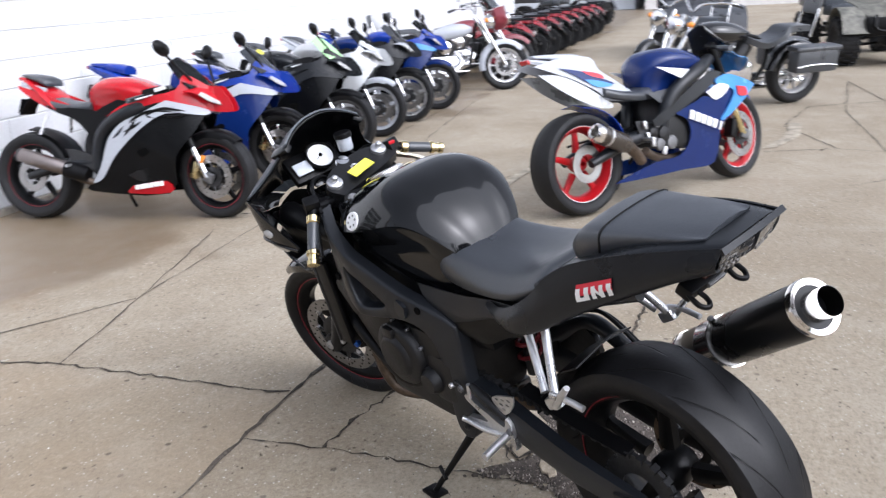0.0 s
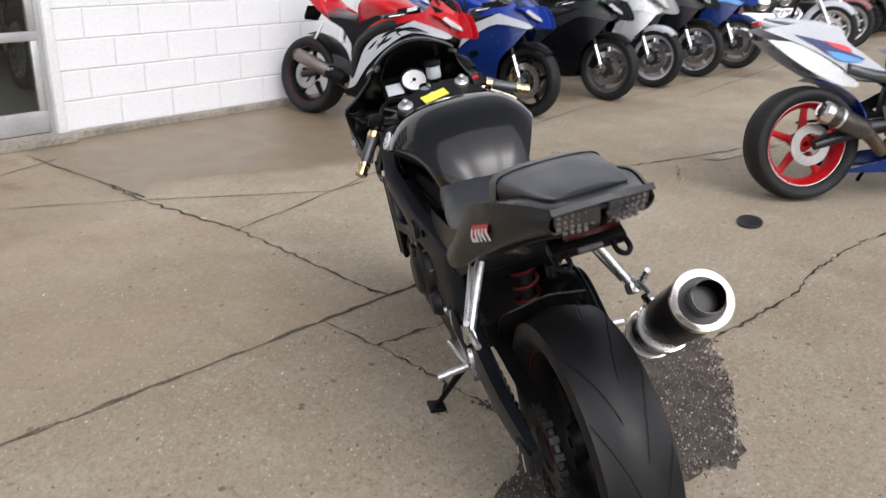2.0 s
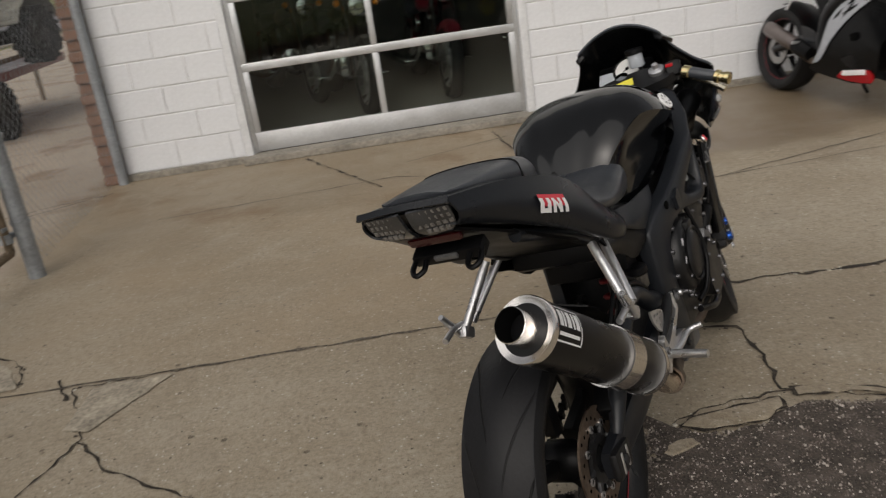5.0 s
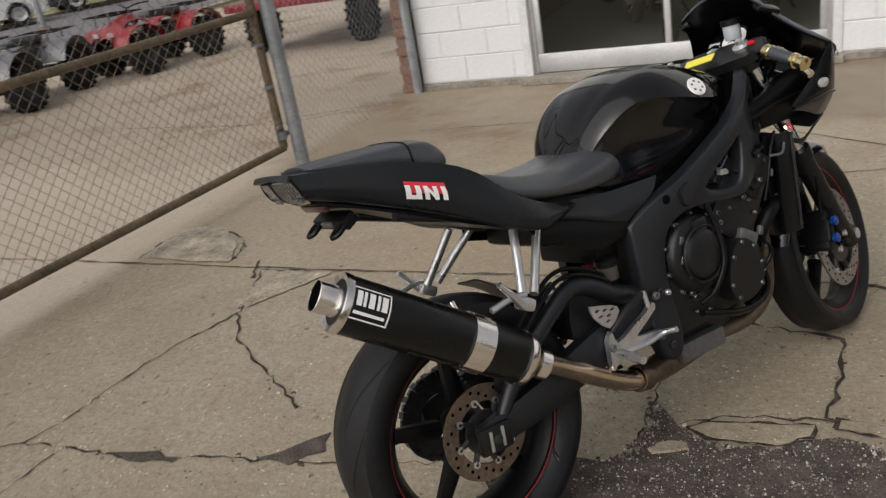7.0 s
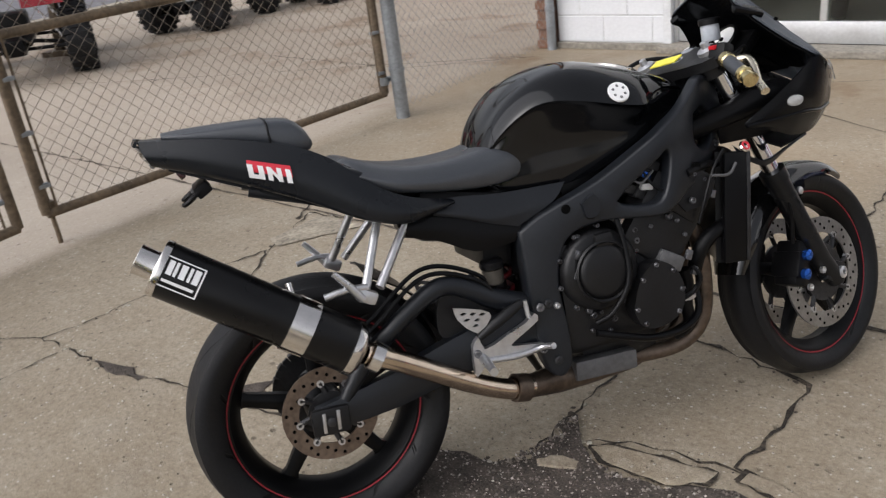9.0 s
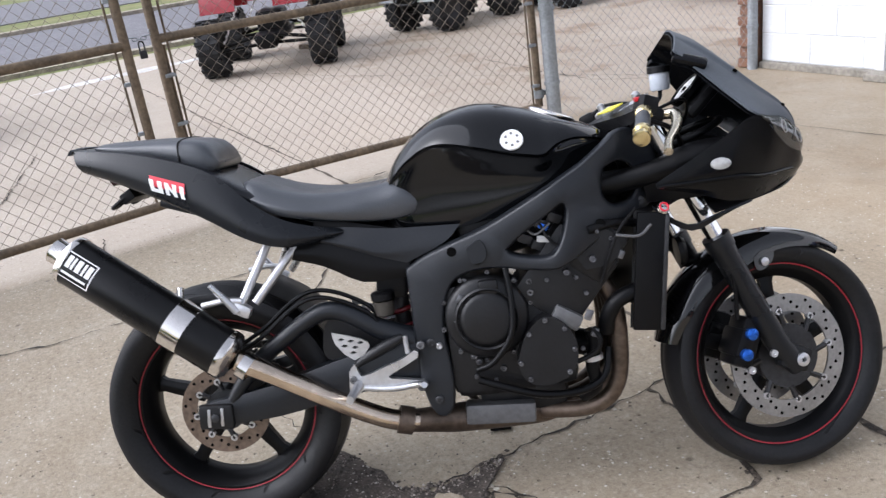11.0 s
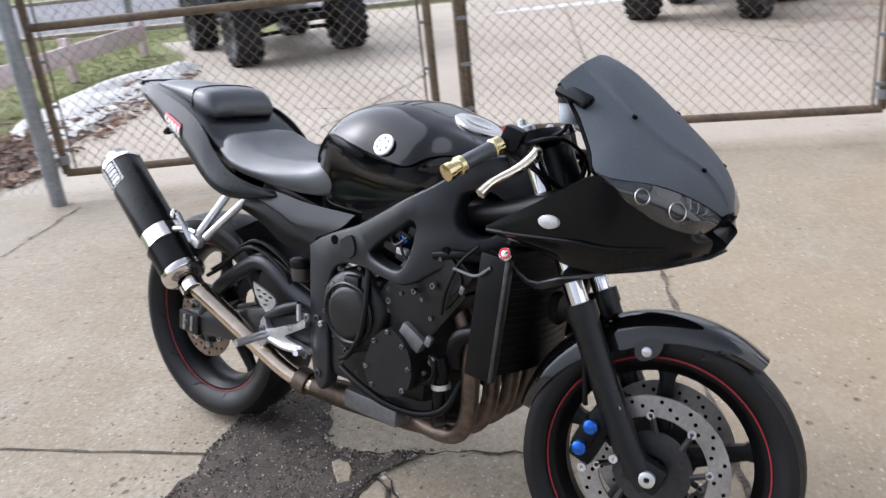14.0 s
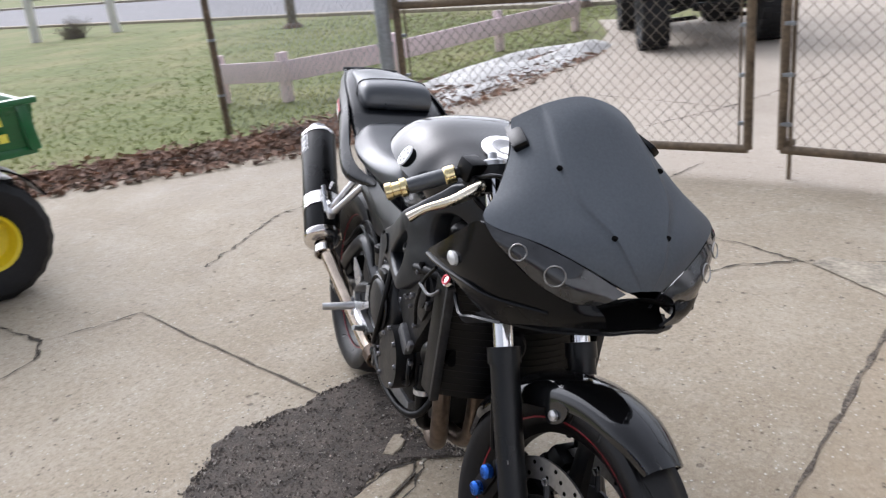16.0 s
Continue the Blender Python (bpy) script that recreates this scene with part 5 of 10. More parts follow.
part("stem_nut", moved(lathe(B(), [(0, 0.022), (0.014, 0.022), (0.016, 0.012), (0.010, 0.0005)], (1.082, 0, 0.900), -dn, 6), ST), M["alloy"], yoke)
part("ignition_lock", moved(lathe(B(), [(0, 0.022), (0.018, 0.020), (0.020, 0.0005)], (1.128, 0, 0.918), -dn, 16), ST), M["chrome"], yoke)
for sy in (-1, 1):
    # collar and end of each grip, as they stand with the bars turned
    g0, outer = (Vector((1.087, -0.190, 0.906)), Vector((1.053, -0.320, 0.857))) if sy < 0 else (Vector((1.001, 0.203, 0.862)), Vector((0.925, 0.282, 0.761)))
    clamp = ST @ Vector((1.072, sy * 0.105, 0.872))
    d = (outer - g0).normalized()
    hp("clip_on_bar", tube(B(), [clamp, clamp.lerp(g0, 0.5) + Vector((0, 0, 0.006)), g0 - d * 0.01, outer - d * 0.03], 0.011, 14, 4), "plastic")
    hp("bar_clamp", lathe(B(), [(-0.016, 0.020), (-0.016, 0.032), (0.016, 0.032), (0.016, 0.020)], clamp, dn, 18, close=True), "engine")
    g1 = outer - d * 0.046
    hp("grip", tube(B(), [g0 + d * 0.022, g0 + d * 0.03, g1 - d * 0.01, g1], [0.0150, 0.0160, 0.0160, 0.0150], 18, 1), "vinyl", "ribbed black rubber grip")
    hp("grip_collar", tube(B(), [g0, g0 + d * 0.003, g0 + d * 0.021, g0 + d * 0.024], [0.0155, 0.0185, 0.0185, 0.0155], 18, 1), "gold", "gold grip collar")
    hp("bar_end", tube(B(), [g1, g1 + d * 0.004, g1 + d * 0.014, g1 + d * 0.016, g1 + d * 0.030, g1 + d * 0.032, g1 + d * 0.044, g1 + d * 0.046], [0.0150, 0.0190, 0.0190, 0.0150, 0.0150, 0.0175, 0.0175, 0.012], 18, 1), "gold", "gold bar-end weight")
    sb = g0 - d * 0.030
    hp("switch_box", box(B(), sb + Vector((0.004, 0, 0.002)), (0.042, 0.046, 0.044), (0, sy * -20, sy * -20), 0.010), "plastic")
    pv = clamp.lerp(g0, 0.45) + Vector((0.036, 0, 0.0))
    pts = [pv, pv + Vector((0.030, sy * 0.022, -0.002)), pv + d * 0.07 + Vector((0.034, 0, -0.004)), pv + d * 0.115 + Vector((0.020, 0, -0.010)), pv + d * 0.150 + Vector((0.018, 0, -0.020))]
    hp("lever", tube(B(), pts, [0.011, 0.0130, 0.0105, 0.0085, 0.0105], 10, 4), "champagne" if sy < 0 else "dark_alloy", "pale gold brake lever" if sy < 0 else "dark clutch lever")
    hp("lever_perch", box(B(), pv + Vector((-0.016, 0, 0.0)), (0.045, 0.04, 0.030), (0, 0, 0), 0.008), "plastic")
hp("kill_switch", box(B(), (1.082, -0.158, 0.934), (0.014, 0.022, 0.010), (0, 0, 0), 0.003), "red_paint", "red kill switch")
RB = Vector((1.158, -0.046, 0.945))
res = hp("brake_reservoir", lathe(B(), [(0, 0.0005), (0, 0.020), (0.004, 0.023), (0.040, 0.023), (0.040, 0.0005)], RB, (0, 0, 1), 22), "frosted", "translucent brake fluid reservoir")
part("reservoir_cap", lathe(B(), [(0, 0.0005), (0, 0.027), (0.013, 0.027), (0.016, 0.024), (0.016, 0.0005)], RB + Vector((0, 0, 0.040)), (0, 0, 1), 22), M["plastic"], res)
hp("reservoir_stay", tube(B(), [RB + Vector((0, 0, 0.004)), RB + Vector((-0.01, -0.02, -0.02)), (1.105, -0.09, 0.905)], 0.005, 8), "plastic")
hp("control_cable", tube(B(), [(0.99, 0.18, 0.862), (1.06, 0.15, 0.92), (1.15, 0.06, 0.90), (1.16, -0.02, 0.80), (1.08, -0.06, 0.74)], 0.006, 8), "plastic")
hp("control_cable", tube(B(), [(1.09, -0.17, 0.89), (1.15, -0.16, 0.86), (1.18, -0.09, 0.80), (1.10, -0.05, 0.72)], 0.006, 8), "plastic")
hp("control_cable", tube(B(), [(1.10, -0.17, 0.90), (1.19, -0.13, 0.92), (1.20, -0.03, 0.85), (1.12, 0.03, 0.74)], 0.004, 8), "plastic")
hp("steering_head", lathe(B(), [(-0.09, 0.035), (-0.09, 0.048), (0.09, 0.048), (0.09, 0.035)], (1.125, 0, 0.80), dn, 20, close=True), "frame_black")
hp("lower_yoke", box(B(), (1.185, 0, 0.715), (0.085, 0.270, 0.040), (0, 24, 0), 0.012), "engine", steer=True)
# instrument pod
bm = box(B(), (1.254, 0.026, 0.912), (0.030, 0.180, 0.100), (0, 46, 0), 0.014)
pod = hp("instrument_pod", bm, "plastic", "black instrument pod with a white rev counter")
ax = Vector((-0.70, 0, 0.72)).normalized()
part("rev_counter", lathe(B(), [(0, 0.0005), (0, 0.044), (0.014, 0.048), (0.018, 0.044), (0.012, 0.040), (0.012, 0.0005)], (1.237, 0.008, 0.930), ax, 30), M["plastic"], pod)
part("dial_face", lathe(B(), [(0.0135, 0.0005), (0.0135, 0.0395)], (1.237, 0.008, 0.930), ax, 30), M["dial"], pod, "white dial")
part("needle", rod(B(), Vector((1.237, 0.008, 0.930)) + ax * 0.0150, Vector((1.230, 0.030, 0.919)) + ax * 0.0150, 0.0012, n=6), M["hole"], pod)
part("dial_hub", disc(B(), Vector((1.237, 0.008, 0.930)) + ax * 0.0155, ax, 0.006, 0.004, 12), M["hole"], pod)
part("speed_display", box(B(), Vector((1.236, 0.078, 0.914)) + ax * 0.012, (0.005, 0.055, 0.042), (0, 44, 0), 0.002), M["frosted"], pod, "grey liquid-crystal display")

# upper cowl and screen; the cowl sits a little to the stand side of the wheels' plane
def hc(name, bm, mat, label="", parent=None, smooth=40):
    for v in bm.verts:
        k = min(1.0, max(0.0, (v.co.x - 1.12) / 0.25))
        v.co.x += 0.015 * k
        v.co.y = v.co.y * (1 + 0.075 * k) + 0.014 * k
    return part(name, bm, M[mat], parent or hero, label, smooth)


CEN = [(1.464, 0, 0.796), (1.452, 0, 0.830), (1.420, 0, 0.874), (1.361, 0, 0.934), (1.288, 0, 1.001), (1.226, 0, 1.053), (1.190, 0, 1.081)]
EDG = [(1.457, 0.030, 0.792), (1.427, 0.0945, 0.828), (1.382, 0.153, 0.855), (1.308, 0.222, 0.874), (1.268, 0.186, 0.918), (1.222, 0.149, 0.975), (1.174, 0.130, 1.030)]
BUL = [0.003, 0.010, 0.017, 0.022, 0.026, 0.026, 0.019]
CRE = [0.36, 0.34, 0.34, 0.40, 0.50, 0.58, 0.62]


def cowl_rows():
    rows = []
    for k, (c, e, b, cr) in enumerate(zip(CEN, EDG, BUL, CRE)):
        half = []
        for g in (0, cr * 0.4, cr * 0.8, cr - 0.010, cr + 0.014, cr + (1 - cr) * 0.3, cr + (1 - cr) * 0.65, 1):
            p = Vector(c).lerp(Vector(e), g)
            p += Vector((0.62, 0, 0.78)) * (b * 4 * g * (1 - g) * 0.8 + (0.0060 if g < cr and 0 < k < 6 else 0))
            half.append(p)
        rows.append([Vector((p.x, -p.y, p.z)) for p in reversed(half)] + half[1:])
    return rows


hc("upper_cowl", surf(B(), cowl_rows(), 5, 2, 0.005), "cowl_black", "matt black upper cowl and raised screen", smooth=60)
# dark sheet added inside, where the cowl's own colour comes out too light
sheet_rows = [[p * 1.0 - Vector((0.62, p.y * 0.05, 0.78)) * 0.010 for p in row] for row in cowl_rows()[1:]]
hc("cowl_lining", surf(B(), sheet_rows, 3, 1, 0.002), "side_black", "dark sheet added inside the cowl", smooth=60)
for x, y, z in ((1.300, 0.098, 0.962), (1.416, 0.049, 0.870)):
    for sy in (-1, 1):
        hc("screen_screw", disc(B(), (x + 0.006, sy * y, z + 0.006), (0.6, 0, 0.8), 0.005, 0.006, 10), "hole")
for sy in (-1, 1):
    s = lambda pts: [(x, y * sy, z) for x, y, z in pts]
    # smoked headlamp
    hl = hc("headlight", surf(B(), [s([(1.4565, 0.034, 0.7895), (1.4275, 0.0950, 0.8255), (1.3825, 0.1535, 0.8525), (1.3100, 0.2225, 0.8710)]),
                                   s([(1.455, 0.056, 0.778), (1.438, 0.112, 0.798), (1.395, 0.162, 0.821), (1.334, 0.216, 0.852)]),
                                   s([(1.440, 0.072, 0.764), (1.430, 0.118, 0.770), (1.388, 0.156, 0.789), (1.3465, 0.198, 0.829)])], 4, 4, 0.004), "smoke_lens", "smoked clear headlight lens", smooth=60)
    for cx, cy, cz, rr in ((1.366, 0.1845, 0.836, 0.014), (1.413, 0.1390, 0.809, 0.017)):
        ring = lathe(B(), [(0.004, rr - 0.0016), (0.006, rr), (0.004, rr + 0.0012)], (cx, sy * cy, cz), (0.80, sy * 0.56, 0.24), 24)
        hc("lamp_ring", ring, "disc", "dim projector ring", parent=hl)
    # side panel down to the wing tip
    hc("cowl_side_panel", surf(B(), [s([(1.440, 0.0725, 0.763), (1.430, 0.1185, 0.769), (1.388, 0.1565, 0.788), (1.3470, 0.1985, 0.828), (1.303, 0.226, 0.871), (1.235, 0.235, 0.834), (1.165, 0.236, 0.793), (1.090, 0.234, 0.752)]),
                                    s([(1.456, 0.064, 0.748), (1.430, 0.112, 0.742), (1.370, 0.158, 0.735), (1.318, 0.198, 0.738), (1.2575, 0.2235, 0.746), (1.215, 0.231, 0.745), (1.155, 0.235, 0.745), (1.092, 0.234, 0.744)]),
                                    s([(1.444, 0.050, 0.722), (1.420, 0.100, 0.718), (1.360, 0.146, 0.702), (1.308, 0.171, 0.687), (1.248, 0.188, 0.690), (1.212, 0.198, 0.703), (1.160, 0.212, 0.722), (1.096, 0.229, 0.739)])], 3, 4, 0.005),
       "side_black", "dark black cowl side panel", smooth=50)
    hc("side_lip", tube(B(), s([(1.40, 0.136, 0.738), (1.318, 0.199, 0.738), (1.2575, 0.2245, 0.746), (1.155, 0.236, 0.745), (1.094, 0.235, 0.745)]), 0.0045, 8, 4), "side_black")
    # flush indicator
    bm = lathe(B(), [(0, 0.020), (0.006, 0.019), (0.009, 0.012), (0.010, 0.0005)], (0, 0, 0), (0, sy, 0), 18)
    bmesh.ops.scale(bm, vec=(1.05, 1, 0.66), verts=bm.verts)
    bmesh.ops.translate(bm, vec=(1.2235, sy * 0.2335, 0.779), verts=bm.verts)
    hc("turn_signal", bm, "clear_lens", "clear flush turn signal")
    # mirror block-off pad on the screen shoulder
    hc("mirror_block", box(B(), (1.204, sy * 0.130, 1.002), (0.074, 0.030, 0.018), (sy * -36, 20, sy * 10), 0.007), "side_black")
    # frame-side air duct and inner panel
    hp("air_duct", tube(B(), s([(1.36, 0.10, 0.76), (1.28, 0.135, 0.785), (1.20, 0.145, 0.790), (1.12, 0.140, 0.772), (1.05, 0.128, 0.758), (0.99, 0.120, 0.752)]), [0.030, 0.040, 0.036, 0.027, 0.027, 0.030], 14, 3), "plastic")
    hc("inner_panel", surf(B(), [s([(1.41, 0.05, 0.75), (1.33, 0.15, 0.79), (1.22, 0.17, 0.77), (1.08, 0.14, 0.76)]), s([(1.41, 0.04, 0.72), (1.33, 0.12, 0.715), (1.22, 0.14, 0.70), (1.09, 0.13, 0.70)])], 3, 3, 0.004), "plastic")
    hc("chin_fin", surf(B(), [s([(1.30, 0.168, 0.684), (1.22, 0.184, 0.664), (1.16, 0.184, 0.648), (1.09, 0.175, 0.700)]), s([(1.27, 0.160, 0.674), (1.22, 0.172, 0.652), (1.17, 0.176, 0.634), (1.11, 0.172, 0.668)])], 3, 3, 0.005), "satin_black")
bm = surf(B(), [[(1.446, -0.044, 0.715), (1.456, 0, 0.722), (1.446, 0.044, 0.715)], [(1.38, -0.12, 0.698), (1.39, 0, 0.700), (1.38, 0.12, 0.698)], [(1.28, -0.168, 0.680), (1.28, 0, 0.690), (1.28, 0.168, 0.680)], [(1.22, -0.178, 0.668), (1.21, 0, 0.700), (1.22, 0.178, 0.668)]], 3, 3, 0.004)
hc("chin_panel", bm, "plastic")
bm = surf(B(), [[(1.436, -0.076, 0.758), (1.450, -0.036, 0.774), (1.459, 0, 0.784), (1.450, 0.036, 0.774), (1.436, 0.076, 0.758)],
                [(1.398, -0.070, 0.745), (1.400, -0.035, 0.752), (1.402, 0, 0.756), (1.400, 0.035, 0.752), (1.398, 0.070, 0.745)],
                [(1.440, -0.060, 0.718), (1.446, -0.030, 0.719), (1.450, 0, 0.722), (1.446, 0.030, 0.719), (1.440, 0.060, 0.718)]], 3, 3, 0.004)
hc("nose_intake", bm, "hole", "dark ram-air mouth in the nose")
hp("cowl_stay", tube(B(), [(1.13, -0.05, 0.80), (1.24, -0.07, 0.84), (1.30, 0, 0.86), (1.24, 0.07, 0.84), (1.13, 0.05, 0.80)], 0.009, 10), "plastic")

# fuel tank
TANK = [  # x, top, half width, crease height, flank width, bottom
    (0.480, 0.778, 0.060, 0.758, 0.060, 0.700), (0.495, 0.818, 0.092, 0.788, 0.090, 0.695), (0.520, 0.864, 0.120, 0.830, 0.110, 0.690), (0.560, 0.908, 0.146, 0.866, 0.122, 0.688), (0.605, 0.940, 0.168, 0.890, 0.128, 0.690),
    (0.650, 0.959, 0.188, 0.893, 0.132, 0.695), (0.710, 0.970, 0.204, 0.880, 0.139, 0.703), (0.770, 0.966, 0.207, 0.863, 0.148, 0.718), (0.830, 0.949, 0.205, 0.848, 0.156, 0.738), (0.865, 0.938, 0.197, 0.845, 0.158, 0.752),
    (0.895, 0.927, 0.172, 0.862, 0.156, 0.765), (0.940, 0.909, 0.150, 0.870, 0.140, 0.785), (0.995, 0.886, 0.122, 0.860, 0.116, 0.808), (1.030, 0.868, 0.085, 0.848, 0.084, 0.825)]
tops, sides = [], []
for x, t, w, s, fl, b in TANK:
    d, e = t - s, s - b
    tops.append([(x, y, z) for y, z in ((0.0, t), (w * 0.22, t - 0.001), (w * 0.44, t - 0.006), (w * 0.66, t - d * 0.20), (w * 0.84, t - d * 0.48), (w * 0.955, t - d * 0.80), (w, s))])
    sides.append([(x, y, z) for y, z in ((w, s), (w * 0.94, s - e * 0.06), (fl + (w - fl) * 0.42, s - e * 0.22), (fl, s - e * 0.48), (fl * 0.985, s - e * 0.80), (fl * 0.94, b))])
bm = B()
lines = []
for a, b in zip(tops, sides):
    half = spline(a, 3) + spline(b, 3)[1:]
    lines.append(list(reversed(half)) + [Vector((p.x, -p.y, p.z)) for p in half[1:]])
cols = [spline(c, 3) for c in zip(*lines)]
grid(bm, list(zip(*cols)), wrap=True, cap=True)
tank = hp("fuel_tank", bm, "tank_black", "gloss black fuel tank with scuffs and knee cut-outs", smooth=38)
bm = lathe(B(), [(0, 0.058), (0.004, 0.058), (0.008, 0.052), (0.008, 0.030), (0.005, 0.026), (0.005, 0.0005)], (0.905, 0, 0.921), (0.38, 0, 0.925), 28)
part("filler_cap", bm, M["polished"], tank, "bright alloy filler cap")
for sy in (-1, 1):
    em = part("tank_emblem", lathe(B(), [(0, 0.0005), (0, 0.0255), (0.004, 0.024), (0.0045, 0.0005)], (0.797, sy * 0.1975, 0.8830), (0, sy * 0.86, 0.51), 26), M["decal_white"], tank, "round white emblem")
    n0 = Vector((0, sy * 0.86, 0.51)).normalized()
    e1, e2 = Vector((1, 0, 0)), n0.cross(Vector((1, 0, 0)))
    for k in range(6):
        a = k * math.pi / 3 + 0.5
        p = Vector((0.797, sy * 0.1975, 0.8830)) + n0 * 0.0035 + (e1 * math.cos(a) + e2 * math.sin(a)) * 0.0145
        part("emblem_mark", disc(B(), p, n0, 0.0034, 0.003, 10), M["grey_alloy"], em)

# seats and tail
SEAT = [(0.132, 0.858, 0.122, 0.828), (0.160, 0.862, 0.150, 0.806), (0.230, 0.836, 0.165, 0.776), (0.310, 0.818, 0.162, 0.757), (0.400, 0.812, 0.152, 0.743), (0.480, 0.816, 0.138, 0.733), (0.540, 0.826, 0.130, 0.735), (0.580, 0.800, 0.118, 0.745)]
rows = []
for x, t, w, b in SEAT:
    dip = -0.012 if 0.2 < x < 0.5 else 0.0
    half = [(0, t + dip * 0.4), (w * 0.4, t + dip * 0.2), (w * 0.75, t - 0.006), (w * 0.96, t - 0.030), (w, (t + b) / 2 - 0.01), (w * 0.97, b + 0.006), (w * 0.90, b)]
    rows.append([(x, y, z) for y, z in reversed(half)] + [(x, -y, z) for y, z in half[1:]])
bm = B()
lines = [spline(r, 3) for r in rows]
cols = [spline(c, 3) for c in zip(*lines)]
grid(bm, list(zip(*cols)), wrap=True, cap=True)
hp("rider_seat", bm, "vinyl", "black vinyl rider seat", smooth=70)
PIL = [(-0.205, 0.990, 0.072, 0.976), (-0.16, 0.990, 0.086, 0.962), (-0.06, 0.985, 0.100, 0.940), (0.00, 0.980, 0.110, 0.922), (0.015, 0.978, 0.112, 0.908), (0.055, 0.970, 0.112, 0.896), (0.080, 0.950, 0.106, 0.896), (0.092, 0.924, 0.096, 0.902)]
rows = []
for x, t, w, b in PIL:
    half = [(0, t), (w * 0.5, t - 0.002), (w * 0.86, t - 0.008), (w, t - (t - b) * 0.4), (w * 0.98, b + 0.004), (w * 0.85, b)]
    rows.append([(x, y, z) for y, z in reversed(half)] + [(x, -y, z) for y, z in half[1:]])
bm = B()
lines = [spline(r, 3) for r in rows]
cols = [spline(c, 3) for c in zip(*lines)]
grid(bm, list(zip(*cols)), wrap=True, cap=True)
pil = hp("pillion_pad", bm, "vinyl", "raised black pillion pad", smooth=70)
part("piping", tube(B(), [(0.005, -0.1125, 0.905), (0.005, -0.111, 0.945), (0.005, -0.095, 0.972), (0.005, 0, 0.979), (0.005, 0.095, 0.972), (0.005, 0.111, 0.945), (0.005, 0.1125, 0.905)], 0.0028, 8, 4), M["plastic"], pil)
# tail body under the pad
TAIL = [(-0.250, 0.984, 0.088, 0.968), (-0.20, 0.978, 0.105, 0.945), (-0.10, 0.962, 0.130, 0.900), (0.0, 0.930, 0.145, 0.850), (0.08, 0.895, 0.150, 0.810), (0.15, 0.850, 0.152, 0.780), (0.20, 0.830, 0.150, 0.760)]
rows = []
for x, t, w, b in TAIL:
    half = [(0, t), (w * 0.6, t), (w * 0.9, t - 0.004), (w, t - 0.016), (w * 0.98, (t + b) / 2), (w * 0.85, b)]
    rows.append([(x, y, z) for y, z in reversed(half)] + [(x, -y, z) for y, z in half[1:]])
bm = B()
lines = [spline(r, 2) for r in rows]
cols = [spline(c, 3) for c in zip(*lines)]
grid(bm, list(zip(*cols)), wrap=True, cap=True)
tail = hp("tail_cowl", bm, "satin_black", "matt black tail cowl", smooth=60)
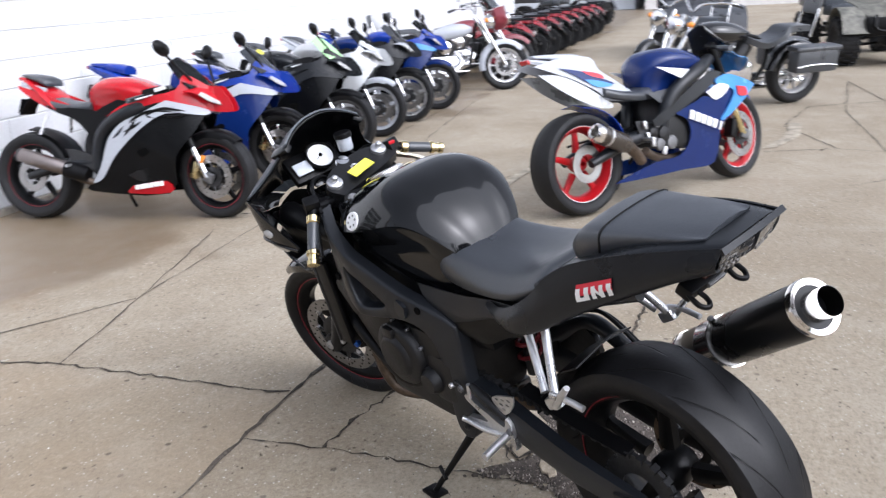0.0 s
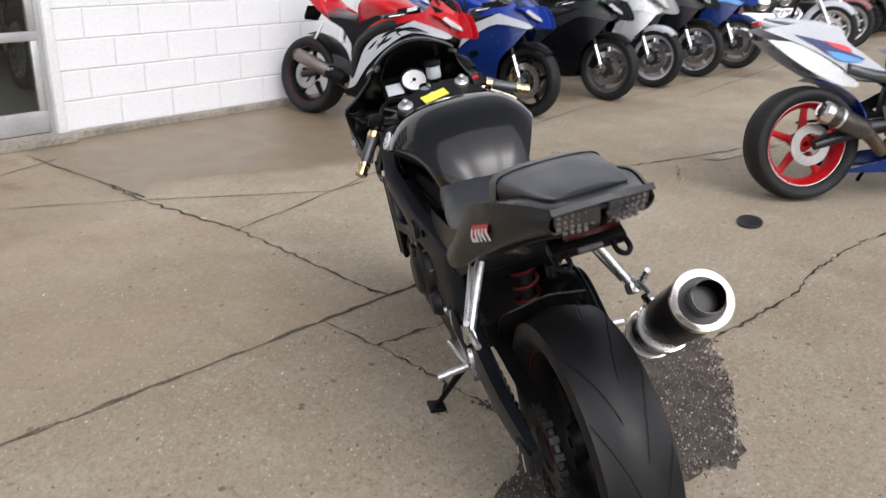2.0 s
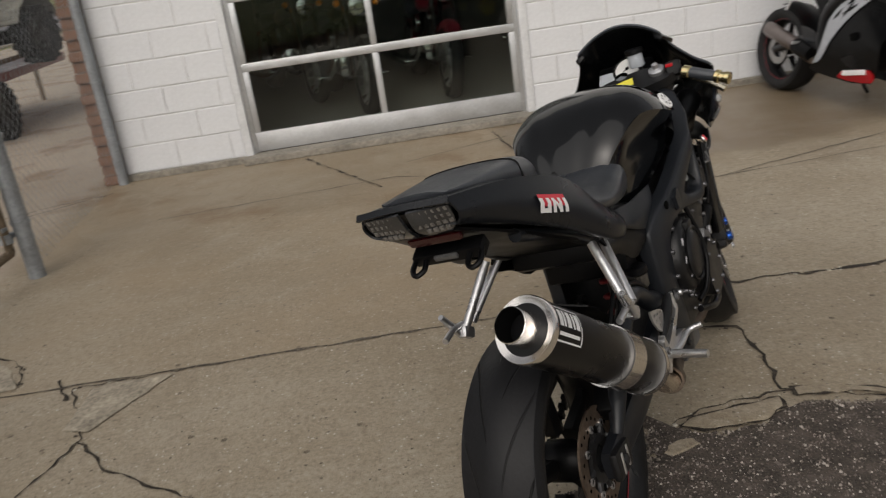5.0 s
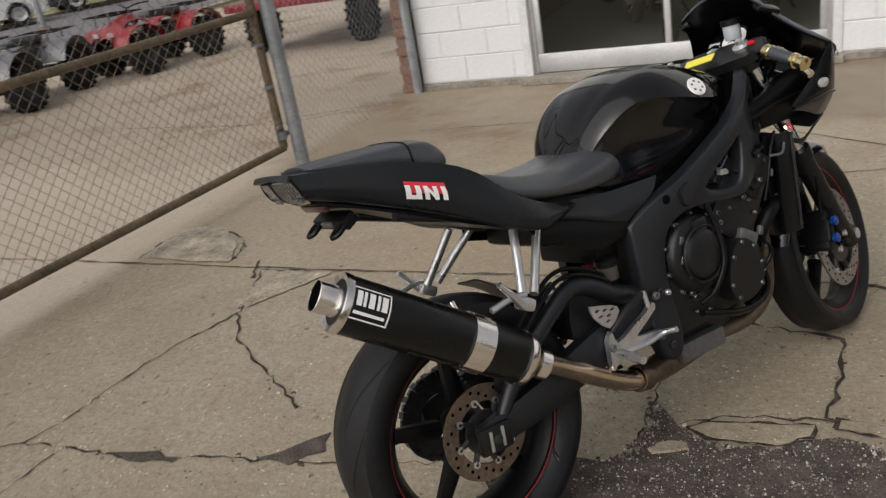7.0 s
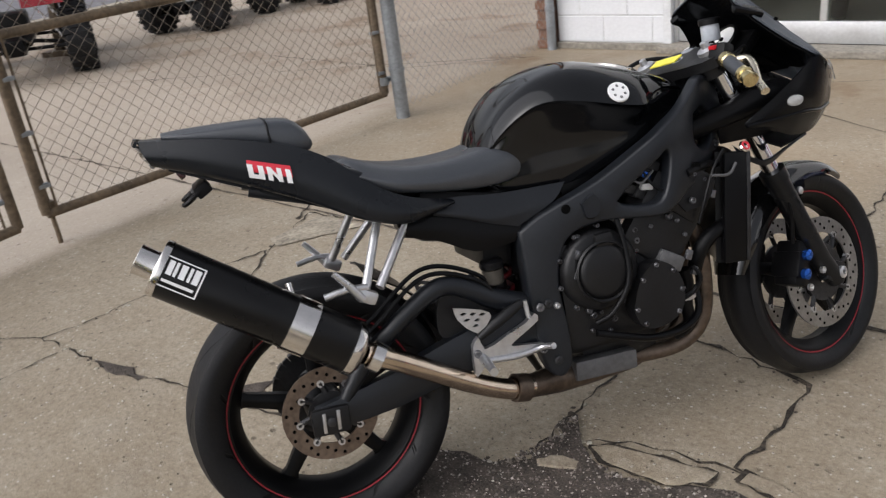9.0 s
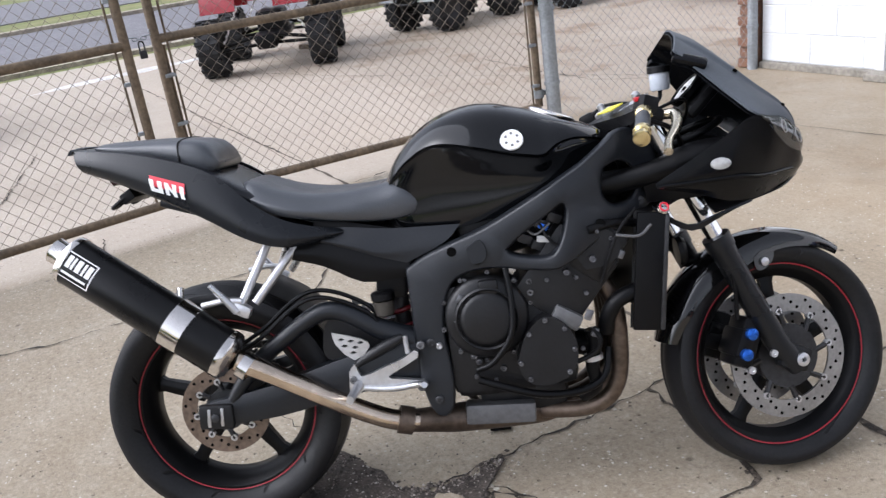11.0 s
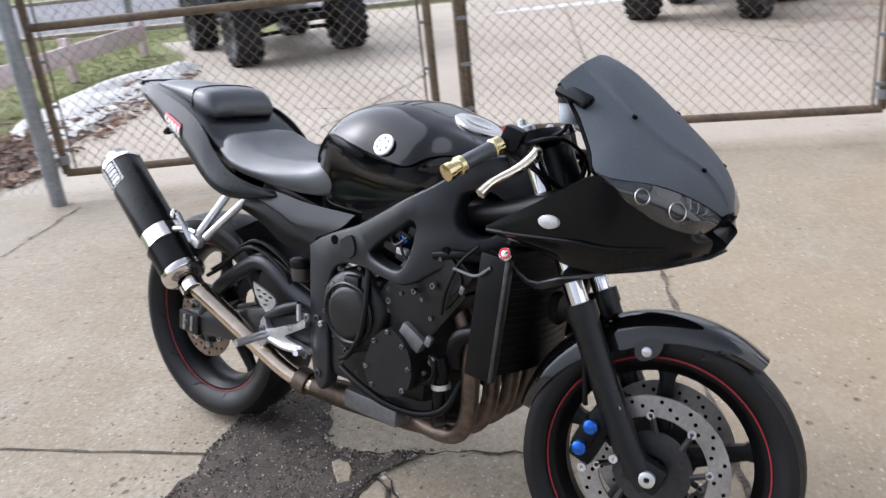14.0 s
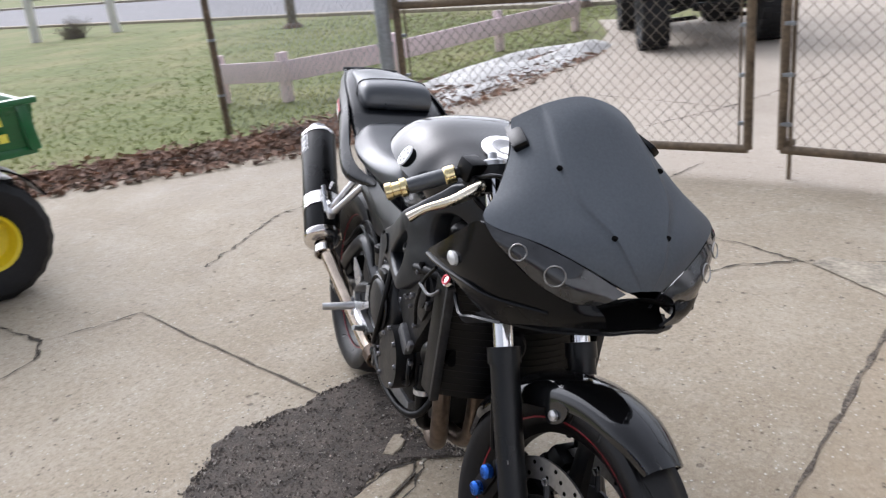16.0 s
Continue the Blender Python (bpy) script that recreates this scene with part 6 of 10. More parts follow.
for sy in (-1, 1):
    s = lambda pts: [(x, y * sy, z) for x, y, z in pts]
    up = [(-0.252, 0.088, 0.983), (-0.15, 0.118, 0.968), (-0.05, 0.140, 0.946), (0.05, 0.155, 0.912), (0.115, 0.164, 0.872), (0.165, 0.172, 0.822), (0.235, 0.176, 0.775), (0.305, 0.164, 0.748), (0.385, 0.130, 0.728)]
    lo = [(-0.236, 0.086, 0.930), (-0.15, 0.112, 0.896), (-0.05, 0.142, 0.850), (0.05, 0.165, 0.798), (0.115, 0.180, 0.758), (0.165, 0.188, 0.731), (0.235, 0.188, 0.709), (0.305, 0.165, 0.706), (0.385, 0.130, 0.716)]
    mid = [(a[0] * 0.5 + b[0] * 0.5, (a[1] + b[1]) / 2 + 0.014, a[2] * 0.42 + b[2] * 0.58) for a, b in zip(up, lo)]
    inn = [(b[0], b[1] - 0.030, b[2] + 0.006) for b in lo]
    pan = hp("tail_side_panel", surf(B(), [s(up), s(mid), s(lo), s(inn)], 4, 3, 0.004), "satin_black", "matt black flared tail side panel", smooth=55)
    # race sticker: white slab letters on a red ground, drawn as plain bars
    def on_panel(x, z):
        i = min(range(len(up) - 1), key=lambda q: abs((up[q][0] + up[q + 1][0]) / 2 - x))
        f = (x - up[i][0]) / (up[i + 1][0] - up[i][0])
        a, b, c = (Vector(q[i]).lerp(Vector(q[i + 1]), f) for q in (up, mid, lo))
        t = (a.z - z) / (a.z - c.z)
        y = a.y + (b.y - a.y) * min(1, t / 0.58) if t < 0.58 else b.y + (c.y - b.y) * (t - 0.58) / 0.42
        return Vector((x, sy * (y + 0.0045), z))
    def sticker(nm, x0, x1, z0, z1, slope, mat, lift, tilt=0.0):
        x0, x1 = (-0.014 + (q - 0.004) * 0.76 for q in (x0, x1))
        z0, z1 = (0.869 + (q - 0.872) * 0.80 for q in (z0, z1))
        rows = []
        for i in range(5):
            x = x0 + (x1 - x0) * i / 4
            rows.append([on_panel(x, z0 + (z1 - z0) * j / 3 - slope * x - tilt * (x - (x0 + x1) / 2)) + Vector((0, sy * lift, 0)) for j in range(4)])
        return part(nm, grid(B(), rows), M[mat], pan)
    sticker("decal", -0.050, 0.058, 0.866, 0.896, 0.36, "decal_red", 0.0012)
    f = -sy  # the marks run from the tail on one side and from the front on the other
    for x0, x1, z0, z1 in ((-0.052, -0.038, 0.850, 0.886), (-0.052, -0.014, 0.850, 0.861), (-0.026, -0.012, 0.850, 0.886), (-0.004, 0.008, 0.850, 0.886), (0.006, 0.022, 0.862, 0.875), (0.020, 0.032, 0.850, 0.886), (0.042, 0.055, 0.850, 0.886)):
        m0, m1 = sorted((0.003 - f * (0.003 - x0), 0.003 - f * (0.003 - x1)))
        sticker("decal_bar", m0, m1, z0, z1, 0.36, "decal_white", 0.0024 + 0.0003 * (x0 > 0.0), 1.35 * f if x0 == 0.006 else 0.0)
    # tail lamp half
    bm = surf(B(), [s([(-0.252, 0.008, 0.974), (-0.240, 0.088, 0.972)]), s([(-0.236, 0.006, 0.938), (-0.226, 0.084, 0.942)]), s([(-0.205, 0.012, 0.918), (-0.205, 0.060, 0.922)])], 3, 4, 0.006)
    bmesh.ops.translate(bm, vec=(-0.006, 0, 0), verts=bm.verts)
    tl = hp("tail_light", bm, "smoke_lens", "clear smoked LED tail light")
    for i in range(6):
        for j in range(4):
            if j == 3 and i in (0, 5):
                continue
            y, z = 0.018 + i * 0.0122, 0.966 - j * 0.0125
            part("led", box(B(), (-0.2585 + (0.966 - z) * 0.42 + y * 0.13, sy * y, z), (0.006, 0.0085, 0.0085), (0, -24, 0), 0.001), M["led"], tl)
bm = surf(B(), [[(-0.255, -0.095, 0.986), (-0.262, 0, 0.990), (-0.255, 0.095, 0.986)], [(-0.262, -0.096, 0.976), (-0.268, 0, 0.980), (-0.262, 0.096, 0.976)]], 2, 4, 0.006)
hp("tail_lip", bm, "satin_black")
hp("tail_underside", surf(B(), [[(-0.205, -0.06, 0.918), (-0.205, 0.06, 0.918)], [(-0.06, -0.10, 0.850), (-0.06, 0.10, 0.850)], [(0.10, -0.12, 0.770), (0.10, 0.12, 0.770)], [(0.30, -0.10, 0.690), (0.30, 0.10, 0.690)]], 3, 3, 0.006), "plastic")
hp("tail_reflector", box(B(), (-0.185, 0, 0.898), (0.012, 0.11, 0.018), (0, -30, 0), 0.003), "dark_red", "dark red reflector strip")
bm = box(B(), (-0.150, 0, 0.860), (0.034, 0.150, 0.026), (0, -28, 0), 0.004)
pl = hp("plate_bracket", bm, "plastic", "cut-down black plate bracket")
part("plate_light", box(B(), (-0.170, 0.0, 0.856), (0.008, 0.050, 0.010), (0, -28, 0), 0.002), M["grey_alloy"], pl)
for y in (-0.060, 0.060):
    part("bracket_loop", tube(B(), [(-0.158, y + 0.011, 0.858), (-0.182, y + 0.013, 0.842), (-0.194, y, 0.836), (-0.182, y - 0.013, 0.842), (-0.158, y - 0.011, 0.858)], 0.0055, 8, 4), M["plastic"], pl)

# main frame
def fr_bend(x, z):
    key = [(0.45, 0.128), (0.56, 0.150), (0.66, 0.172), (0.76, 0.188), (0.87, 0.206), (0.95, 0.192), (1.02, 0.158), (1.08, 0.112), (1.15, 0.07)]
    for (x0, y0), (x1, y1) in zip(key, key[1:]):
        if x0 <= x <= x1:
            return y0 + (y1 - y0) * (x - x0) / (x1 - x0)
    return key[0][1] if x < key[0][0] else key[-1][1]


OUT = [(0.522, 0.618), (0.566, 0.643), (0.628, 0.667), (0.715, 0.698), (0.809, 0.745), (0.887, 0.787), (0.939, 0.814), (0.994, 0.850), (1.026, 0.872), (1.070, 0.872), (1.118, 0.830), (1.132, 0.760), (1.102, 0.695), (1.060, 0.674), (1.029, 0.657), (0.973, 0.642), (0.920, 0.612), (0.893, 0.596), (0.855, 0.586), (0.795, 0.592), (0.732, 0.602), (0.667, 0.598), (0.625, 0.574), (0.602, 0.520), (0.595, 0.454), (0.601, 0.371), (0.597, 0.289), (0.571, 0.256), (0.541, 0.273), (0.522, 0.351), (0.521, 0.461), (0.522, 0.542)]
HOL = [(0.757, 0.641), (0.801, 0.676), (0.867, 0.718), (0.890, 0.731), (0.896, 0.710), (0.881, 0.656), (0.857, 0.622), (0.820, 0.619), (0.777, 0.629)]
DUCT = [(0.992, 0.795), (0.983, 0.760), (0.988, 0.728), (1.012, 0.708), (1.048, 0.712), (1.068, 0.742), (1.062, 0.785), (1.028, 0.806)]


def cast(bm, outline, y0, y1, holes, bend, rounds=((0.0, 0.010), (0.0015, 0.005), (0.004, 0.0015), (0.007, 0.0))):
    """A cast plate whose outer face is domed at its rims; rounds: how far in from the rim, how far below the face."""
    sg = 1 if y1 > y0 else -1

    def rim(pts, inward):
        p = [Vector((q.x, q.z)) for q in spline([(x, 0, z) for x, z in list(pts) + [pts[0]]], 3)[:-1]]
        area = sum(a.x * b.y - b.x * a.y for a, b in zip(p, p[1:] + p[:1]))
        k = (1 if area > 0 else -1) * inward
        nrm = []
        for i in range(len(p)):
            d = p[(i + 1) % len(p)] - p[i - 1]
            nrm.append(Vector((-d.y, d.x)).normalized() * k)
        rows = [[Vector((a.x, y0, a.y)) for a in p]]
        for off, low in rounds:
            rows.append([Vector((a.x + m.x * off, y1 - sg * low, a.y + m.y * off)) for a, m in zip(p, nrm)])
        return rows
    edges = []
    for pts, inward in [(outline, 1)] + [(h, -1) for h in holes]:
        vs = [[bm.verts.new(q) for q in r] for r in rim(pts, inward)]
        for a, b in zip(vs, vs[1:]):
            for i in range(len(a)):
                k = (i + 1) % len(a)
                bm.faces.new((a[i], a[k], b[k], b[i]))
        edges += [bm.edges.get((a, b)) for a, b in zip(vs[-1], vs[-1][1:] + vs[-1][:1])]
    bmesh.ops.triangle_fill(bm, edges=edges, use_beauty=True, use_dissolve=False)
    for v in bm.verts:
        v.co.y += bend(v.co.x, v.co.z)
    return bm


for sy in (-1, 1):
    bm = cast(B(), OUT, sy * -0.026, sy * 0.012, [HOL, DUCT], lambda x, z: sy * fr_bend(x, z))
    fr = hp("frame_spar", bm, "frame_black", "flat black twin-spar frame", smooth=50)
    bolts(fr, [(0.560, sy * 0.162, 0.440), (0.562, sy * 0.162, 0.300), (1.075, sy * 0.125, 0.705)], (0, sy, 0), 0.011, 0.007, M["dark_alloy"])
    bolts(fr, [(0.578, sy * 0.166, 0.432)], (0, sy, 0), 0.008, 0.010, M["alloy"])
    bm = plate(B(), [(0.668, 0.656), (0.698, 0.672), (0.712, 0.648), (0.704, 0.624), (0.676, 0.622)], sy * 0.170, sy * 0.197)
    part("frame_boss", bm, M["frame_black"], fr)
    part("boss_hole", disc(B(), (0.634, sy * 0.179, 0.650), (0, sy, 0), 0.011, 0.006, 14), M["hole"], fr)
    part("boss_hole", disc(B(), (0.970, sy * 0.197, 0.675), (0, sy, 0), 0.011, 0.010, 14), M["hole"], fr)
    hp("seat_rail_cover", surf(B(), [[(0.2858, sy * 0.13, 0.735), (0.3953, sy * 0.135, 0.73), (0.5, sy * 0.138, 0.715), (0.66, sy * 0.14, 0.706)], [(0.3186, sy * 0.15, 0.714), (0.4062, sy * 0.15, 0.688), (0.48, sy * 0.15, 0.664), (0.62, sy * 0.15, 0.670)], [(0.3241, sy * 0.147, 0.703), (0.3953, sy * 0.147, 0.68), (0.46, sy * 0.147, 0.655), (0.527, sy * 0.147, 0.632)]], 3, 3, 0.005), "frame_black", "black seat rail cover")
    hp("seat_rail_side", surf(B(), [[(0.231, sy * 0.136, 0.712), (0.3515, sy * 0.14, 0.695), (0.45, sy * 0.142, 0.66), (0.535, sy * 0.142, 0.632)], [(0.2376, sy * 0.146, 0.69), (0.335, sy * 0.146, 0.668), (0.4281, sy * 0.146, 0.628), (0.527, sy * 0.144, 0.614)], [(0.2442, sy * 0.14, 0.67), (0.3241, sy * 0.14, 0.645), (0.4172, sy * 0.14, 0.598), (0.515, sy * 0.138, 0.597)]], 3, 3, 0.006), "plastic")
    hp("subframe_rail", tube(B(), [(0.56, sy * 0.13, 0.655), (0.42, sy * 0.125, 0.672), (0.26, sy * 0.115, 0.706), (0.10, sy * 0.10, 0.780), (-0.06, sy * 0.09, 0.84)], 0.014, 10, 3), "frame_black")
hp("air_box", box(B(), (0.82, 0, 0.70), (0.34, 0.25, 0.14), (0, -14, 0), 0.03), "plastic")
bm = B()
for x, y, z in ((0.80, -0.165, 0.66), (0.84, -0.170, 0.69), (0.87, -0.165, 0.70), (0.83, -0.160, 0.64)):
    box(bm, (x, y, z), (0.035, 0.03, 0.022), (10, 25, 15), 0.005)
hp("throttle_linkage", bm, "dark_alloy")
hp("connector", box(B(), (0.845, -0.180, 0.682), (0.022, 0.014, 0.014), (0, 30, 0), 0.003), "blue_anod", "blue throttle sensor plug")
hp("connector", box(B(), (0.842, -0.182, 0.655), (0.030, 0.016, 0.016), (0, 10, 0), 0.004), "clear_lens", "pale wiring plug")

# engine
bm = box(B(), (0.745, 0, 0.435), (0.30, 0.33, 0.27), (0, 0, 0), 0.03)
box(bm, (0.70, 0, 0.335), (0.20, 0.24, 0.12), (0, 0, 0), 0.03)
eng = hp("engine_block", bm, "engine", "black four-cylinder engine")
part("cylinder_block", box(B(), (0.885, 0, 0.560), (0.17, 0.36, 0.20), (0, 40, 0), 0.02), M["engine"], eng)
part("cylinder_head", box(B(), (0.945, 0, 0.625), (0.14, 0.38, 0.13), (0, 40, 0), 0.025), M["engine"], eng)
part("oil_sump", box(B(), (0.76, 0, 0.270), (0.22, 0.20, 0.10), (0, 0, 0), 0.03), M["engine"], eng)
part("oil_filter", lathe(B(), [(0, 0.0005), (0, 0.033), (0.07, 0.035), (0.08, 0.0005)], (0.90, 0.03, 0.35), (1, 0, -0.3), 18), M["plastic"], eng)
for sy in (-1, 1):
    cx, cz = (0.696, 0.490) if sy < 0 else (0.775, 0.470)
    bm = lathe(B(), [(0, 0.0005), (0, 0.098), (0.022, 0.096), (0.030, 0.088), (0.034, 0.066), (0.044, 0.060), (0.048, 0.050), (0.048, 0.0005)], (cx, sy * 0.160, cz), (0, sy, 0), 34)
    cov = part("clutch_cover" if sy < 0 else "alternator_cover", bm, M["engine"], eng, "round black engine cover")
    bolts(cov, [(cx + 0.104 * math.cos(a), sy * 0.165, cz + 0.104 * math.sin(a)) for a in (k * math.pi / 5 + 0.2 for k in range(10))], (0, sy, 0), 0.0058, 0.012, M["bolt"])
    part("cover_boss", box(B(), (cx + 0.01, sy * 0.188, cz + 0.072), (0.045, 0.03, 0.035), (0, 0, 0), 0.008), M["engine"], cov)
bm = plate(B(), [(0.752, 0.380), (0.778, 0.445), (0.824, 0.482), (0.872, 0.455), (0.892, 0.400), (0.876, 0.345), (0.820, 0.322), (0.770, 0.335)], -0.165, -0.208)
pk = part("pulse_cover", bm, M["engine"], eng)
bolts(pk, [(0.760, -0.206, 0.380), (0.785, -0.206, 0.446), (0.824, -0.206, 0.474), (0.866, -0.206, 0.450), (0.884, -0.206, 0.400), (0.868, -0.206, 0.348), (0.778, -0.206, 0.340)], (0, -1, 0), 0.0060, 0.008, M["bolt"])
part("water_pump", lathe(B(), [(0, 0.0005), (0, 0.040), (0.03, 0.038), (0.045, 0.028), (0.045, 0.0005)], (0.655, 0.150, 0.420), (0, 1, 0), 20), M["engine"], eng)
part("cam_plate", box(B(), (0.876, -0.184, 0.468), (0.068, 0.022, 0.038), (0, 32, 0), 0.006), M["grey_alloy"], eng, "bare grey alloy boss")
part("gearbox_cover", box(B(), (0.62, 0.150, 0.430), (0.10, 0.04, 0.15), (0, 0, 0), 0.02), M["engine"], eng)
part("ignition_cover", plate(B(), [(0.93, 0.575), (0.985, 0.585), (1.01, 0.620), (0.985, 0.660), (0.935, 0.660), (0.905, 0.620)], -0.185, -0.196), M["engine"], eng)
bolts(eng, [(0.885, -0.188, 0.575), (0.800, -0.170, 0.560), (0.800, -0.172, 0.535), (0.945, -0.200, 0.600), (0.655, -0.168, 0.400), (0.665, -0.168, 0.385), (0.72, -0.16, 0.360)], (0, -1, 0), 0.008, 0.010, M["bolt"])
part("breather_stub", box(B(), (0.760, -0.172, 0.598), (0.030, 0.02, 0.022), (0, 40, 0), 0.004), M["alloy"], eng, "small bright bracket")
for pts, rr in (([(1.085, -0.150, 0.508), (1.045, -0.165, 0.508), (1.000, -0.170, 0.494), (0.974, -0.160, 0.460), (0.966, -0.140, 0.415)], 0.019), ([(0.66, -0.186, 0.345), (0.72, -0.192, 0.322), (0.80, -0.190, 0.295), (0.89, -0.178, 0.288), (0.950, -0.16, 0.312), (0.970, -0.13, 0.37)], 0.009), ([(0.75, -0.19, 0.60), (0.755, -0.205, 0.52), (0.745, -0.212, 0.45), (0.70, -0.205, 0.39), (0.66, -0.19, 0.37)], 0.007),
               ([(0.930, -0.150, 0.425), (0.936, -0.150, 0.390), (0.926, -0.150, 0.340), (0.930, -0.145, 0.285), (0.90, -0.12, 0.255)], 0.016), ([(1.07, 0.135, 0.50), (1.0, 0.165, 0.48), (0.92, 0.165, 0.42), (0.80, 0.17, 0.37), (0.68, 0.16, 0.40)], 0.017), ([(1.06, -0.15, 0.66), (1.00, -0.185, 0.672), (0.94, -0.20, 0.665)], 0.010)):
    hp("coolant_hose", tube(B(), pts, rr, 12, 4), "plastic")
for p, d in (((1.052, -0.163, 0.508), (-1, -0.3, 0.0)), ((0.930, -0.150, 0.358), (0.1, 0, -1))):
    hp("hose_clamp", lathe(B(), [(-0.006, 0.019), (-0.006, 0.0225), (0.006, 0.0225), (0.006, 0.019)], p, d, 16, close=True), "alloy")
# small fittings over the engine's right side: bolts, clips and wires
for x, y, z in ((0.640, -0.166, 0.520), (0.628, -0.166, 0.475), (0.655, -0.168, 0.580), (0.690, -0.170, 0.612), (0.735, -0.170, 0.612), (0.655, -0.172, 0.350), (0.700, -0.172, 0.338), (0.800, -0.176, 0.345), (0.865, -0.180, 0.350), (0.905, -0.176, 0.390), (0.925, -0.182, 0.520), (0.905, -0.188, 0.560), (0.840, -0.178, 0.560), (0.960, -0.198, 0.660), (0.990, -0.190, 0.640)):
    bolts(eng, [(x, y, z)], (0, -1, 0), 0.0052, 0.008, M["bolt"])
for pts, rr, mt in (([(0.640, -0.185, 0.560), (0.632, -0.192, 0.520), (0.628, -0.188, 0.470), (0.640, -0.180, 0.420)], 0.0035, "plastic"), ([(0.835, -0.180, 0.700), (0.850, -0.196, 0.660), (0.875, -0.200, 0.640), (0.905, -0.198, 0.655)], 0.0032, "plastic"),
                    ([(0.800, -0.178, 0.690), (0.825, -0.190, 0.668), (0.860, -0.190, 0.690)], 0.0030, "grey_alloy"), ([(1.050, -0.196, 0.700), (1.010, -0.204, 0.660), (0.980, -0.206, 0.600), (0.960, -0.196, 0.540)], 0.0040, "plastic"),
                    ([(1.080, -0.196, 0.660), (1.050, -0.206, 0.640), (1.000, -0.210, 0.648)], 0.0035, "grey_alloy"), ([(0.930, -0.190, 0.440), (0.945, -0.196, 0.410), (0.930, -0.190, 0.380), (0.890, -0.184, 0.362)], 0.0060, "plastic")):
    part("wire", tube(B(), pts, rr, 8, 4), M[mt], eng)
for x, z, s in ((0.632, 0.497, 0.016), (0.640, 0.542, 0.014), (0.646, 0.452, 0.013), (0.925, 0.470, 0.016), (0.935, 0.428, 0.014), (1.010, 0.600, 0.013)):
    part("clip", box(B(), (x, -0.190, z), (s, 0.012, s * 1.5), (0, 25, 0), 0.003), M["bolt"], eng)
part("clutch_ring", lathe(B(), [(0.0, 0.070), (0.006, 0.074), (0.010, 0.070), (0.006, 0.066)], (0.696, -0.196, 0.490), (0, -1, 0), 34, close=True), M["engine"], eng)
part("oil_cap", lathe(B(), [(0, 0.0005), (0, 0.020), (0.018, 0.019), (0.022, 0.012), (0.022, 0.0005)], (0.690, -0.168, 0.628), (0, -1, 0.3), 14), M["plastic"], eng)

# radiator
bm = B()
rows = [[(1.140 - 0.05 * (y / 0.17) ** 2 - (0.68 - z) * 0.12, y, z) for y in (-0.175, -0.12, -0.06, 0, 0.06, 0.12, 0.175)] for z in (0.685, 0.60, 0.50, 0.415)]
surf(bm, rows, 2, 2, 0.040)
rad = hp("radiator", bm, "plastic", "curved black radiator")
for k in range(16):
    z = 0.43 + k * 0.016
    bm = tube(B(), [(1.1415 - 0.05 * (y / 0.17) ** 2 - (0.68 - z) * 0.12, y, z) for y in (-0.165, -0.08, 0, 0.08, 0.165)], 0.0009, 4, 3)
    part("cooling_fin", bm, M["engine"], rad)
for sy in (-1, 1):
    part("side_tank", moved(box(B(), (0, 0, 0), (0.066, 0.016, 0.27), bevel=0.005), pose(1.070, sy * 0.186, 0.552, 0, 7, 0)), M["plastic"], rad)
    part("tank_rim", moved(box(B(), (0, 0, 0), (0.010, 0.020, 0.265), bevel=0.003), pose(1.103, sy * 0.187, 0.548, 0, 7, 0)), M["dark_alloy"], rad)
hp("horn", lathe(B(), [(0, 0.0005), (0, 0.034), (0.012, 0.036), (0.020, 0.028), (0.020, 0.0005)], (1.160, -0.065, 0.565), (1, 0, 0.1), 20), "plastic", "round black horn")
cap = hp("radiator_cap", lathe(B(), [(0, 0.0005), (0, 0.012), (0.005, 0.0145), (0.010, 0.012), (0.012, 0.0005)], (1.110, -0.188, 0.690), (0.2, -0.85, 0.5), 20), "polished", "bright radiator cap with a red ring")
part("cap_ring", lathe(B(), [(0.010, 0.0115), (0.0130, 0.0110), (0.0130, 0.008), (0.010, 0.0075)], (1.110, -0.188, 0.690), (0.2, -0.85, 0.5), 20), M["decal_red"], cap)

# exhaust
for i, y in enumerate((-0.135, -0.045, 0.045, 0.135)):
    hp("header_pipe", tube(B(), [(0.955, y, 0.550), (0.988, y, 0.490), (0.997, y * 0.97, 0.400), (0.988, y * 0.92, 0.295), (0.955, y * 0.82, 0.238), (0.895, y * 0.62 - 0.015, 0.216), (0.800, y * 0.34 - 0.030, 0.214)], 0.0205, 14, 4), "burnt", "heat-browned header pipe")
hp("collector", tube(B(), [(0.830, -0.040, 0.213), (0.78, -0.055, 0.212), (0.60, -0.085, 0.222), (0.53, -0.105, 0.232), (0.48, -0.120, 0.240)], [0.036, 0.038, 0.036, 0.031, 0.027], 18, 3), "burnt", "browned collector and valve box")
hp("exhaust_valve_box", box(B(), (0.700, -0.104, 0.234), (0.168, 0.052, 0.050), (0, 4, 0), 0.008), "grey_alloy", "grey ribbed exhaust valve box")
hp("link_pipe", tube(B(), [(0.500, -0.118, 0.238), (0.430, -0.132, 0.256), (0.330, -0.150, 0.308), (0.215, -0.176, 0.382), (0.085, -0.206, 0.465)], 0.0250, 18, 4), "steel", "heat-tinted steel link pipe")
hp("pipe_joint", lathe(B(), [(-0.018, 0.028), (-0.018, 0.034), (0.018, 0.034), (0.018, 0.028)], (0.470, -0.124, 0.245), (-1, -0.15, 0.3), 18, close=True), "burnt")
e0, e1 = Vector((0.072, -0.208, 0.476)), Vector((-0.270, -0.163, 0.738))
ed = (e1 - e0).normalized()
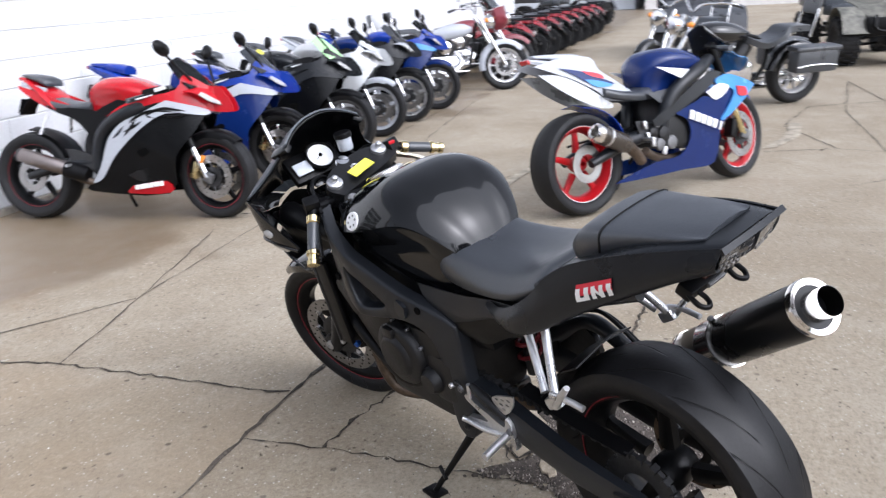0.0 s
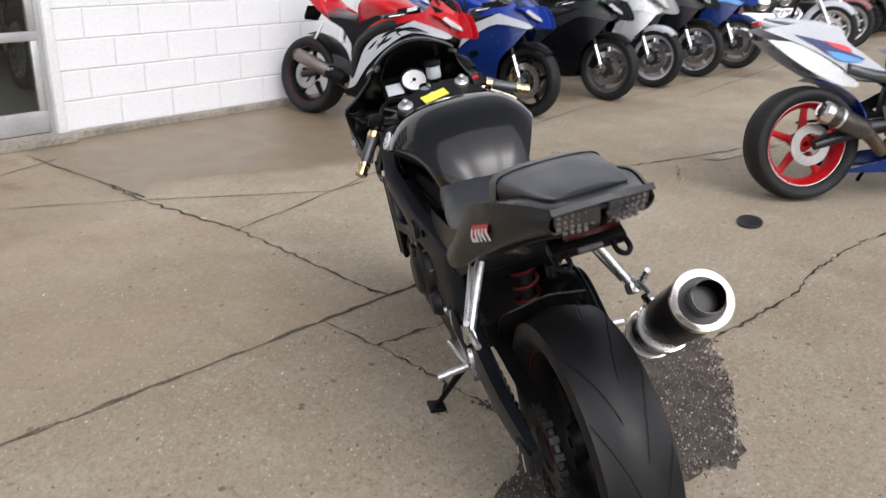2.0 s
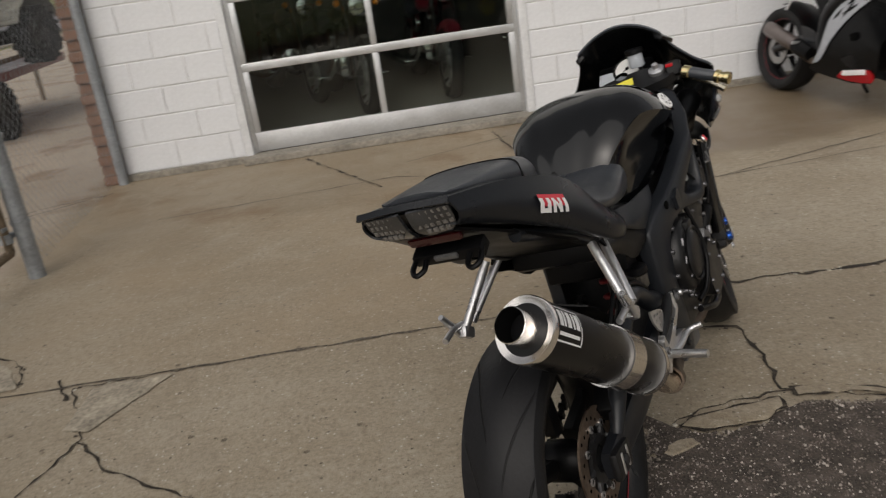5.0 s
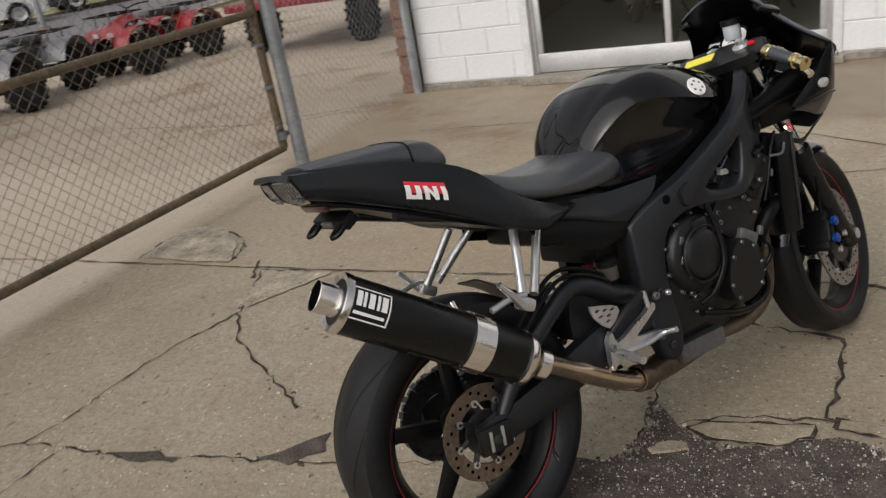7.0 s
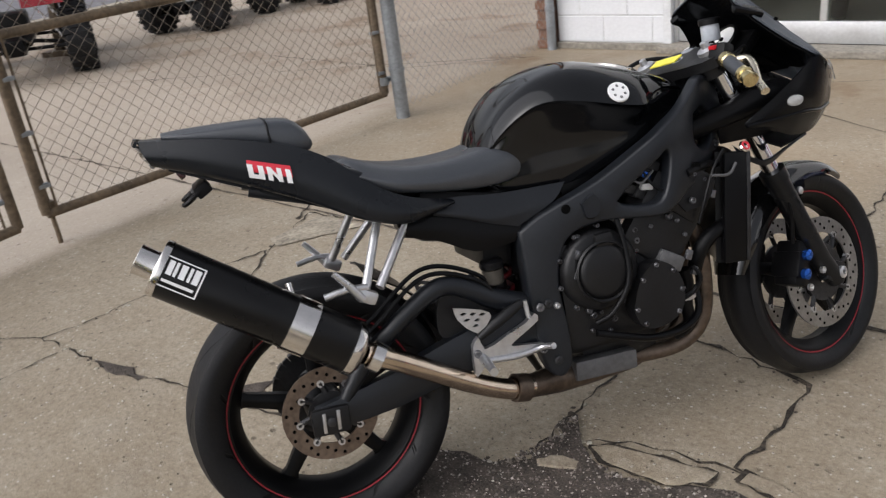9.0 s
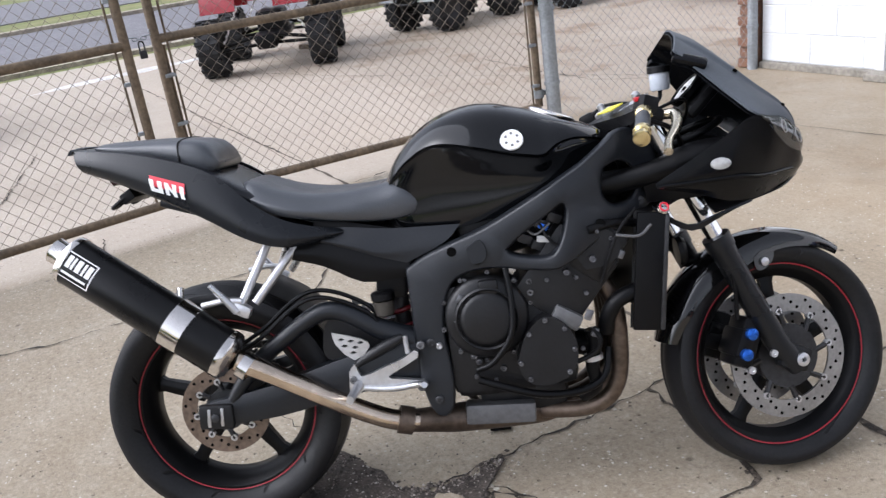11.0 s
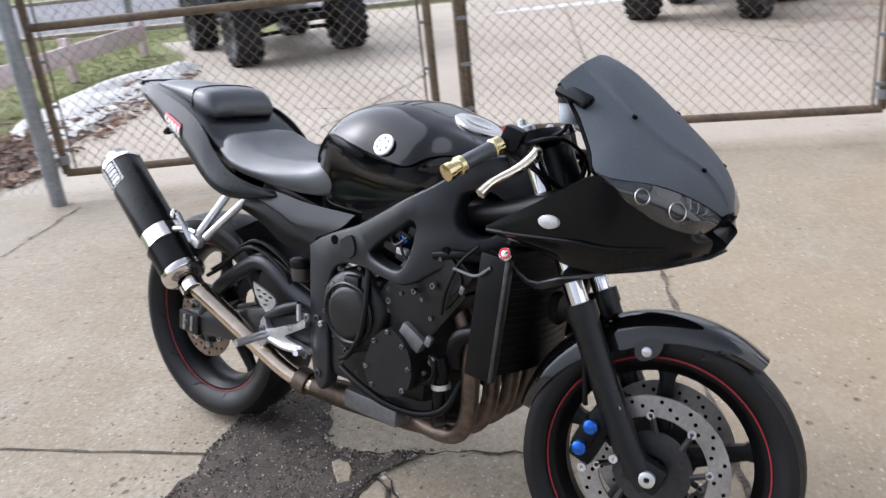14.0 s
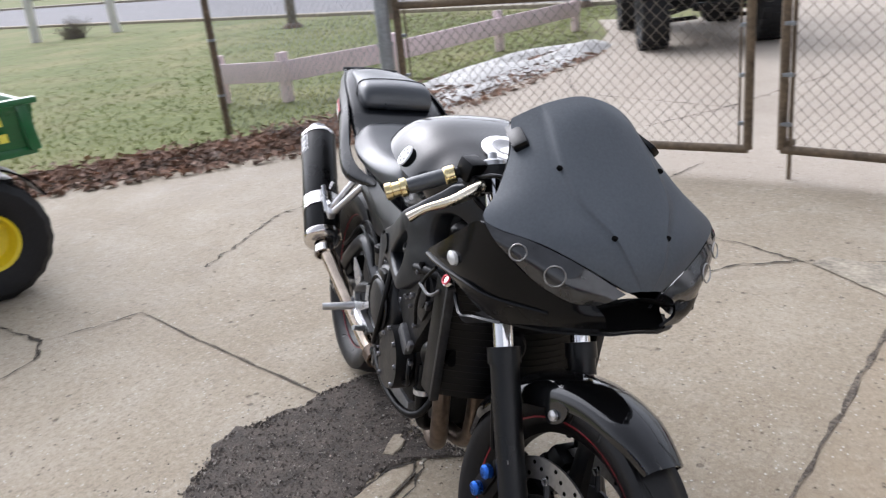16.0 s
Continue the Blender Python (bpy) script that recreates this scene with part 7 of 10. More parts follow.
muf = hp("silencer", tube(B(), [e0, e0 + ed * 0.006, e1 - ed * 0.006, e1], [0.054, 0.057, 0.058, 0.057], 36, 1), "can_black", "black carbon-look silencer with bright end caps")
part("front_cap", lathe(B(), [(-0.016, 0.0270), (-0.012, 0.0420), (-0.004, 0.0560), (0.002, 0.0592), (0.016, 0.0592), (0.016, 0.0560)], e0, ed, 36), M["polished"], muf, "bright front collar")
part("end_cap", lathe(B(), [(-0.011, 0.0585), (-0.011, 0.0600), (0.000, 0.0600), (0.004, 0.0580), (0.003, 0.0540), (-0.002, 0.0400), (0.000, 0.0300)], e1, ed, 36), M["polished"], muf, "polished end cap")
part("outlet", lathe(B(), [(-0.002, 0.0330), (0.012, 0.0305), (0.040, 0.0308), (0.044, 0.0315), (0.045, 0.0302), (0.043, 0.0296)], e1, ed, 28), M["polished"], muf, "short bright outlet pipe")
part("bore", lathe(B(), [(0.0435, 0.0297), (0.036, 0.0285), (-0.10, 0.0280), (-0.10, 0.0005)], e1, ed, 24), M["hole"], muf)
c = e0 + ed * 0.130
part("strap", lathe(B(), [(-0.024, 0.0575), (-0.024, 0.0610), (0.024, 0.0610), (0.024, 0.0575)], c, ed, 36, close=True), M["polished"], muf, "bright hanger strap")
part("strap_bolt", rod(B(), c + Vector((0, 0.02, 0.052)), c + Vector((0, 0.035, 0.085)), 0.008, n=10), M["polished"], muf)
part("link_clamp", lathe(B(), [(-0.012, 0.028), (-0.012, 0.033), (0.012, 0.033), (0.012, 0.028)], e0 - ed * 0.045 + Vector((0, 0.004, 0)), ed, 20, close=True), M["polished"], muf)
# maker's badge as plain bars
side = Vector((0, -1, 0)) - ed * ed.dot(Vector((0, -1, 0)))
side.normalize()
upv = ed.cross(side)
if upv.z < 0:
    upv = -upv


def on_can(s, w, h, lift=0.0):
    a = w / 0.0582
    ctr = e0 + ed * s
    return ctr + (side * math.cos(a) + upv * math.sin(a)) * (0.0582 + lift)


def can_patch(nm, s0, s1, w0, w1, mat, lift):
    rows = [[on_can(s0 + (s1 - s0) * i / 4, w0 + (w1 - w0) * j / 4, 0, lift) for j in range(5)] for i in range(5)]
    part(nm, grid(B(), rows), M[mat], muf)


for s0, s1, w0, w1 in ((0.345, 0.348, -0.022, 0.040), (0.422, 0.425, -0.022, 0.040), (0.345, 0.425, 0.038, 0.041), (0.345, 0.425, -0.023, -0.020)):
    can_patch("badge_border", s0, s1, w0, w1, "decal_white", 0.0010)
for s0, s1 in ((0.352, 0.364), (0.368, 0.374), (0.379, 0.391), (0.396, 0.402), (0.405, 0.416)):
    can_patch("badge_bar", s0, s1, 0.004, 0.033, "decal_white", 0.0012)
can_patch("badge_bar", 0.354, 0.418, -0.012, -0.006, "decal_white", 0.0012)

# swing arm, shock, chain
for sy in (-1, 1):
    o = 0.016 if sy > 0 else 0.0
    pts = [(0.575, sy * 0.120, 0.395), (0.480, sy * 0.128, 0.395), (0.320, sy * 0.128 + o * 0.6, 0.372), (0.150, sy * 0.124 + o, 0.335), (-0.035, sy * 0.120 + o, 0.312)]
    bm = B()
    rows = []
    for p, hh, ww in zip(pts, (0.045, 0.050, 0.046, 0.040, 0.030), (0.026, 0.026, 0.024, 0.020, 0.014)):
        v = Vector(p)
        rows.append([v + Vector((0, ww * a, hh * b)) for a, b in ((-1, -0.6), (-0.7, -1), (0.7, -1), (1, -0.6), (1, 0.6), (0.7, 1), (-0.7, 1), (-1, 0.6))])
    cols = [spline(q, 3) for q in zip(*rows)]
    grid(bm, list(zip(*cols)), wrap=True, cap=True)
    sw = hp("swing_arm", bm, "frame_black", "flat black swing arm")
    part("adjuster_block", box(B(), (-0.008, sy * 0.138 + o, 0.312), (0.085, 0.018, 0.062), (0, 4, 0), 0.008), M["engine"], sw)
    for dx in (-0.024, 0.008):
        part("adjuster_window", box(B(), (dx, sy * 0.1475 + o, 0.312), (0.008, 0.004, 0.046), (0, 6, 0), 0.002), M["alloy"], sw, "bright adjuster plate")
    part("axle_nut", lathe(B(), [(0, 0.0005), (0, 0.012), (0.006, 0.012), (0.008, 0.008), (0.008, 0.0005)], (-0.008, sy * 0.146 + o, 0.312), (0, sy, 0), 6), M["dark_alloy"], sw)
bm = tube(B(), [(0.034, -0.126, 0.345), (0.084, -0.128, 0.405), (0.134, -0.13, 0.449), (0.2157, -0.132, 0.5), (0.2858, -0.132, 0.534), (0.335, -0.132, 0.536), (0.3843, -0.13, 0.514), (0.4336, -0.126, 0.482), (0.515, -0.118, 0.44)], [0.014, 0.020, 0.021, 0.021, 0.022, 0.022, 0.024, 0.026, 0.030], 14, 4)
brace = hp("swing_arm_brace", bm, "frame_black", "arched swing arm brace")
part("brace_gusset", plate(B(), [(0.335, 0.53), (0.3953, 0.5), (0.45, 0.47), (0.52, 0.45), (0.525, 0.4), (0.4281, 0.4), (0.3296, 0.41), (0.2858, 0.43), (0.2967, 0.5)], -0.112, -0.128), M["engine"], brace)
part("gusset_bolt", disc(B(), (0.282, -0.146, 0.372), (0, -1, 0), 0.007, 0.006, 12), M["bolt"], brace)
hp("hugger", surf(B(), [[(RC[0] + math.cos(a) * (0.338 + 0.01 * abs(f)), f * 0.098, RC[2] + math.sin(a) * (0.338 - 0.020 * abs(f))) for f in (-1, -0.6, 0, 0.6, 1)] for a in (radians(q) for q in (16, 28, 40, 52, 64))], 3, 3, 0.004), "plastic", "black rear hugger")
for dy, dz in ((-0.140, 0.0), (-0.124, 0.014)):
    hp("brake_line", tube(B(), [(0.081, dy, 0.466 + dz), (0.136, dy, 0.496 + dz), (0.2266, dy, 0.556 + dz), (0.2858, dy, 0.574 + dz), (0.3482, dy, 0.561 + dz), (0.415, dy, 0.526 + dz), (0.4391, dy, 0.496 + dz)], 0.0055, 8, 4), "plastic")
hp("rear_caliper", box(B(), (0.095, -0.102, 0.395), (0.080, 0.05, 0.055), (0, -35, 0), 0.010), "plastic", "small rear brake caliper")
sp = [(0.490 + 0.034 * math.cos(t), -0.045 + 0.034 * math.sin(t), 0.430 + 0.0042 * k) for k, t in ((q, q * 0.62) for q in range(32))]
hp("shock_spring", tube(B(), sp, 0.0062, 8, 1), "red_spring", "red shock spring")
hp("shock_body", rod(B(), (0.490, -0.045, 0.380), (0.490, -0.045, 0.600), 0.020, n=16), "dark_alloy")
hp("shock_reservoir", lathe(B(), [(0, 0.0005), (0, 0.020), (0.004, 0.024), (0.036, 0.026), (0.040, 0.0005)], (0.455, -0.118, 0.508), (0, 0, 1), 18), "smoke_bottle", "rear brake fluid bottle")
hp("bottle_cap", lathe(B(), [(0, 0.029), (0.014, 0.029), (0.018, 0.024), (0.018, 0.0005)], (0.455, -0.118, 0.548), (0, 0, 1), 18), "plastic")
hp("battery_tray", box(B(), (0.42, 0, 0.675), (0.26, 0.24, 0.12), (0, 14, 0), 0.02), "plastic")
hp("shock_mount", box(B(), (0.480, 0, 0.582), (0.075, 0.220, 0.075), (0, 8, 0), 0.012), "plastic")
hp("linkage_cover", plate(B(), [(0.440, 0.480), (0.500, 0.470), (0.524, 0.430), (0.500, 0.405), (0.450, 0.420)], -0.100, -0.118), "engine")
spk = lathe(B(), [(-0.003, 0.055), (-0.003, 0.098), (0.003, 0.098), (0.003, 0.055)], (0, 0.101, RC[2]), (0, 1, 0), 44, close=True)
for i in range(44):
    a = 2 * math.pi * i / 44
    box(spk, (math.cos(a) * 0.101, 0.101, RC[2] + math.sin(a) * 0.101), (0.008, 0.006, 0.008), (0, -math.degrees(a), 0))
hp("rear_sprocket", spk, "dark_alloy")
loop = []
for i in range(19):
    a = radians(90 + 180 * i / 18)
    loop.append(Vector((0.103 * math.cos(a), 0.101, RC[2] + 0.103 * math.sin(a))))
c2, r2 = Vector((0.60, 0.101, 0.412)), 0.036
for i in range(11):
    a = radians(-82 + 172 * i / 10)
    loop.append(c2 + Vector((r2 * math.cos(a), 0, r2 * math.sin(a))))
path = []
for a, b in zip(loop, loop[1:] + loop[:1]):
    n = max(1, round((b - a).length / 0.0159))
    path += [a + (b - a) * k / n for k in range(n)]
bm = B()
for i, (a, b) in enumerate(zip(path, path[1:] + path[:1])):
    c, d = (a + b) / 2, b - a
    box(bm, c, (d.length * 0.86, 0.010 if i % 2 else 0.021, 0.013 if i % 2 else 0.015), (0, -math.degrees(math.atan2(d.z, d.x)), 0))
hp("drive_chain", bm, "dark_alloy", "dull drive chain", smooth=0)
hp("chain_guard", surf(B(), [[(0.36, 0.080, 0.470), (0.36, 0.118, 0.465)], [(0.18, 0.080, 0.440), (0.18, 0.118, 0.435)], [(0.02, 0.080, 0.425), (0.02, 0.118, 0.420)]], 3, 2, 0.004), "plastic")

# foot rests, hangers, side stand
for sy in (-1, 1):
    for a, b in (((0.268, 0.125, 0.712), (0.150, 0.196, 0.590)), ((0.190, 0.130, 0.720), (0.118, 0.197, 0.592))):
        hp("hanger_strut", tube(B(), [(a[0], sy * a[1], a[2]), (b[0], sy * b[1], b[2])], 0.0105, 10, 1), "alloy", "bare alloy pillion hanger")
    hp("hanger_knuckle", box(B(), (0.118, sy * 0.200, 0.580), (0.046, 0.026, 0.030), (0, 30, 0), 0.010), "alloy")
    hp("hanger_link", tube(B(), [(0.122, sy * 0.204, 0.600), (0.080, sy * 0.206, 0.606), (0.030, sy * 0.204, 0.600)], 0.0075, 10, 2), "alloy", "bare alloy silencer link")
    hp("pillion_peg", tube(B(), [(0.108, sy * 0.208, 0.578), (0.085, sy * 0.212, 0.612), (0.058, sy * 0.214, 0.648)], [0.010, 0.009, 0.007], 10, 2), "alloy", "folded pillion peg")
    heel = [(0.3208, 0.493), (0.3931, 0.471), (0.4128, 0.45), (0.3701, 0.421), (0.3274, 0.462)]
    holes = [[(x - 0.009, z), (x, z + 0.0035), (x + 0.009, z), (x, z - 0.0035)] for x, z in [(0.3427, 0.474), (0.3668, 0.468), (0.3909, 0.462), (0.3493, 0.458), (0.3755, 0.452), (0.369, 0.44)]]
    hp("heel_guard", plate(B(), heel, sy * 0.164, sy * 0.169, holes, rounded=2), "alloy", "drilled alloy heel guard")
    rest = [(0.3515, 0.395), (0.3701, 0.412), (0.381, 0.38), (0.4391, 0.396), (0.494, 0.414), (0.518, 0.43), (0.524, 0.411), (0.462, 0.38), (0.455, 0.368), (0.53, 0.354), (0.529, 0.338), (0.4489, 0.345), (0.3931, 0.354), (0.3569, 0.327), (0.3449, 0.328)]
    hp("footrest_plate", plate(B(), rest, sy * 0.156, sy * 0.172, [], rounded=2), "alloy", "bare alloy rearset plate")
    hp("master_cylinder", tube(B(), [(0.371, sy * 0.166, 0.408), (0.412, sy * 0.168, 0.428), (0.454, sy * 0.168, 0.446), (0.496, sy * 0.164, 0.462)], [0.008, 0.013, 0.014, 0.009], 12, 2), "engine", "small black master cylinder")
    hp("pushrod", tube(B(), [(0.501, sy * 0.170, 0.466), (0.503, sy * 0.172, 0.424)], 0.0060, 8, 1), "alloy")
    hp("footpeg", tube(B(), [(0.372, sy * 0.160, 0.362), (0.368, sy * 0.21, 0.360), (0.362, sy * 0.262, 0.358)], [0.012, 0.011, 0.010], 12, 2), "alloy", "knurled alloy foot peg")
    hp("pedal", tube(B(), [(0.385, sy * 0.172, 0.352), (0.460, sy * 0.178, 0.345), (0.520, sy * 0.182, 0.350), (0.535, sy * (0.215 if sy < 0 else 0.190), 0.358)], 0.0075, 10, 3), "alloy", "bare alloy foot lever")
    bolts(hero, [(0.535, sy * 0.170, 0.440), (0.525, sy * 0.170, 0.340), (0.360, sy * 0.170, 0.375)], (0, sy, 0), 0.010, 0.008, M["grey_alloy"], "footrest_bolt")
foot = HERO.inverted() @ Vector((2.118, 1.728, 0.008))
hp("side_stand", tube(B(), [(0.575, 0.120, 0.270), (foot.x * 0.5 + 0.2875, foot.y * 0.5 + 0.060, foot.z * 0.5 + 0.135), (foot.x, foot.y, foot.z)], [0.014, 0.010, 0.008], 12, 3), "plastic", "black side stand on the concrete")
hp("stand_foot", box(B(), foot, (0.060, 0.050, 0.010), (12, 0, 0), 0.003), "plastic")
hp("stand_tang", tube(B(), [(foot.x + 0.004, foot.y - 0.04, foot.z + 0.06), (foot.x - 0.045, foot.y - 0.02, foot.z + 0.055)], 0.006, 8, 1), "plastic")


# the short wheelbase: everything behind the seat stands a little further forward
def shorten(ob, keep=0.45, most=0.026):
    for k in ob.children:
        if k.location.length > 1e-6:
            k.location.x += most * min(1.0, max(0.0, (keep - k.location.x) / 0.3))
            continue
        for v in k.data.vertices:
            v.co.x += most * min(1.0, max(0.0, (keep - v.co.x) / 0.3))
        shorten(k)


shorten(hero)

# ---- parked sport bikes ----
def sport_bike(m, label, c, steer=-8, R=0.30, spokes=5, mirrors=True, screen="clear_screen", plate_on=True, group="sport bikes along the wall"):
    """A faired sport bike; c names the material of each panel."""
    b = thing("sport_motorcycle", m, label, "motorcycle", group)
    S = steer_matrix((1.10, 0, 0.88), 24, steer)
    drop, short = c.get("drop", 0.0), c.get("short", 0.0)
    F, Rr = (1.385, 0, R - 0.006), (0, 0, R + 0.008)

    def q(nm, bm, mat, lab="", st=False, parent=None, smooth=45):
        if st:
            moved(bm, S)
        return part(nm, bm, M[mat], parent or b, lab, smooth)
    wheel(b, "rear_wheel", Rr, R + 0.010, 0.18, 0.220, spokes, M["tyre"], M[c["rim"]], M[c["stripe"]] if c.get("stripe") else None)
    wheel(b, "front_wheel", F, R - 0.004, 0.12, 0.220, spokes, M["tyre"], M[c["rim"]], M[c["stripe"]] if c.get("stripe") else None, S)
    for y in (-0.066, 0.066):
        brake_disc(b, (F[0], y, F[2]), 0.150, 0.100, S, M["disc"], 24)
    dn = Vector((math.sin(radians(24)), 0, -math.cos(radians(24))))
    tp = Vector(F) - dn * 0.66
    for sy in (-1, 1):
        y = sy * 0.10
        a, e = Vector((tp.x - 0.02, y, tp.z)), Vector((F[0] - 0.02, y, F[2]))
        q("fork_tube", rod(B(), a + dn * 0.40, e, 0.0215, n=14), "chrome" if c.get("fork") is None else c["fork"], "bright fork leg", True)
        q("fork_outer", rod(B(), a, a + dn * 0.44, 0.028, n=14), "plastic", "", True)
        q("axle_clamp", box(B(), (F[0] - 0.010, y, F[2]), (0.07, 0.034, 0.07), (0, 24, 0), 0.01), "grey_alloy", "", True)
        q("caliper", box(B(), (F[0] - 0.115, sy * 0.074, F[2] + 0.05), (0.055, 0.07, 0.12), (0, 24, 0), 0.012), c.get("caliper", "plastic"), "", True)
        q("clip_on_bar", rod(B(), (1.06, sy * 0.10, 0.875), (0.985, sy * 0.315, 0.835), 0.012, n=10), "plastic", "", True)
        q("grip", rod(B(), (1.015, sy * 0.215, 0.851), (0.975, sy * 0.325, 0.832), 0.017, n=12), "vinyl", "", True)
        q("lever", tube(B(), [(1.05, sy * 0.16, 0.862), (1.075, sy * 0.20, 0.858), (1.035, sy * 0.31, 0.840)], 0.007, 8, 3), "alloy", "", True)
    rows = []
    for i in range(11):
        a = radians(50 + 112 * i / 10)
        rows.append([(F[0] + math.cos(a) * (R + 0.018 - d), f * (0.064 if 1 < i < 9 else 0.050), F[2] + math.sin(a) * (R + 0.018 - d)) for f, d in ((-1, 0.055), (-0.9, 0.016), (-0.4, 0), (0.4, 0), (0.9, 0.016), (1, 0.055))])
    q("front_fender", surf(B(), rows, 2, 2, 0.004), c["fender"], "", True)
    # tank, seats, tail
    def hull(nm, secs, mat, lab=""):
        rws = []
        for x, t, w, s, fl, bo in secs:
            x = x + max(0.0, 0.3 - x) * short
            if nm in ("tail_cowl", "pillion_pad"):
                w, fl = w * c.get("slim", 1.0), fl * c.get("slim", 1.0)
                bo = s - (s - bo) * (0.55 if short > 0.3 or c.get("slim") else 1.0)
            low = drop + (0.06 if drop and nm == "rider_seat" else 0.0)
            t, s, bo = t - low, s - low, bo - low
            h = [(0, t), (w * 0.45, t - 0.003), (w * 0.85, t - (t - s) * 0.45), (w, s), (fl, s - (s - bo) * 0.5), (fl * 0.95, bo)]
            rws.append([(x, y, z) for y, z in reversed(h)] + [(x, -y, z) for y, z in h[1:]])
        ln = [spline(r, 2) for r in rws]
        cl = [spline(k, 3) for k in zip(*ln)]
        return q(nm, grid(B(), list(zip(*cl)), wrap=True, cap=True), mat, lab, smooth=70)
    hull("fuel_tank", [(0.50, 0.87, 0.07, 0.82, 0.07, 0.72), (0.56, 0.945, 0.14, 0.875, 0.11, 0.70), (0.68, 0.975, 0.19, 0.895, 0.13, 0.70), (0.82, 0.965, 0.20, 0.885, 0.16, 0.72), (0.94, 0.92, 0.17, 0.86, 0.15, 0.76), (1.03, 0.87, 0.10, 0.84, 0.09, 0.80)], c["tank"])
    hull("rider_seat", [(0.16, 0.860, 0.13, 0.835, 0.13, 0.80), (0.26, 0.836, 0.15, 0.805, 0.15, 0.77), (0.42, 0.815, 0.145, 0.780, 0.14, 0.745), (0.54, 0.830, 0.12, 0.790, 0.12, 0.745)], "vinyl")
    hull("tail_cowl", [(-0.30, 1.005, 0.045, 0.995, 0.04, 0.975), (-0.16, 0.985, 0.10, 0.960, 0.09, 0.915), (0.0, 0.945, 0.135, 0.905, 0.12, 0.845), (0.14, 0.885, 0.155, 0.835, 0.14, 0.775), (0.28, 0.80, 0.15, 0.765, 0.13, 0.725), (0.36, 0.765, 0.12, 0.745, 0.11, 0.715)], c["tail"])
    hull("pillion_pad", [(-0.26, 1.018, 0.05, 1.012, 0.05, 1.000), (-0.14, 1.016, 0.085, 1.000, 0.085, 0.975), (0.02, 1.005, 0.105, 0.975, 0.10, 0.935), (0.11, 0.985, 0.10, 0.945, 0.095, 0.915)], c.get("pad", "vinyl"))
    tx = -0.30 + 0.6 * short
    q("tail_light", box(B(), (tx - 0.005, 0, 0.985 - drop), (0.02, 0.075, 0.026), (0, -20, 0), 0.006), "red_lens")
    if plate_on:
        q("mud_flap", surf(B(), [[(tx + 0.13, -0.05, 0.91), (tx + 0.13, 0.05, 0.91)], [(tx + 0.04, -0.07, 0.82), (tx + 0.04, 0.07, 0.82)], [(tx - 0.01, -0.08, 0.74), (tx - 0.01, 0.08, 0.74)]], 2, 2, 0.006), "plastic")
        q("number_plate_blank", box(B(), (tx + 0.005, 0, 0.80), (0.006, 0.16, 0.10), (0, 20, 0), 0.002), "plastic")
    # frame, engine, swing arm
    q("engine_block", box(B(), (0.79, 0, 0.46), (0.36, 0.33, 0.36), (0, 8, 0), 0.04), "engine")
    q("belly_fill", box(B(), (0.93, 0, 0.46), (0.34, 0.26, 0.34), (0, 25, 0), 0.05), "plastic")
    for sy in (-1, 1):
        q("frame_spar", tube(B(), [(1.06, sy * 0.12, 0.80), (0.86, sy * 0.195, 0.74), (0.66, sy * 0.175, 0.63), (0.58, sy * 0.15, 0.48), (0.57, sy * 0.14, 0.34)], [0.036, 0.044, 0.044, 0.040, 0.030], 10, 3), c.get("frame", "frame_black"))
        q("swing_arm", tube(B(), [(0.58, sy * 0.12, 0.41), (0.30, sy * 0.125, 0.39), (0.0, sy * 0.12, Rr[2])], [0.040, 0.042, 0.026], 10, 3), c.get("swing", "frame_black"))
        q("footrest_plate", plate(B(), [(0.34, 0.50), (0.42, 0.49), (0.55, 0.44), (0.55, 0.36), (0.44, 0.36), (0.38, 0.40)], sy * 0.150, sy * 0.160), c.get("rearset", "dark_alloy"))
        q("footpeg", rod(B(), (0.40, sy * 0.16, 0.39), (0.39, sy * 0.25, 0.39), 0.011, n=8), "alloy")
        if not drop:
            q("hanger", tube(B(), [(0.20, sy * 0.13, 0.73), (0.16, sy * 0.17, 0.60)], 0.011, 8, 1), c.get("hanger", "alloy"))
    q("hugger", surf(B(), [[(math.cos(a) * 0.345, f * 0.098, Rr[2] + math.sin(a) * (0.345 - 0.02 * abs(f))) for f in (-1, -0.5, 0, 0.5, 1)] for a in (radians(k) for k in (20, 45, 70, 88))], 3, 2, 0.004), c.get("hugger", "plastic"))
    q("rear_disc", lathe(B(), [(-0.003, 0.06), (-0.003, 0.11), (0.003, 0.11), (0.003, 0.06)], (0, -0.09, Rr[2]), (0, 1, 0), 28, close=True), "disc")
    q("chain", tube(B(), [(0.02, 0.09, Rr[2] + 0.10), (0.58, 0.09, 0.45)], 0.008, 6, 1), "dark_alloy")
    # fairing panels on each side, curving in towards the nose and the belly
    skew = c.get("skew", -0.55)
    for nm, mat, outline, y, lift in c["panels"]:
        for sy in (-1, 1):
            def curve(x, z):
                return min(0.16, max(0.0, x - 1.08) ** 2 * 0.9 + (z - 0.62) ** 2 * 0.30)
            bm = plate(B(), outline, sy * (y + lift), sy * (y + lift + 0.006), bend=lambda x, z: -sy * curve(x, z), rounded=c.get("round", 3))
            for v in bm.verts:
                v.co.x += skew * curve(v.co.x, v.co.z)
            q(nm, bm, c.get(mat, mat), smooth=35)
    # nose, lamps, screen, mirrors
    cen = [(1.455, 0, 0.770 - drop), (1.445, 0, 0.82 - drop), (1.40, 0, 0.875 - drop), (1.34, 0, 0.925 - drop)]
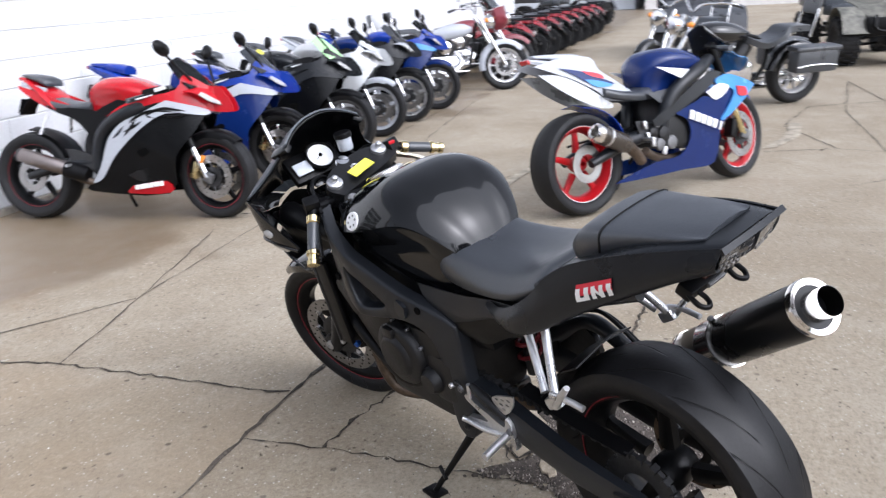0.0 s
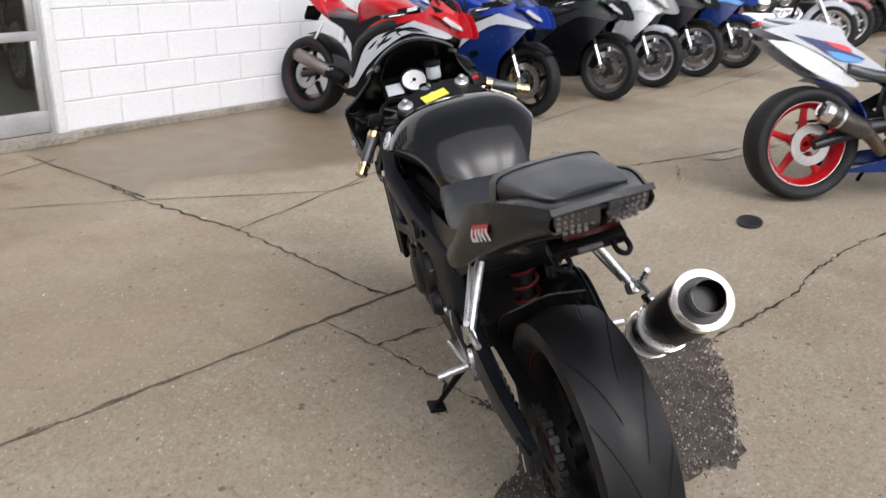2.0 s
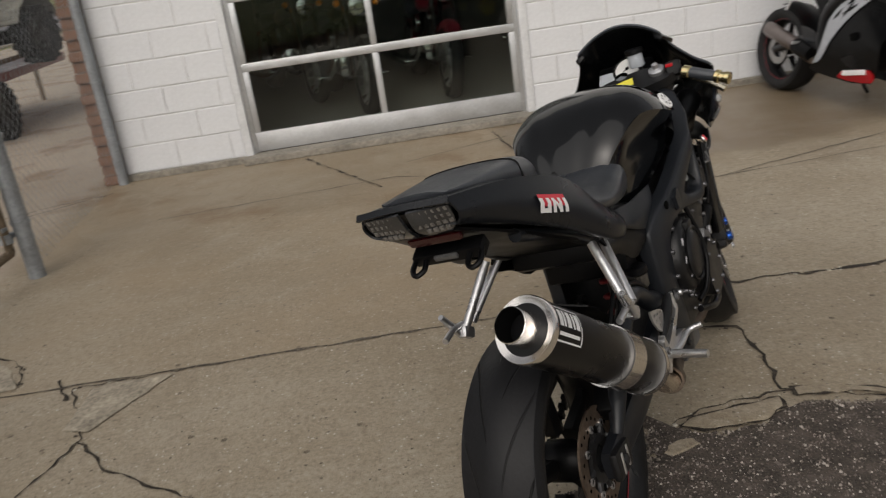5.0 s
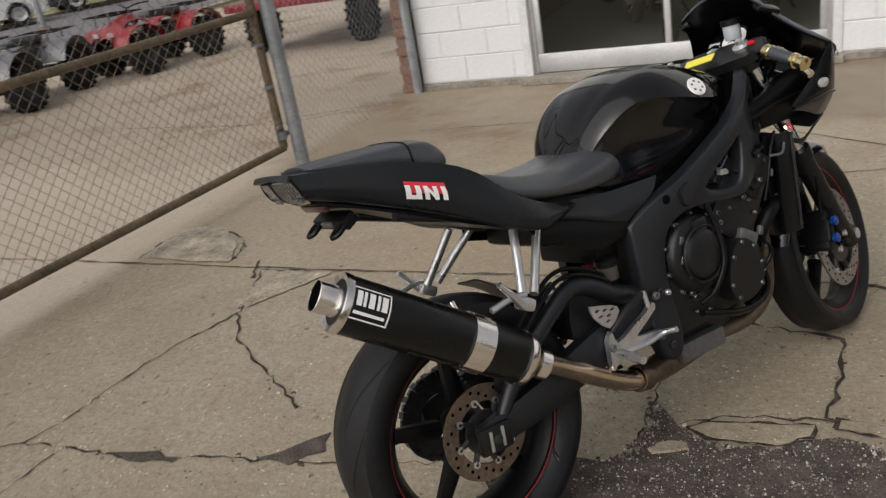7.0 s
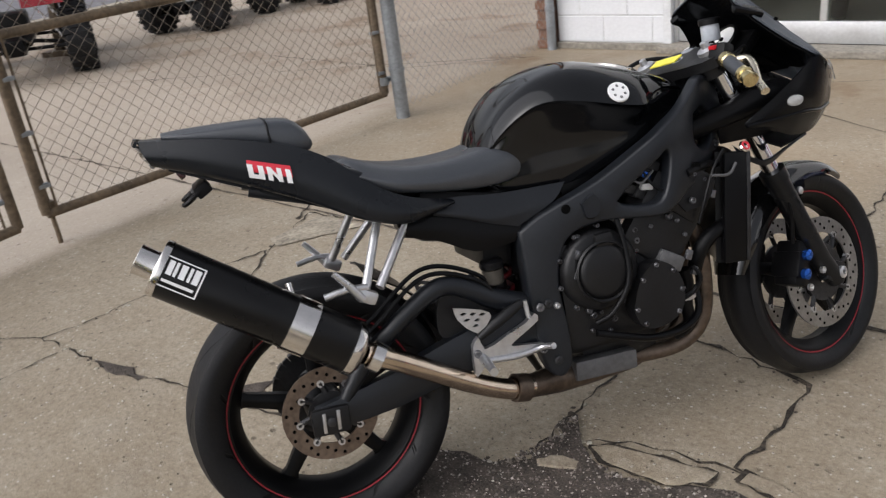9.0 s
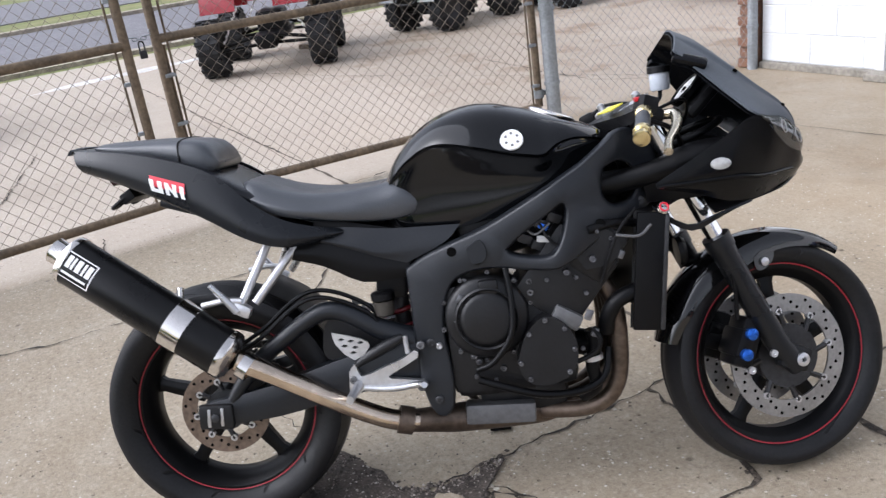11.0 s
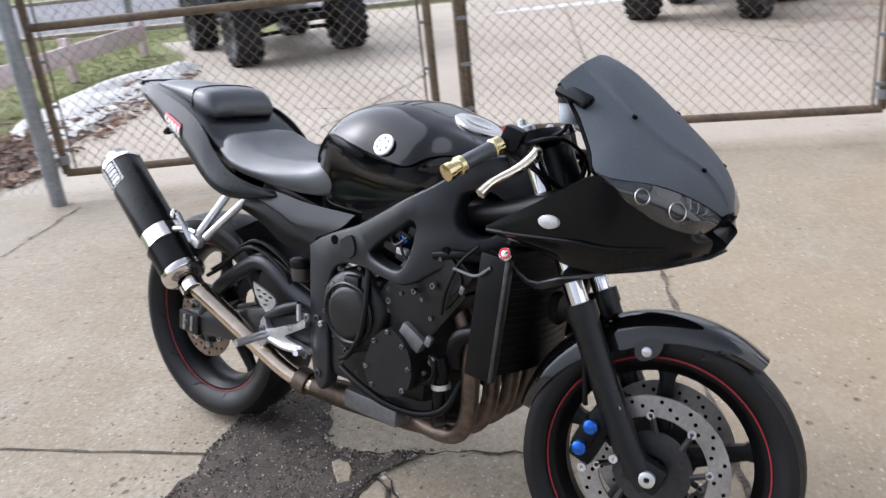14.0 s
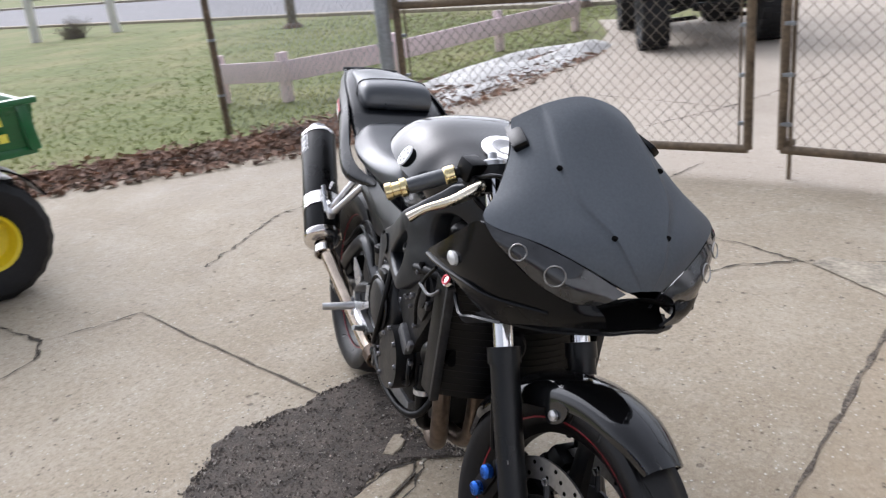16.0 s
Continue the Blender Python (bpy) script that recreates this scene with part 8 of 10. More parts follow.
    edg = [(1.435, 0.05, 0.765 - drop), (1.40, 0.13, 0.805 - drop), (1.35, 0.19, 0.850 - drop), (1.27, 0.20, 0.862 - drop)]
    rows = [[Vector(a).lerp(Vector((d[0], f * d[1], d[2])), abs(f)) + Vector((0.5, 0, 0.8)) * 0.014 * 4 * abs(f) * (1 - abs(f)) for f in (-1, -0.6, -0.3, 0, 0.3, 0.6, 1)] for a, d in zip(cen, edg)]
    q("nose_cowl", surf(B(), rows, 3, 2, 0.005), c["nose"])
    for sy in (-1, 1):
        s = lambda pts: [(x, y * sy, z - drop) for x, y, z in pts]
        q("headlight", surf(B(), [s([(1.458, 0.03, 0.785), (1.425, 0.10, 0.822), (1.380, 0.155, 0.856)]), s([(1.470, 0.04, 0.768), (1.428, 0.125, 0.792), (1.375, 0.180, 0.838)])], 3, 3, 0.006), c.get("lamp", "clear_lens"), "cat-eye headlight")
    sc = [(x, 0, z - drop) for x, z in ((1.385, 0.890), (1.32, 0.965), (1.24, 1.035), (1.15, 1.085))]
    se = [(x, y, z - drop) for x, y, z in ((1.30, 0.155, 0.875), (1.24, 0.150, 0.925), (1.18, 0.125, 0.985), (1.11, 0.080, 1.050))]
    rows = [[Vector(a).lerp(Vector((d[0], f * d[1], d[2])), abs(f)) + Vector((0.6, 0, 0.8)) * 0.028 * 4 * abs(f) * (1 - abs(f)) for f in (-1, -0.6, -0.3, 0, 0.3, 0.6, 1)] for a, d in zip(sc, se)]
    q("windscreen", surf(B(), rows, 3, 2, 0.003), screen)
    q("instrument_pod", box(B(), (1.23, 0, 0.90 - drop), (0.06, 0.17, 0.06), (0, -35, 0), 0.015), "plastic")
    if mirrors:
        for sy in (-1, 1):
            st = q("mirror_stalk", tube(B(), [(1.32, sy * 0.15, 0.93), (1.25, sy * 0.24, 1.04), (1.21, sy * 0.29, 1.11)], 0.009, 8, 3), "plastic")
            bm = lathe(B(), [(-0.012, 0.0005), (-0.012, 0.050), (0.0, 0.056), (0.025, 0.040), (0.034, 0.0005)], (0, 0, 0), (1, 0, 0), 18)
            bmesh.ops.scale(bm, vec=(1, 1.45, 0.85), verts=bm.verts)
            moved(bm, pose(1.205, sy * 0.305, 1.135, sy * 20, 0, sy * 8))
            q("mirror", bm, "plastic", "black oval mirror", parent=st)
    # exhaust on the right and the side stand on the left
    ex = c.get("exhaust", "titanium")
    if c.get("high"):
        can = q("silencer", tube(B(), [(0.235, -0.185, 0.375), (0.20, -0.19, 0.392), (0.02, -0.20, 0.468), (0.0, -0.20, 0.476)], [0.046, 0.056, 0.056, 0.054], 22, 1), ex, "short round carbon silencer")
        part("end_cap", lathe(B(), [(-0.02, 0.0555), (0.0, 0.0575), (0.022, 0.054), (0.034, 0.040), (0.030, 0.026), (0.0, 0.024), (-0.02, 0.0005)], (0.0, -0.20, 0.476), (-0.92, -0.03, 0.39), 22), M["polished"], can, "bright rounded end cap")
        part("strap", lathe(B(), [(-0.008, 0.0565), (-0.008, 0.0585), (0.008, 0.0585), (0.008, 0.0565)], (0.07, -0.197, 0.447), (-0.92, -0.03, 0.39), 22, close=True), M["alloy"], can)
        q("tail_pipe", tube(B(), [(0.24, -0.184, 0.373), (0.31, -0.17, 0.32), (0.375, -0.15, 0.262)], [0.036, 0.034, 0.032], 16, 3), "burnt", "browned link pipe")
    else:
        can = q("silencer", tube(B(), [(0.37, -0.17, 0.357), (0.35, -0.18, 0.364), (0.06, -0.20, 0.452), (0.01, -0.20, 0.468)], [0.040, 0.050, 0.052, 0.048], 20, 1), ex, "stubby titanium-grey silencer")
        part("end_cap", lathe(B(), [(-0.012, 0.0485), (0.0, 0.050), (0.014, 0.044), (0.016, 0.026), (-0.02, 0.024), (-0.02, 0.0005)], (0.01, -0.20, 0.468), (-0.95, 0, 0.30), 20), M["dark_alloy"], can)
        q("heat_shield", tube(B(), [(0.50, -0.165, 0.318), (0.42, -0.17, 0.340), (0.34, -0.18, 0.366)], [0.050, 0.058, 0.056], 16, 2), "plastic")
    q("link_pipe", tube(B(), [(0.95, -0.05, 0.25), (0.70, -0.09, 0.23), (0.50, -0.14, 0.27), (0.38, -0.18, 0.32)], 0.026, 12, 3), "burnt")
    fp = m @ Vector((0.56, 0.28, 0.05))
    foot = m.inverted() @ Vector((fp.x, fp.y, 0.008))
    q("side_stand", tube(B(), [(0.58, 0.12, 0.26), foot + Vector((0, -0.06, 0.08)), foot], [0.012, 0.011, 0.012], 8, 2), "plastic")
    return b


def parked(rear, front, lean=7.0, lift=0.0, size=1.0):
    """The pose of a bike whose wheels stand at the two points."""
    a = math.degrees(math.atan2(front[1] - rear[1], front[0] - rear[0]))
    return Matrix.Translation((rear[0], rear[1], lift)) @ Matrix.Rotation(radians(a), 4, "Z") @ Matrix.Rotation(radians(-lean), 4, "X") @ Matrix.Scale(size, 4)


# outlines (x, z) of side panels: a sport bike with a long pale flash, and one with a deep belly
FLASH = [
    ("lower_fairing", "lower", [(1.419, 0.703), (1.317, 0.580), (1.181, 0.434), (1.114, 0.185), (0.536, 0.205), (0.542, 0.265), (0.621, 0.297), (0.723, 0.440), (0.909, 0.607), (1.128, 0.723)], 0.192, 0.0),
    ("upper_fairing", "upper", [(0.694, 0.648), (0.689, 0.695), (0.803, 0.777), (0.974, 0.828), (1.224, 0.876), (1.294, 0.974), (1.467, 0.896), (1.545, 0.885), (1.624, 0.775), (1.610, 0.721), (1.433, 0.735), (1.296, 0.775), (1.136, 0.800), (0.926, 0.755)], 0.196, 0.002),
    ("middle_fairing", "middle", [(1.148, 0.809), (1.443, 0.744), (1.430, 0.704), (1.139, 0.723), (0.921, 0.607), (0.736, 0.441), (0.635, 0.299), (0.556, 0.267), (0.621, 0.366), (0.666, 0.480), (0.709, 0.574), (0.803, 0.666), (0.933, 0.719)], 0.196, 0.010),
    ("belly_panel", "belly", [(0.848, 0.242), (1.104, 0.274), (1.127, 0.192), (0.821, 0.190)], 0.192, 0.006),
    ("knee_panel", "plastic", [(0.560, 0.640), (0.600, 0.740), (0.720, 0.800), (0.900, 0.862), (1.120, 0.905), (1.150, 0.870), (0.960, 0.820), (0.790, 0.760), (0.690, 0.690), (0.640, 0.600), (0.600, 0.480), (0.550, 0.500)], 0.172, 0.0),
    ("tail_strip", "tail", [(0.000, 0.938), (0.203, 0.872), (0.440, 0.770), (0.330, 0.742), (0.194, 0.792), (0.030, 0.898)], 0.140, 0.0),
    ("subframe_cover", "plastic", [(0.200, 0.800), (0.430, 0.775), (0.620, 0.740), (0.640, 0.600), (0.560, 0.480), (0.520, 0.600), (0.420, 0.700), (0.300, 0.745)], 0.150, 0.0),
    ("vent", "hole", [(0.900, 0.480), (0.965, 0.500), (0.985, 0.470), (0.930, 0.440)], 0.192, 0.004),
]
DEEP = [
    ("main_fairing", "lower", [(0.636, 0.508), (0.842, 0.566), (0.912, 0.581), (1.068, 0.517), (1.082, 0.421), (1.027, 0.350), (0.959, 0.154), (0.684, 0.151), (0.157, 0.156), (0.139, 0.174), (0.434, 0.237), (0.651, 0.249), (0.750, 0.341), (0.740, 0.450)], 0.200, 0.0),
    ("upper_fairing", "upper", [(1.014, 0.678), (1.133, 0.695), (1.382, 0.612), (1.366, 0.578), (1.235, 0.497), (1.082, 0.421), (1.035, 0.427), (1.113, 0.496), (1.171, 0.591), (1.011, 0.647)], 0.200, 0.006),
    ("upper_backing", "lower", [(1.000, 0.670), (1.130, 0.680), (1.340, 0.600), (1.235, 0.500), (1.070, 0.425), (1.000, 0.500)], 0.198, 0.0),
    ("fairing_flash", "decal_white", [(0.914, 0.604), (1.034, 0.645), (1.125, 0.612), (1.001, 0.548)], 0.200, 0.008),
    ("emblem", "decal_red", [(1.197, 0.612), (1.285, 0.595), (1.300, 0.545), (1.215, 0.552)], 0.200, 0.013),
    ("side_cover", "atv_grey", [(0.462, 0.650), (0.709, 0.660), (0.818, 0.641), (0.613, 0.570)], 0.150, 0.0),
    ("frame_beam", "frame_black", [(0.440, 0.490), (0.514, 0.455), (1.050, 0.677), (0.960, 0.722), (0.700, 0.610)], 0.184, 0.012),
    ("tail_panel", "tail", [(-0.336, 0.884), (-0.146, 0.914), (0.075, 0.901), (0.141, 0.824), (0.269, 0.747), (0.428, 0.635), (0.215, 0.638), (0.125, 0.698), (-0.036, 0.779), (-0.193, 0.836)], 0.100, 0.0),
    # the shade below the white tail is put in as a silver-grey panel
    ("tail_underside", "silver_paint", [(-0.300, 0.835), (-0.133, 0.817), (-0.010, 0.763), (0.151, 0.675), (0.241, 0.606), (0.161, 0.601), (0.031, 0.645), (-0.144, 0.735)], 0.092, 0.0),
    ("tail_flash", "deep_blue", [(-0.162, 0.859), (-0.019, 0.832), (0.127, 0.782), (0.248, 0.734), (0.083, 0.745), (-0.041, 0.806)], 0.100, 0.007),
    ("tail_stripe", "sky_blue", [(0.020, 0.780), (0.120, 0.765), (0.235, 0.728), (0.110, 0.728)], 0.100, 0.009),
    ("tail_stripe", "decal_red", [(0.000, 0.830), (0.129, 0.803), (0.164, 0.772), (0.071, 0.795)], 0.100, 0.009),
    ("tank_flash", "decal_white", [(0.500, 0.797), (0.731, 0.765), (0.928, 0.726), (0.789, 0.687)], 0.190, 0.010),
]
base = dict(rim="plastic", fender="plastic", tank="satin_black", tail="satin_black", upper="satin_black", middle="satin_black", lower="side_black", belly="side_black", nose="satin_black", panels=FLASH, short=0.42)
red6 = sport_bike(parked((4.62, 5.46), (4.78, 4.15), size=0.96), "red, white and black sport bike parked by the wall", dict(base, stripe="red_line", tank="red_paint", tail="red_paint", upper="red_paint", middle="white_paint", lower="side_black", belly="red_paint", nose="red_paint", pad="vinyl", caliper="gold"), steer=-10)
for k in range(6):
    part("wordmark_bar", box(B(), (0.865 + 0.036 * k, -0.165, 0.232 + 0.005 * k), (0.026, 0.030, 0.032), (-8, 0, 0), 0.002), M["decal_white"], red6)
for pts in ([(1.18, 0.735), (1.02, 0.740), (0.90, 0.690), (0.86, 0.655)], [(1.28, 0.735), (1.12, 0.755), (1.0, 0.715), (1.08, 0.690)], [(0.98, 0.690), (0.90, 0.640), (0.80, 0.600)], [(0.84, 0.660), (0.78, 0.600), (0.73, 0.560)], [(1.30, 0.715), (1.20, 0.700), (1.10, 0.715)], [(0.93, 0.700), (0.88, 0.640), (0.80, 0.555)]):
    part("swoosh_line", tube(B(), [(x, -0.207 + (z - 0.62) ** 2 * 0.3, z) for x, z in pts], [0.003] + [0.011] * (len(pts) - 2) + [0.003], 6, 3), M["plastic"], red6)
part("frame_sticker", box(B(), (1.10, -0.178, 0.885), (0.085, 0.006, 0.026), (0, -14, 0), 0.002), M["decal_white"], red6, "white sticker on the black side panel")
part("pad_edge", box(B(), (0.10, -0.100, 0.925), (0.20, 0.012, 0.030), (0, 14, 0), 0.004), M["white_paint"], red6, "white strip under the pillion pad")
part("reflector", box(B(), (1.34, -0.135, 0.415), (0.028, 0.012, 0.055), (0, 24, 0), 0.004), M["orange"], red6, "amber fork reflector")
blue1 = sport_bike(parked((5.53, 5.50), (5.77, 4.22), size=0.95), "blue and white sport bike parked with its tail to the wall", dict(base, tank="blue_paint", tail="blue_paint", upper="blue_paint", middle="white_paint", lower="deep_blue", belly="blue_paint", nose="blue_paint", pad="blue_paint", short=0.15, caliper="gold"), screen="smoke_screen", steer=-12)
part("screen_sticker", disc(B(), (1.27, -0.055, 1.045), (0.6, -0.3, 0.75), 0.03, 0.006, 14), M["yellow"], blue1, "yellow sticker on the screen")
blk = sport_bike(parked((6.62, 5.46), (6.86, 4.17), size=0.95), "matt black sport bike with a pale green tinted screen", dict(base, rim="grey_alloy", exhaust="plastic"), screen="green_paint", steer=-12, spokes=3)
silv = sport_bike(parked((7.50, 5.52), (7.77, 4.25), size=0.95), "silver sport bike with white wheels beside the wall", dict(base, rim="white_paint", fender="white_paint", tank="silver_paint", tail="silver_paint", upper="silver_paint", middle="silver_paint", lower="silver_paint", belly="plastic", nose="silver_paint"), screen="clear_screen", steer=-12)
bw = sport_bike(parked((8.37, 5.54), (8.67, 4.28), size=0.95), "black and white sport bike with white-edged wheels", dict(base, rim="alloy", stripe="decal_white", tank="deep_blue", tail="white_paint", upper="satin_black", nose="white_paint", middle="satin_black"), screen="smoke_screen", steer=-12)
bl2 = sport_bike(parked((9.25, 5.52), (9.57, 4.27), size=0.95), "blue sport bike with a clear screen beside the wall", dict(base, rim="grey_alloy", tank="blue_paint", tail="blue_paint", upper="blue_paint", middle="sky_blue", lower="deep_blue", belly="deep_blue", nose="blue_paint", fender="deep_blue"), screen="clear_screen", steer=-10)

gsx = sport_bike(parked((5.15, 1.81), (6.29, 0.92), 8.0, size=1.04), "blue and white sport bike with red wheels standing in the yard", dict(base, panels=DEEP, skew=1.0, short=0.0, drop=0.072, rim="red_rim", stripe="decal_white", fender="blue_paint", tank="deep_blue", tail="white_paint", upper="sky_blue", lower="deep_blue", nose="sky_blue", pad="white_paint", hugger="blue_paint", exhaust="carbon", slim=0.50, high=True, fork="gold", frame="frame_black"), mirrors=False, plate_on=False, screen="smoke_screen", steer=6, R=0.292, group="sport bikes in the yard")
for k, w in enumerate((0.040, 0.040, 0.040, 0.040, 0.036, 0.014)):
    part("wordmark_bar", box(B(), (0.772 + 0.050 * k, -0.211, 0.483 - 0.0195 * k), (w, 0.010, 0.056), (0, 20, 0), 0.003), M["decal_white"], gsx)
for x, z, s in ((0.56, 0.40, 0.05), (0.62, 0.34, 0.045), (0.52, 0.34, 0.04), (0.47, 0.42, 0.035)):
    part("engine_cover", lathe(B(), [(0, 0.0005), (0, s), (0.014, s * 0.9), (0.02, s * 0.5), (0.02, 0.0005)], (x, -0.165, z), (0, -1, 0), 18), M["grey_alloy" if z < 0.36 else "engine"], gsx)
for x, z in ((0.42, 0.40), (0.46, 0.36), (0.50, 0.47), (0.40, 0.47), (0.55, 0.30)):
    part("footrest_bracket", box(B(), (x, -0.175, z), (0.05, 0.02, 0.028), (0, x * 200, 0), 0.006), M["alloy"], gsx)


# ---- cruisers ----
def cruiser(m, label, tank="plastic", bags=False, fairing=False, fender=None, chrome=True, group="cruisers"):
    b = thing("cruiser_motorcycle", m, label, "motorcycle", group)
    fender = fender or tank

    def q(nm, bm, mat, lab="", smooth=45):
        return part(nm, bm, M[mat], b, lab, smooth)
    F, Rr = (1.63, 0, 0.325), (0, 0, 0.315)
    wheel(b, "rear_wheel", Rr, 0.315, 0.15, 0.205, 9, M["tyre"], M["alloy"], spoke_w=0.016)
    wheel(b, "front_wheel", F, 0.325, 0.11, 0.225, 9, M["tyre"], M["alloy"], M["decal_white"], spoke_w=0.016)
    brake_disc(b, (F[0], -0.062, F[2]), 0.14, 0.10, None, M["disc"], 20)
    for nm, cx, cz, r, a0, a1, w in (("front_fender", F[0], F[2], 0.350, 40, 190, 0.068), ("rear_fender", 0, Rr[2], 0.350, 10, 175, 0.095)):
        q(nm, surf(B(), [[(cx + math.cos(a) * (r - d), f * w, cz + math.sin(a) * (r - d)) for f, d in ((-1, 0.07), (-0.85, 0.018), (-0.3, 0), (0.3, 0), (0.85, 0.018), (1, 0.07))] for a in (radians(a0 + (a1 - a0) * i / 8) for i in range(9))], 2, 2, 0.004), fender)
    for sy in (-1, 1):
        q("fork_leg", rod(B(), (1.28, sy * 0.10, 0.98), (1.63, sy * 0.10, 0.325), 0.026, n=14), "chrome", "chrome fork leg")
        q("handlebar", tube(B(), [(1.27, sy * 0.02, 1.02), (1.24, sy * 0.15, 1.10), (1.10, sy * 0.36, 1.12), (1.00, sy * 0.42, 1.09)], 0.0125, 10, 4), "chrome")
        q("grip", rod(B(), (1.08, sy * 0.375, 1.115), (0.99, sy * 0.425, 1.087), 0.018, n=10), "vinyl")
        st = q("mirror_stalk", tube(B(), [(1.16, sy * 0.30, 1.12), (1.15, sy * 0.34, 1.20), (1.14, sy * 0.38, 1.24)], 0.006, 8, 3), "chrome")
        bm = lathe(B(), [(-0.008, 0.0005), (-0.008, 0.048), (0.004, 0.052), (0.022, 0.03), (0.026, 0.0005)], (0, 0, 0), (1, 0, 0), 18)
        bmesh.ops.scale(bm, vec=(1, 1.3, 0.8), verts=bm.verts)
        part("mirror", moved(bm, pose(1.13, sy * 0.40, 1.255)), M["chrome"], st)
        q("turn_signal", lathe(B(), [(0, 0.0005), (0, 0.028), (0.02, 0.03), (0.05, 0.015), (0.055, 0.0005)], (1.36, sy * 0.17, 0.92), (1, 0, 0), 14), "orange", "amber turn signal")
        q("cylinder_finned", tube(B(), [(0.78, 0, 0.42), (0.78 + sy * 0.16, 0, 0.66)], [0.085, 0.085], 16, 1), "dark_alloy")
        q("cylinder_cover", box(B(), (0.78 + sy * 0.175, 0, 0.69), (0.14, 0.14, 0.06), (0, sy * 33, 0), 0.02), "chrome")
        q("footboard", box(B(), (0.95, sy * 0.27, 0.28), (0.26, 0.10, 0.02), (0, 0, 0), 0.008), "chrome")
        q("shock", rod(B(), (0.02, sy * 0.13, 0.33), (0.16, sy * 0.13, 0.62), 0.025, n=12), "chrome")
        if bags:
            bag = q("saddlebag", box(B(), (-0.02, sy * 0.26, 0.50), (0.50, 0.18, 0.26), (0, 0, 0), 0.05), "vinyl", "black leather saddlebag")
            part("bag_lid", box(B(), (-0.02, sy * 0.26, 0.615), (0.53, 0.20, 0.05), (0, 0, 0), 0.02), M["vinyl"], bag)
            part("bag_rail", tube(B(), [(-0.24, sy * 0.355, 0.44), (-0.10, sy * 0.37, 0.46), (0.10, sy * 0.37, 0.46), (0.22, sy * 0.355, 0.44)], 0.007, 8, 3), M["chrome"], bag)
    q("crankcase", box(B(), (0.80, 0, 0.38), (0.46, 0.24, 0.24), (0, 0, 0), 0.06), "chrome" if chrome else "engine")
    q("air_cleaner", lathe(B(), [(0, 0.0005), (0, 0.09), (0.04, 0.09), (0.055, 0.07), (0.055, 0.0005)], (0.80, -0.12, 0.60), (0, -1, 0), 24), "chrome", "round chrome air cleaner")
    for dz in (0, -0.09):
        q("exhaust_pipe", tube(B(), [(0.95, -0.09, 0.52), (1.02, -0.16, 0.40), (0.85, -0.20, 0.28 + dz * 0.3), (0.45, -0.21, 0.27 + dz), (-0.30, -0.21, 0.27 + dz)], [0.024, 0.026, 0.028, 0.042, 0.045], 14, 4), "chrome", "chrome exhaust pipe")
    rws = []
    for x, t, w, bo in ((0.62, 0.80, 0.05, 0.74), (0.72, 0.85, 0.12, 0.70), (0.90, 0.90, 0.165, 0.70), (1.08, 0.90, 0.155, 0.73), (1.20, 0.86, 0.08, 0.78)):
        h = [(0, t), (w * 0.6, t - 0.012), (w, (t + bo) / 2 + 0.02), (w * 0.85, bo + 0.02), (w * 0.4, bo)]
        rws.append([(x, y, z) for y, z in reversed(h)] + [(x, -y, z) for y, z in h[1:]])
    cl = [spline(k, 3) for k in zip(*[spline(r, 2) for r in rws])]
    q("fuel_tank", grid(B(), list(zip(*cl)), wrap=True, cap=True), tank, "teardrop tank", 70)
    q("seat", surf(B(), [[(0.66, y, 0.765 - 0.03 * abs(y) / 0.14) for y in (-0.10, -0.05, 0.05, 0.10)], [(0.48, y, 0.715 - 0.03 * abs(y) / 0.14) for y in (-0.17, -0.08, 0.08, 0.17)], [(0.28, y, 0.745) for y in (-0.16, -0.08, 0.08, 0.16)], [(0.20, y, 0.82) for y in (-0.13, -0.06, 0.06, 0.13)], [(-0.06, y, 0.82) for y in (-0.12, -0.06, 0.06, 0.12)]], 3, 3, 0.06), "vinyl", "stepped black seat", 70)
    q("backrest", box(B(), (-0.14, 0, 1.00), (0.05, 0.24, 0.16), (0, -10, 0), 0.02), "vinyl")
    q("sissy_bar", tube(B(), [(-0.06, -0.12, 0.70), (-0.13, -0.11, 0.98), (-0.14, 0, 1.06), (-0.13, 0.11, 0.98), (-0.06, 0.12, 0.70)], 0.010, 8, 4), "chrome")
    q("frame_rail", tube(B(), [(1.27, 0, 0.90), (1.20, 0, 0.55), (1.08, 0, 0.26), (0.55, 0, 0.24), (0.35, 0, 0.50), (0.50, 0, 0.72), (1.20, 0, 0.84)], 0.022, 10, 3), "plastic")
    q("tail_lamp", box(B(), (-0.37, 0, 0.58), (0.05, 0.10, 0.05), (0, 0, 0), 0.012), "red_lens", "red tail lamp")
    if fairing:
        q("bat_fairing", surf(B(), [[(1.30, -0.34, 1.02), (1.47, -0.17, 1.06), (1.52, 0, 1.08), (1.47, 0.17, 1.06), (1.30, 0.34, 1.02)], [(1.34, -0.30, 0.86), (1.52, -0.16, 0.86), (1.58, 0, 0.86), (1.52, 0.16, 0.86), (1.34, 0.30, 0.86)], [(1.34, -0.16, 0.74), (1.44, -0.10, 0.73), (1.48, 0, 0.73), (1.44, 0.10, 0.73), (1.34, 0.16, 0.74)]], 4, 3, 0.006), tank)
        q("wind_deflector", surf(B(), [[(1.30, -0.30, 1.02), (1.46, 0, 1.08), (1.30, 0.30, 1.02)], [(1.20, -0.20, 1.20), (1.32, 0, 1.26), (1.20, 0.20, 1.20)]], 4, 4, 0.004), "smoke_screen")
